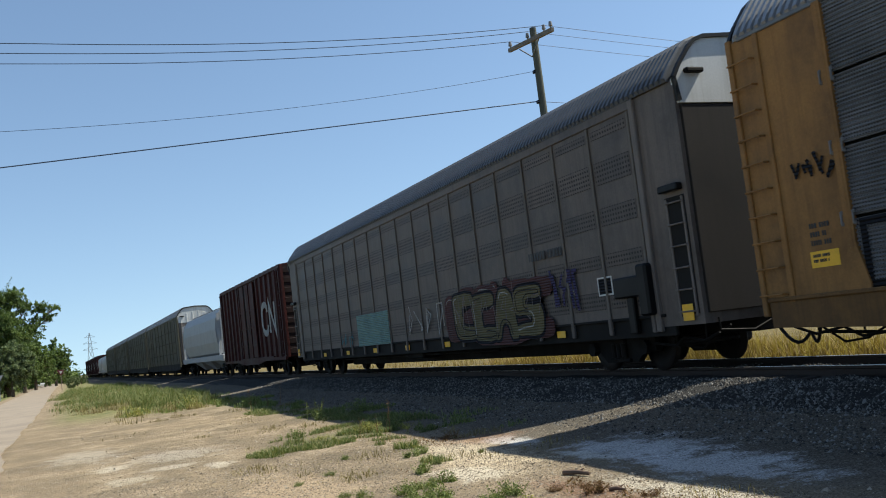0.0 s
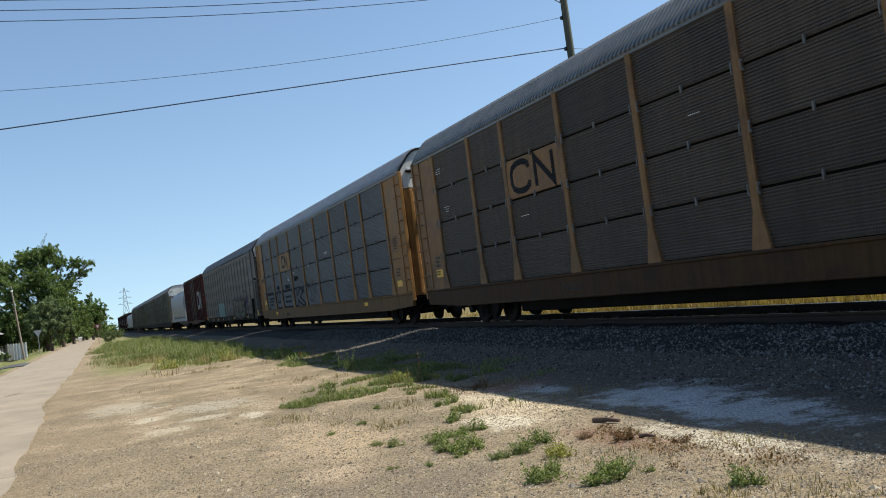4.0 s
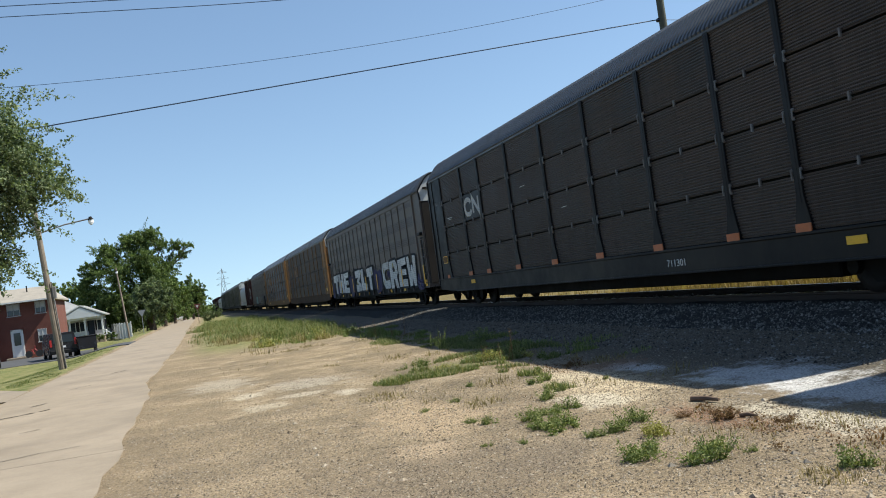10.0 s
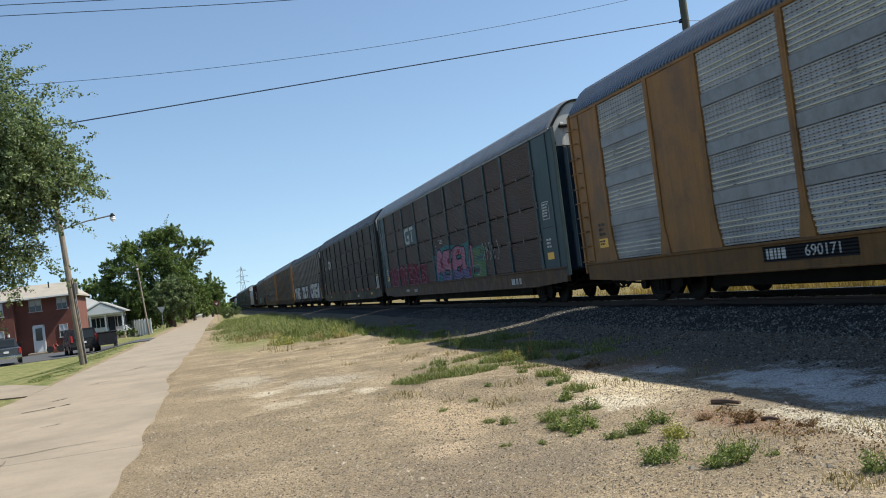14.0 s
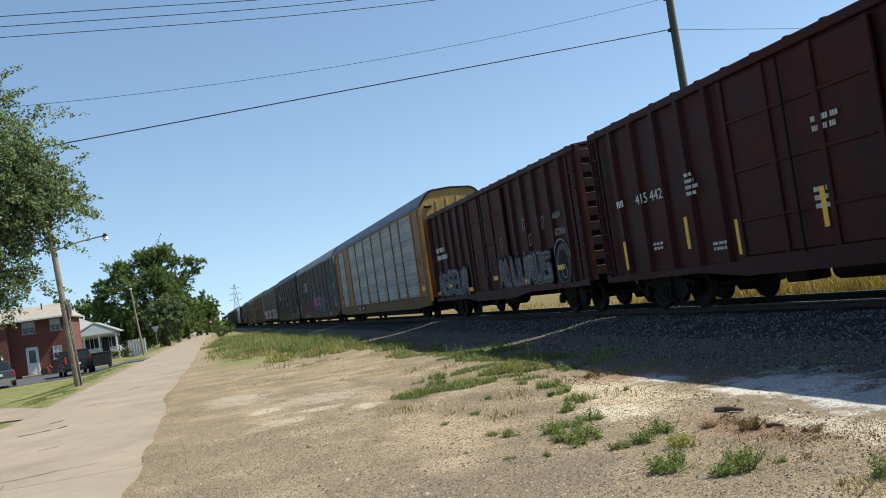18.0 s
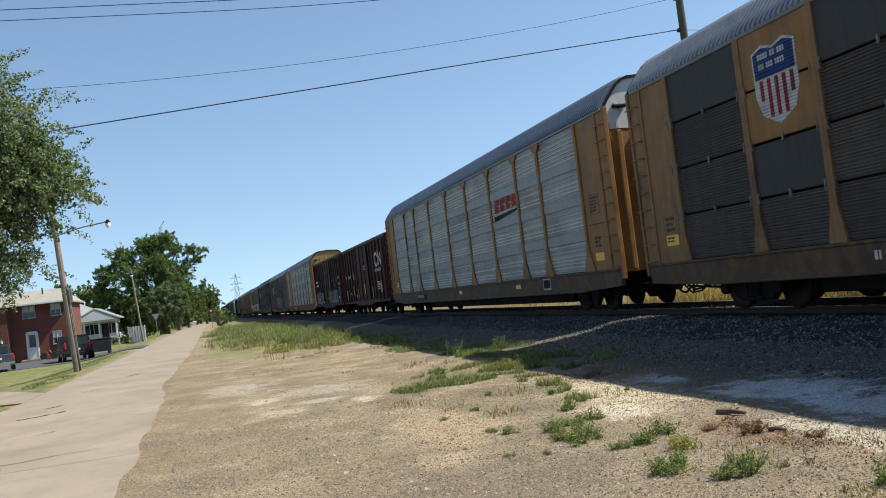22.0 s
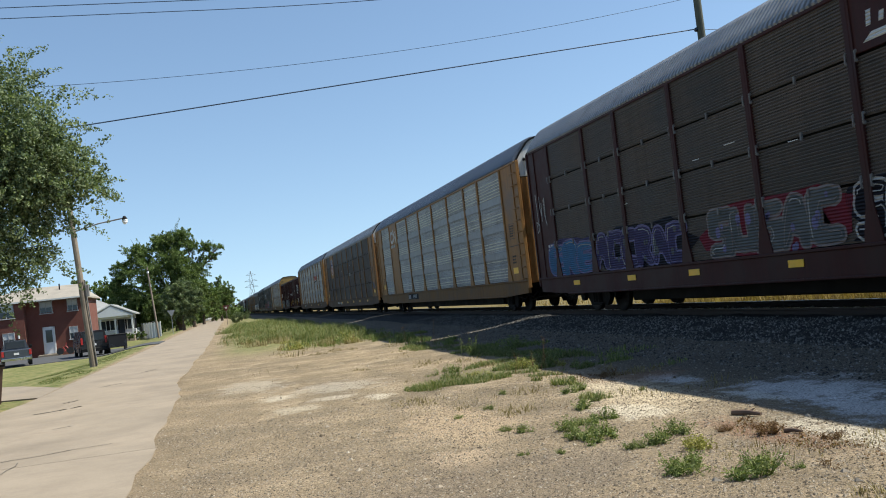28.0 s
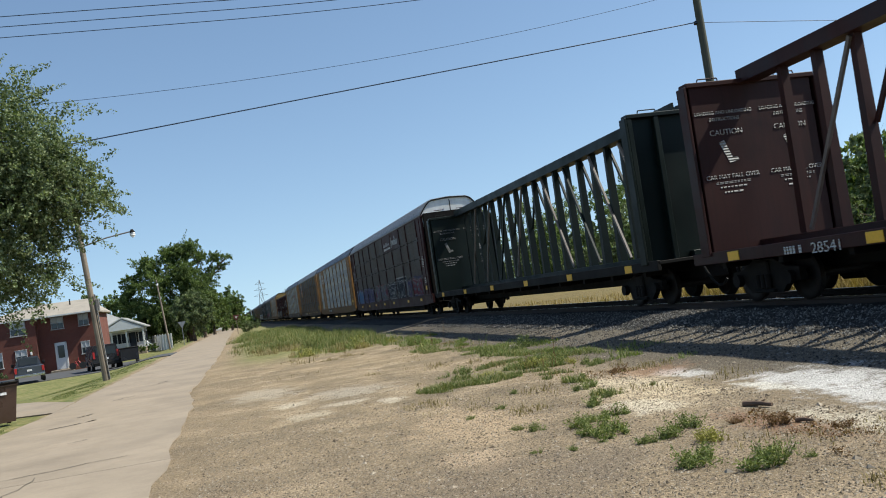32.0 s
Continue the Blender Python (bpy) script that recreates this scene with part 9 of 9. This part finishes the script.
for k in range(5):
    y = -4.97 - k * 0.21
    stripe.plate([(y, 3.95), (y, 3.3 if 0 < k < 4 else 3.6), (y - 0.1, 3.3 if 0 < k < 4 else 3.6), (y - 0.1, 3.95)], FACE - 0.041, 0.003)
part("shield_stripe", stripe, M["p_red"], car_k, "red stripes of the shield")
bars(car_k, -5.0, 4.4, 2, 0.9, 0.34, M["p_white"], FACE - 0.046, 5)
stencil(car_k, "941953", -9.2, 0.78, 0.24, M["lettering"], FACE - 0.046, 1.3)
bars(car_k, -7.2, 0.89, 1, 0.9, 0.24, M["lettering"], FACE - 0.046, 15)
mural(car_k, -26.0, -26.5, 1.6, 1.95, M["p_dim"], M["p_lilac"], None, None, 2, 41, FACE - 0.055, 0.02, label="small blue sprayed tag")
# car m: a row of murals and a white emblem band
for y0, y1, fill, edge, back, acc, n, sd, lab in ((-1.1, -4.3, "p_blue", "p_lilac", "p_purple", None, 3, 51, "blue sprayed mural"), (-4.5, -9.3, "p_purple", "p_lilac", "p_night", "p_dim", 6, 52, "purple sprayed mural with pale outlines"),
                                                  (-10.3, -14.3, "p_dim", "p_rose", "p_crimson", "p_lilac", 5, 53, "red and grey sprayed mural"), (-14.7, -17.8, "p_night", "p_offwhite", "p_night", None, 5, 54, "black bubble letters with white outline"),
                                                  (-21.4, -22.7, "p_purple", "p_rose", "p_night", "p_dim", 2, 56, "small violet sprayed figure"), (-22.8, -25.3, "p_crimson", "p_rose", "p_purple", "p_teal", 3, 57, "crimson sprayed letters with pale pink outline")):
    mural(car_m, y0, y1, 1.05, 2.02, M[fill], M[edge], M[back] if back else None, M[acc] if acc else None, n, sd, FACE - 0.023, 0.05, label=lab)
plate_sign(car_m, -18.0, -21.2, 1.0, 2.25, M["p_offwhite"], FACE - 0.0215, "pale frame of a mural")
plate_sign(car_m, -18.08, -21.12, 1.06, 2.18, M["p_night"], FACE - 0.0235, "black field of the framed mural")
mural(car_m, -18.2, -21.0, 1.1, 2.12, M["p_night"], M["p_offwhite"], None, None, 3, 55, FACE - 0.026, 0.05, label="black and white framed mural")
g = Geo()
rng = random.Random(2)
for k in range(8):
    y, up = -15.4 - k * 0.27, 0.09 * (k in (0, 3, 4))
    g.plate([(y, 4.22), (y - 0.03, 4.36 + up), (y - 0.13, 4.36 + up), (y - 0.1, 4.22)], FACE - 0.037, 0.003)
for k in range(7):
    y, up = -17.95 - k * 0.31, 0.2 * (k in (0, 4))
    g.plate([(y, 4.12 - 0.1 * (k == 0)), (y - 0.05, 4.42 + up), (y - 0.2, 4.42 + up), (y - 0.15, 4.12 - 0.1 * (k == 0))], FACE - 0.037, 0.003)
g.plate([(-15.3, 4.0), (-15.5, 4.12), (-17.9, 4.12), (-17.9, 4.02)], FACE - 0.037, 0.003)
part("emblem", g, M["p_white"], car_m, "white emblem blocks on a dark red band")


def strip_mesh():
    return Geo().box(-0.012, 0.0, -0.22, 0.22, -0.065, 0.065, 0.004).mesh("reflector", M["signal_yellow"])


for c, ys in ((car_m, (-3.0, -6.5, -9.5, -13.0, -16.4, -21.0, -24.5)), (car_k, (-9.9, -13.2, -16.4, -19.5, -23.0)), (car_b, (-4.5, -22.0)), (car_j, (-13.0, -19.8)), (car_e, (-4.5, -23.8))):
    for y in ys:
        part("reflector", shared("reflector", strip_mesh), None, c, "yellow reflective strip", (FACE - 0.046, y, 0.84))
for z, ln in ((3.6, 0.5), (3.35, 0.45), (1.85, 0.4)):
    g = Geo()
    for k in range(5):
        g.tube((-1.25 + ln * 0.2 * k, -26.98, z), (-1.2 + ln * 0.2 * k, -26.98, z + 0.16 - 0.05 * (k % 2)), 0.012, 5).tube((-1.2 + ln * 0.2 * k, -26.98, z + 0.12), (-1.15 + ln * 0.2 * k, -26.98, z + 0.02), 0.012, 5)
    part("scrawl", g, M["p_offwhite"], car_m, "pale sprayed scribble on the end door")["kind"] = "stuff"
part("hood_seam", Geo().box(-0.02, 0.02, -26.995, -26.965, 4.4, 5.55), M["black"], car_m, "black seam down the middle of the hood")
for x in (-0.85, 0.3):
    part("hood_handle", Geo().tube((x, -26.99, 5.05), (x + 0.5, -26.99, 5.05), 0.016, 6), M["sp_brown"], car_m, "dark red handle on the hood")
scrawl(car_m, -0.3, -1.3, 2.4, 3.6, M["p_offwhite"], 61, 3, 0.04, FACE - 0.055)
# centre beams: warning boards on the bulkheads' inner faces
for c, tint in ((car_n, M["p_grey"]), (car_o, M["p_offwhite"])):
    def board(text, x, z, size):
        o = part("lettering", letters(text, size, tint), None, c, "", (x, -0.725, z))
        o.rotation_euler.z = math.radians(90)
        o["kind"] = "stuff"

    for x in (-0.72, 0.78):
        board("LOADING AND UNLOADING", x, 3.92, 0.1)
        board("INSTRUCTIONS", x, 3.78, 0.1)
        board("CAUTION", x, 3.5, 0.17)
        board("CAR MAY FALL OVER", x, 2.58, 0.13)
        g = Geo()
        rng = random.Random(int(x * 10) + 20)
        for k in range(3):
            at, stop = -0.4 + 0.08 * k, 0.4 - 0.1 * k
            while at < stop:
                w = rng.uniform(0.03, 0.1)
                g.box(x + at, x + min(at + w, stop), -0.725, -0.722, 2.44 - 0.1 * k, 2.48 - 0.1 * k)
                at += w + 0.03
        part("stencil", g, tint, c, "rows of small stencilled bars")["kind"] = "stuff"
        # a tipping figure drawn as a slab
        part("pictogram", Geo().add([(x - 0.2, -0.725, 3.3), (x - 0.02, -0.725, 2.86), (x + 0.2, -0.725, 2.9), (x + 0.17, -0.725, 2.98), (x + 0.06, -0.725, 2.97), (x - 0.08, -0.725, 3.34)], [(0, 1, 2, 3, 4, 5)]), tint, c, "pale tipping-load pictogram")
stencil(car_o, "28541", -4.5, 0.9, 0.26, M["p_white"], FACE - 0.012, 1.3)
bars(car_o, -3.3, 0.99, 1, 0.65, 0.24, M["p_white"], FACE - 0.008, 9)
# small stencils on the plain end panels
for c in (car_b, car_c, car_f, car_g, car_j, car_k, car_l, car_m):
    dark = M["lettering_dark"] if c in (car_b, car_c, car_g, car_j, car_k, car_l) else M["lettering"]
    bars(c, -1.05, 2.0, 3, 0.4, 0.35, dark, FACE - 0.024, 20)
    plate_sign(c, -1.0, -1.5, 1.4, 1.62, M["signal_yellow"], FACE - 0.022, "small yellow placard")
    bars(c, -1.05, 1.58, 2, 0.4, 0.14, M["lettering_dark"], FACE - 0.026, 21)
    bars(c, -25.95, 2.9, 5, 0.42, 0.4, dark, FACE - 0.024, 22)
    frame_g = Geo()
    stroke_geo(frame_g, [(-25.9, 2.46), (-25.9, 2.95), (-26.42, 2.95), (-26.42, 2.46), (-25.9, 2.46)], 0.02, FACE - 0.024)
    part("stencil_frame", frame_g, dark, c)
    bars(c, -25.95, 1.9, 3, 0.4, 0.3, dark, FACE - 0.024, 23)
    plate_sign(c, -25.9, -26.4, 1.3, 1.5, M["signal_yellow"], FACE - 0.022, "small yellow placard")
    part("door_joint", Geo().box(FACE - 0.024, FACE - 0.019, -26.6, -25.75, 2.2, 2.225), M["black"], c)
for c, spots in ((car_b, ((-8.2, 2.55, 3, 8), (-9.6, 2.75, 3, 10), (-10.8, 2.95, 1, 6), (-12.8, 2.9, 2, 14), (-16.4, 3.2, 2, 12), (-14.2, 4.4, 1, 8))), (car_c, ((-1.95, 4.4, 3, 8), (-2.2, 3.3, 3, 10), (-7.0, 2.5, 1, 8), (-13.6, 3.4, 1, 10))),
                 (car_e, ((-2.2, 3.25, 2, 14), (-10.1, 3.4, 1, 9), (-13.0, 2.5, 1, 8))), (car_f, ((-13.2, 2.75, 3, 14), (-12.6, 2.55, 1, 4), (-4.6, 4.3, 1, 8))),
                 (car_k, ((-10.9, 3.3, 1, 4), (-15.6, 3.55, 2, 9), (-15.4, 2.95, 4, 16), (-21.0, 2.4, 1, 6))), (car_m, ((-9.8, 3.1, 1, 10), (-11.2, 3.2, 1, 10), (-6.4, 2.6, 1, 8), (-13.2, 2.9, 1, 5)))):
    for y, z, rows, n in spots:
        light_dashes(c, y, z, rows, n)
emblem(car_z, -11.5, -14.6, 1.9, 3.6, M["p_offwhite"], FACE - 0.004, 0.3)


# ---------------------------------------------------------------- repeats of finished cars
again(car_o, -358.7)
for y in (134.4, 163.0, 191.6):
    again(car_x, y)
again(car_y, 211.8)
again(car_y, 232.0)
for k in range(5):
    again(car_z, 249.6 + 17.6 * k)


# ---------------------------------------------------------------- what moves
def motions():
    for car, y in TRAIN:
        walk(car, [(t, pose(TRACK_X, y + run, RAIL_Z)) for t, run in RUN])


motions()
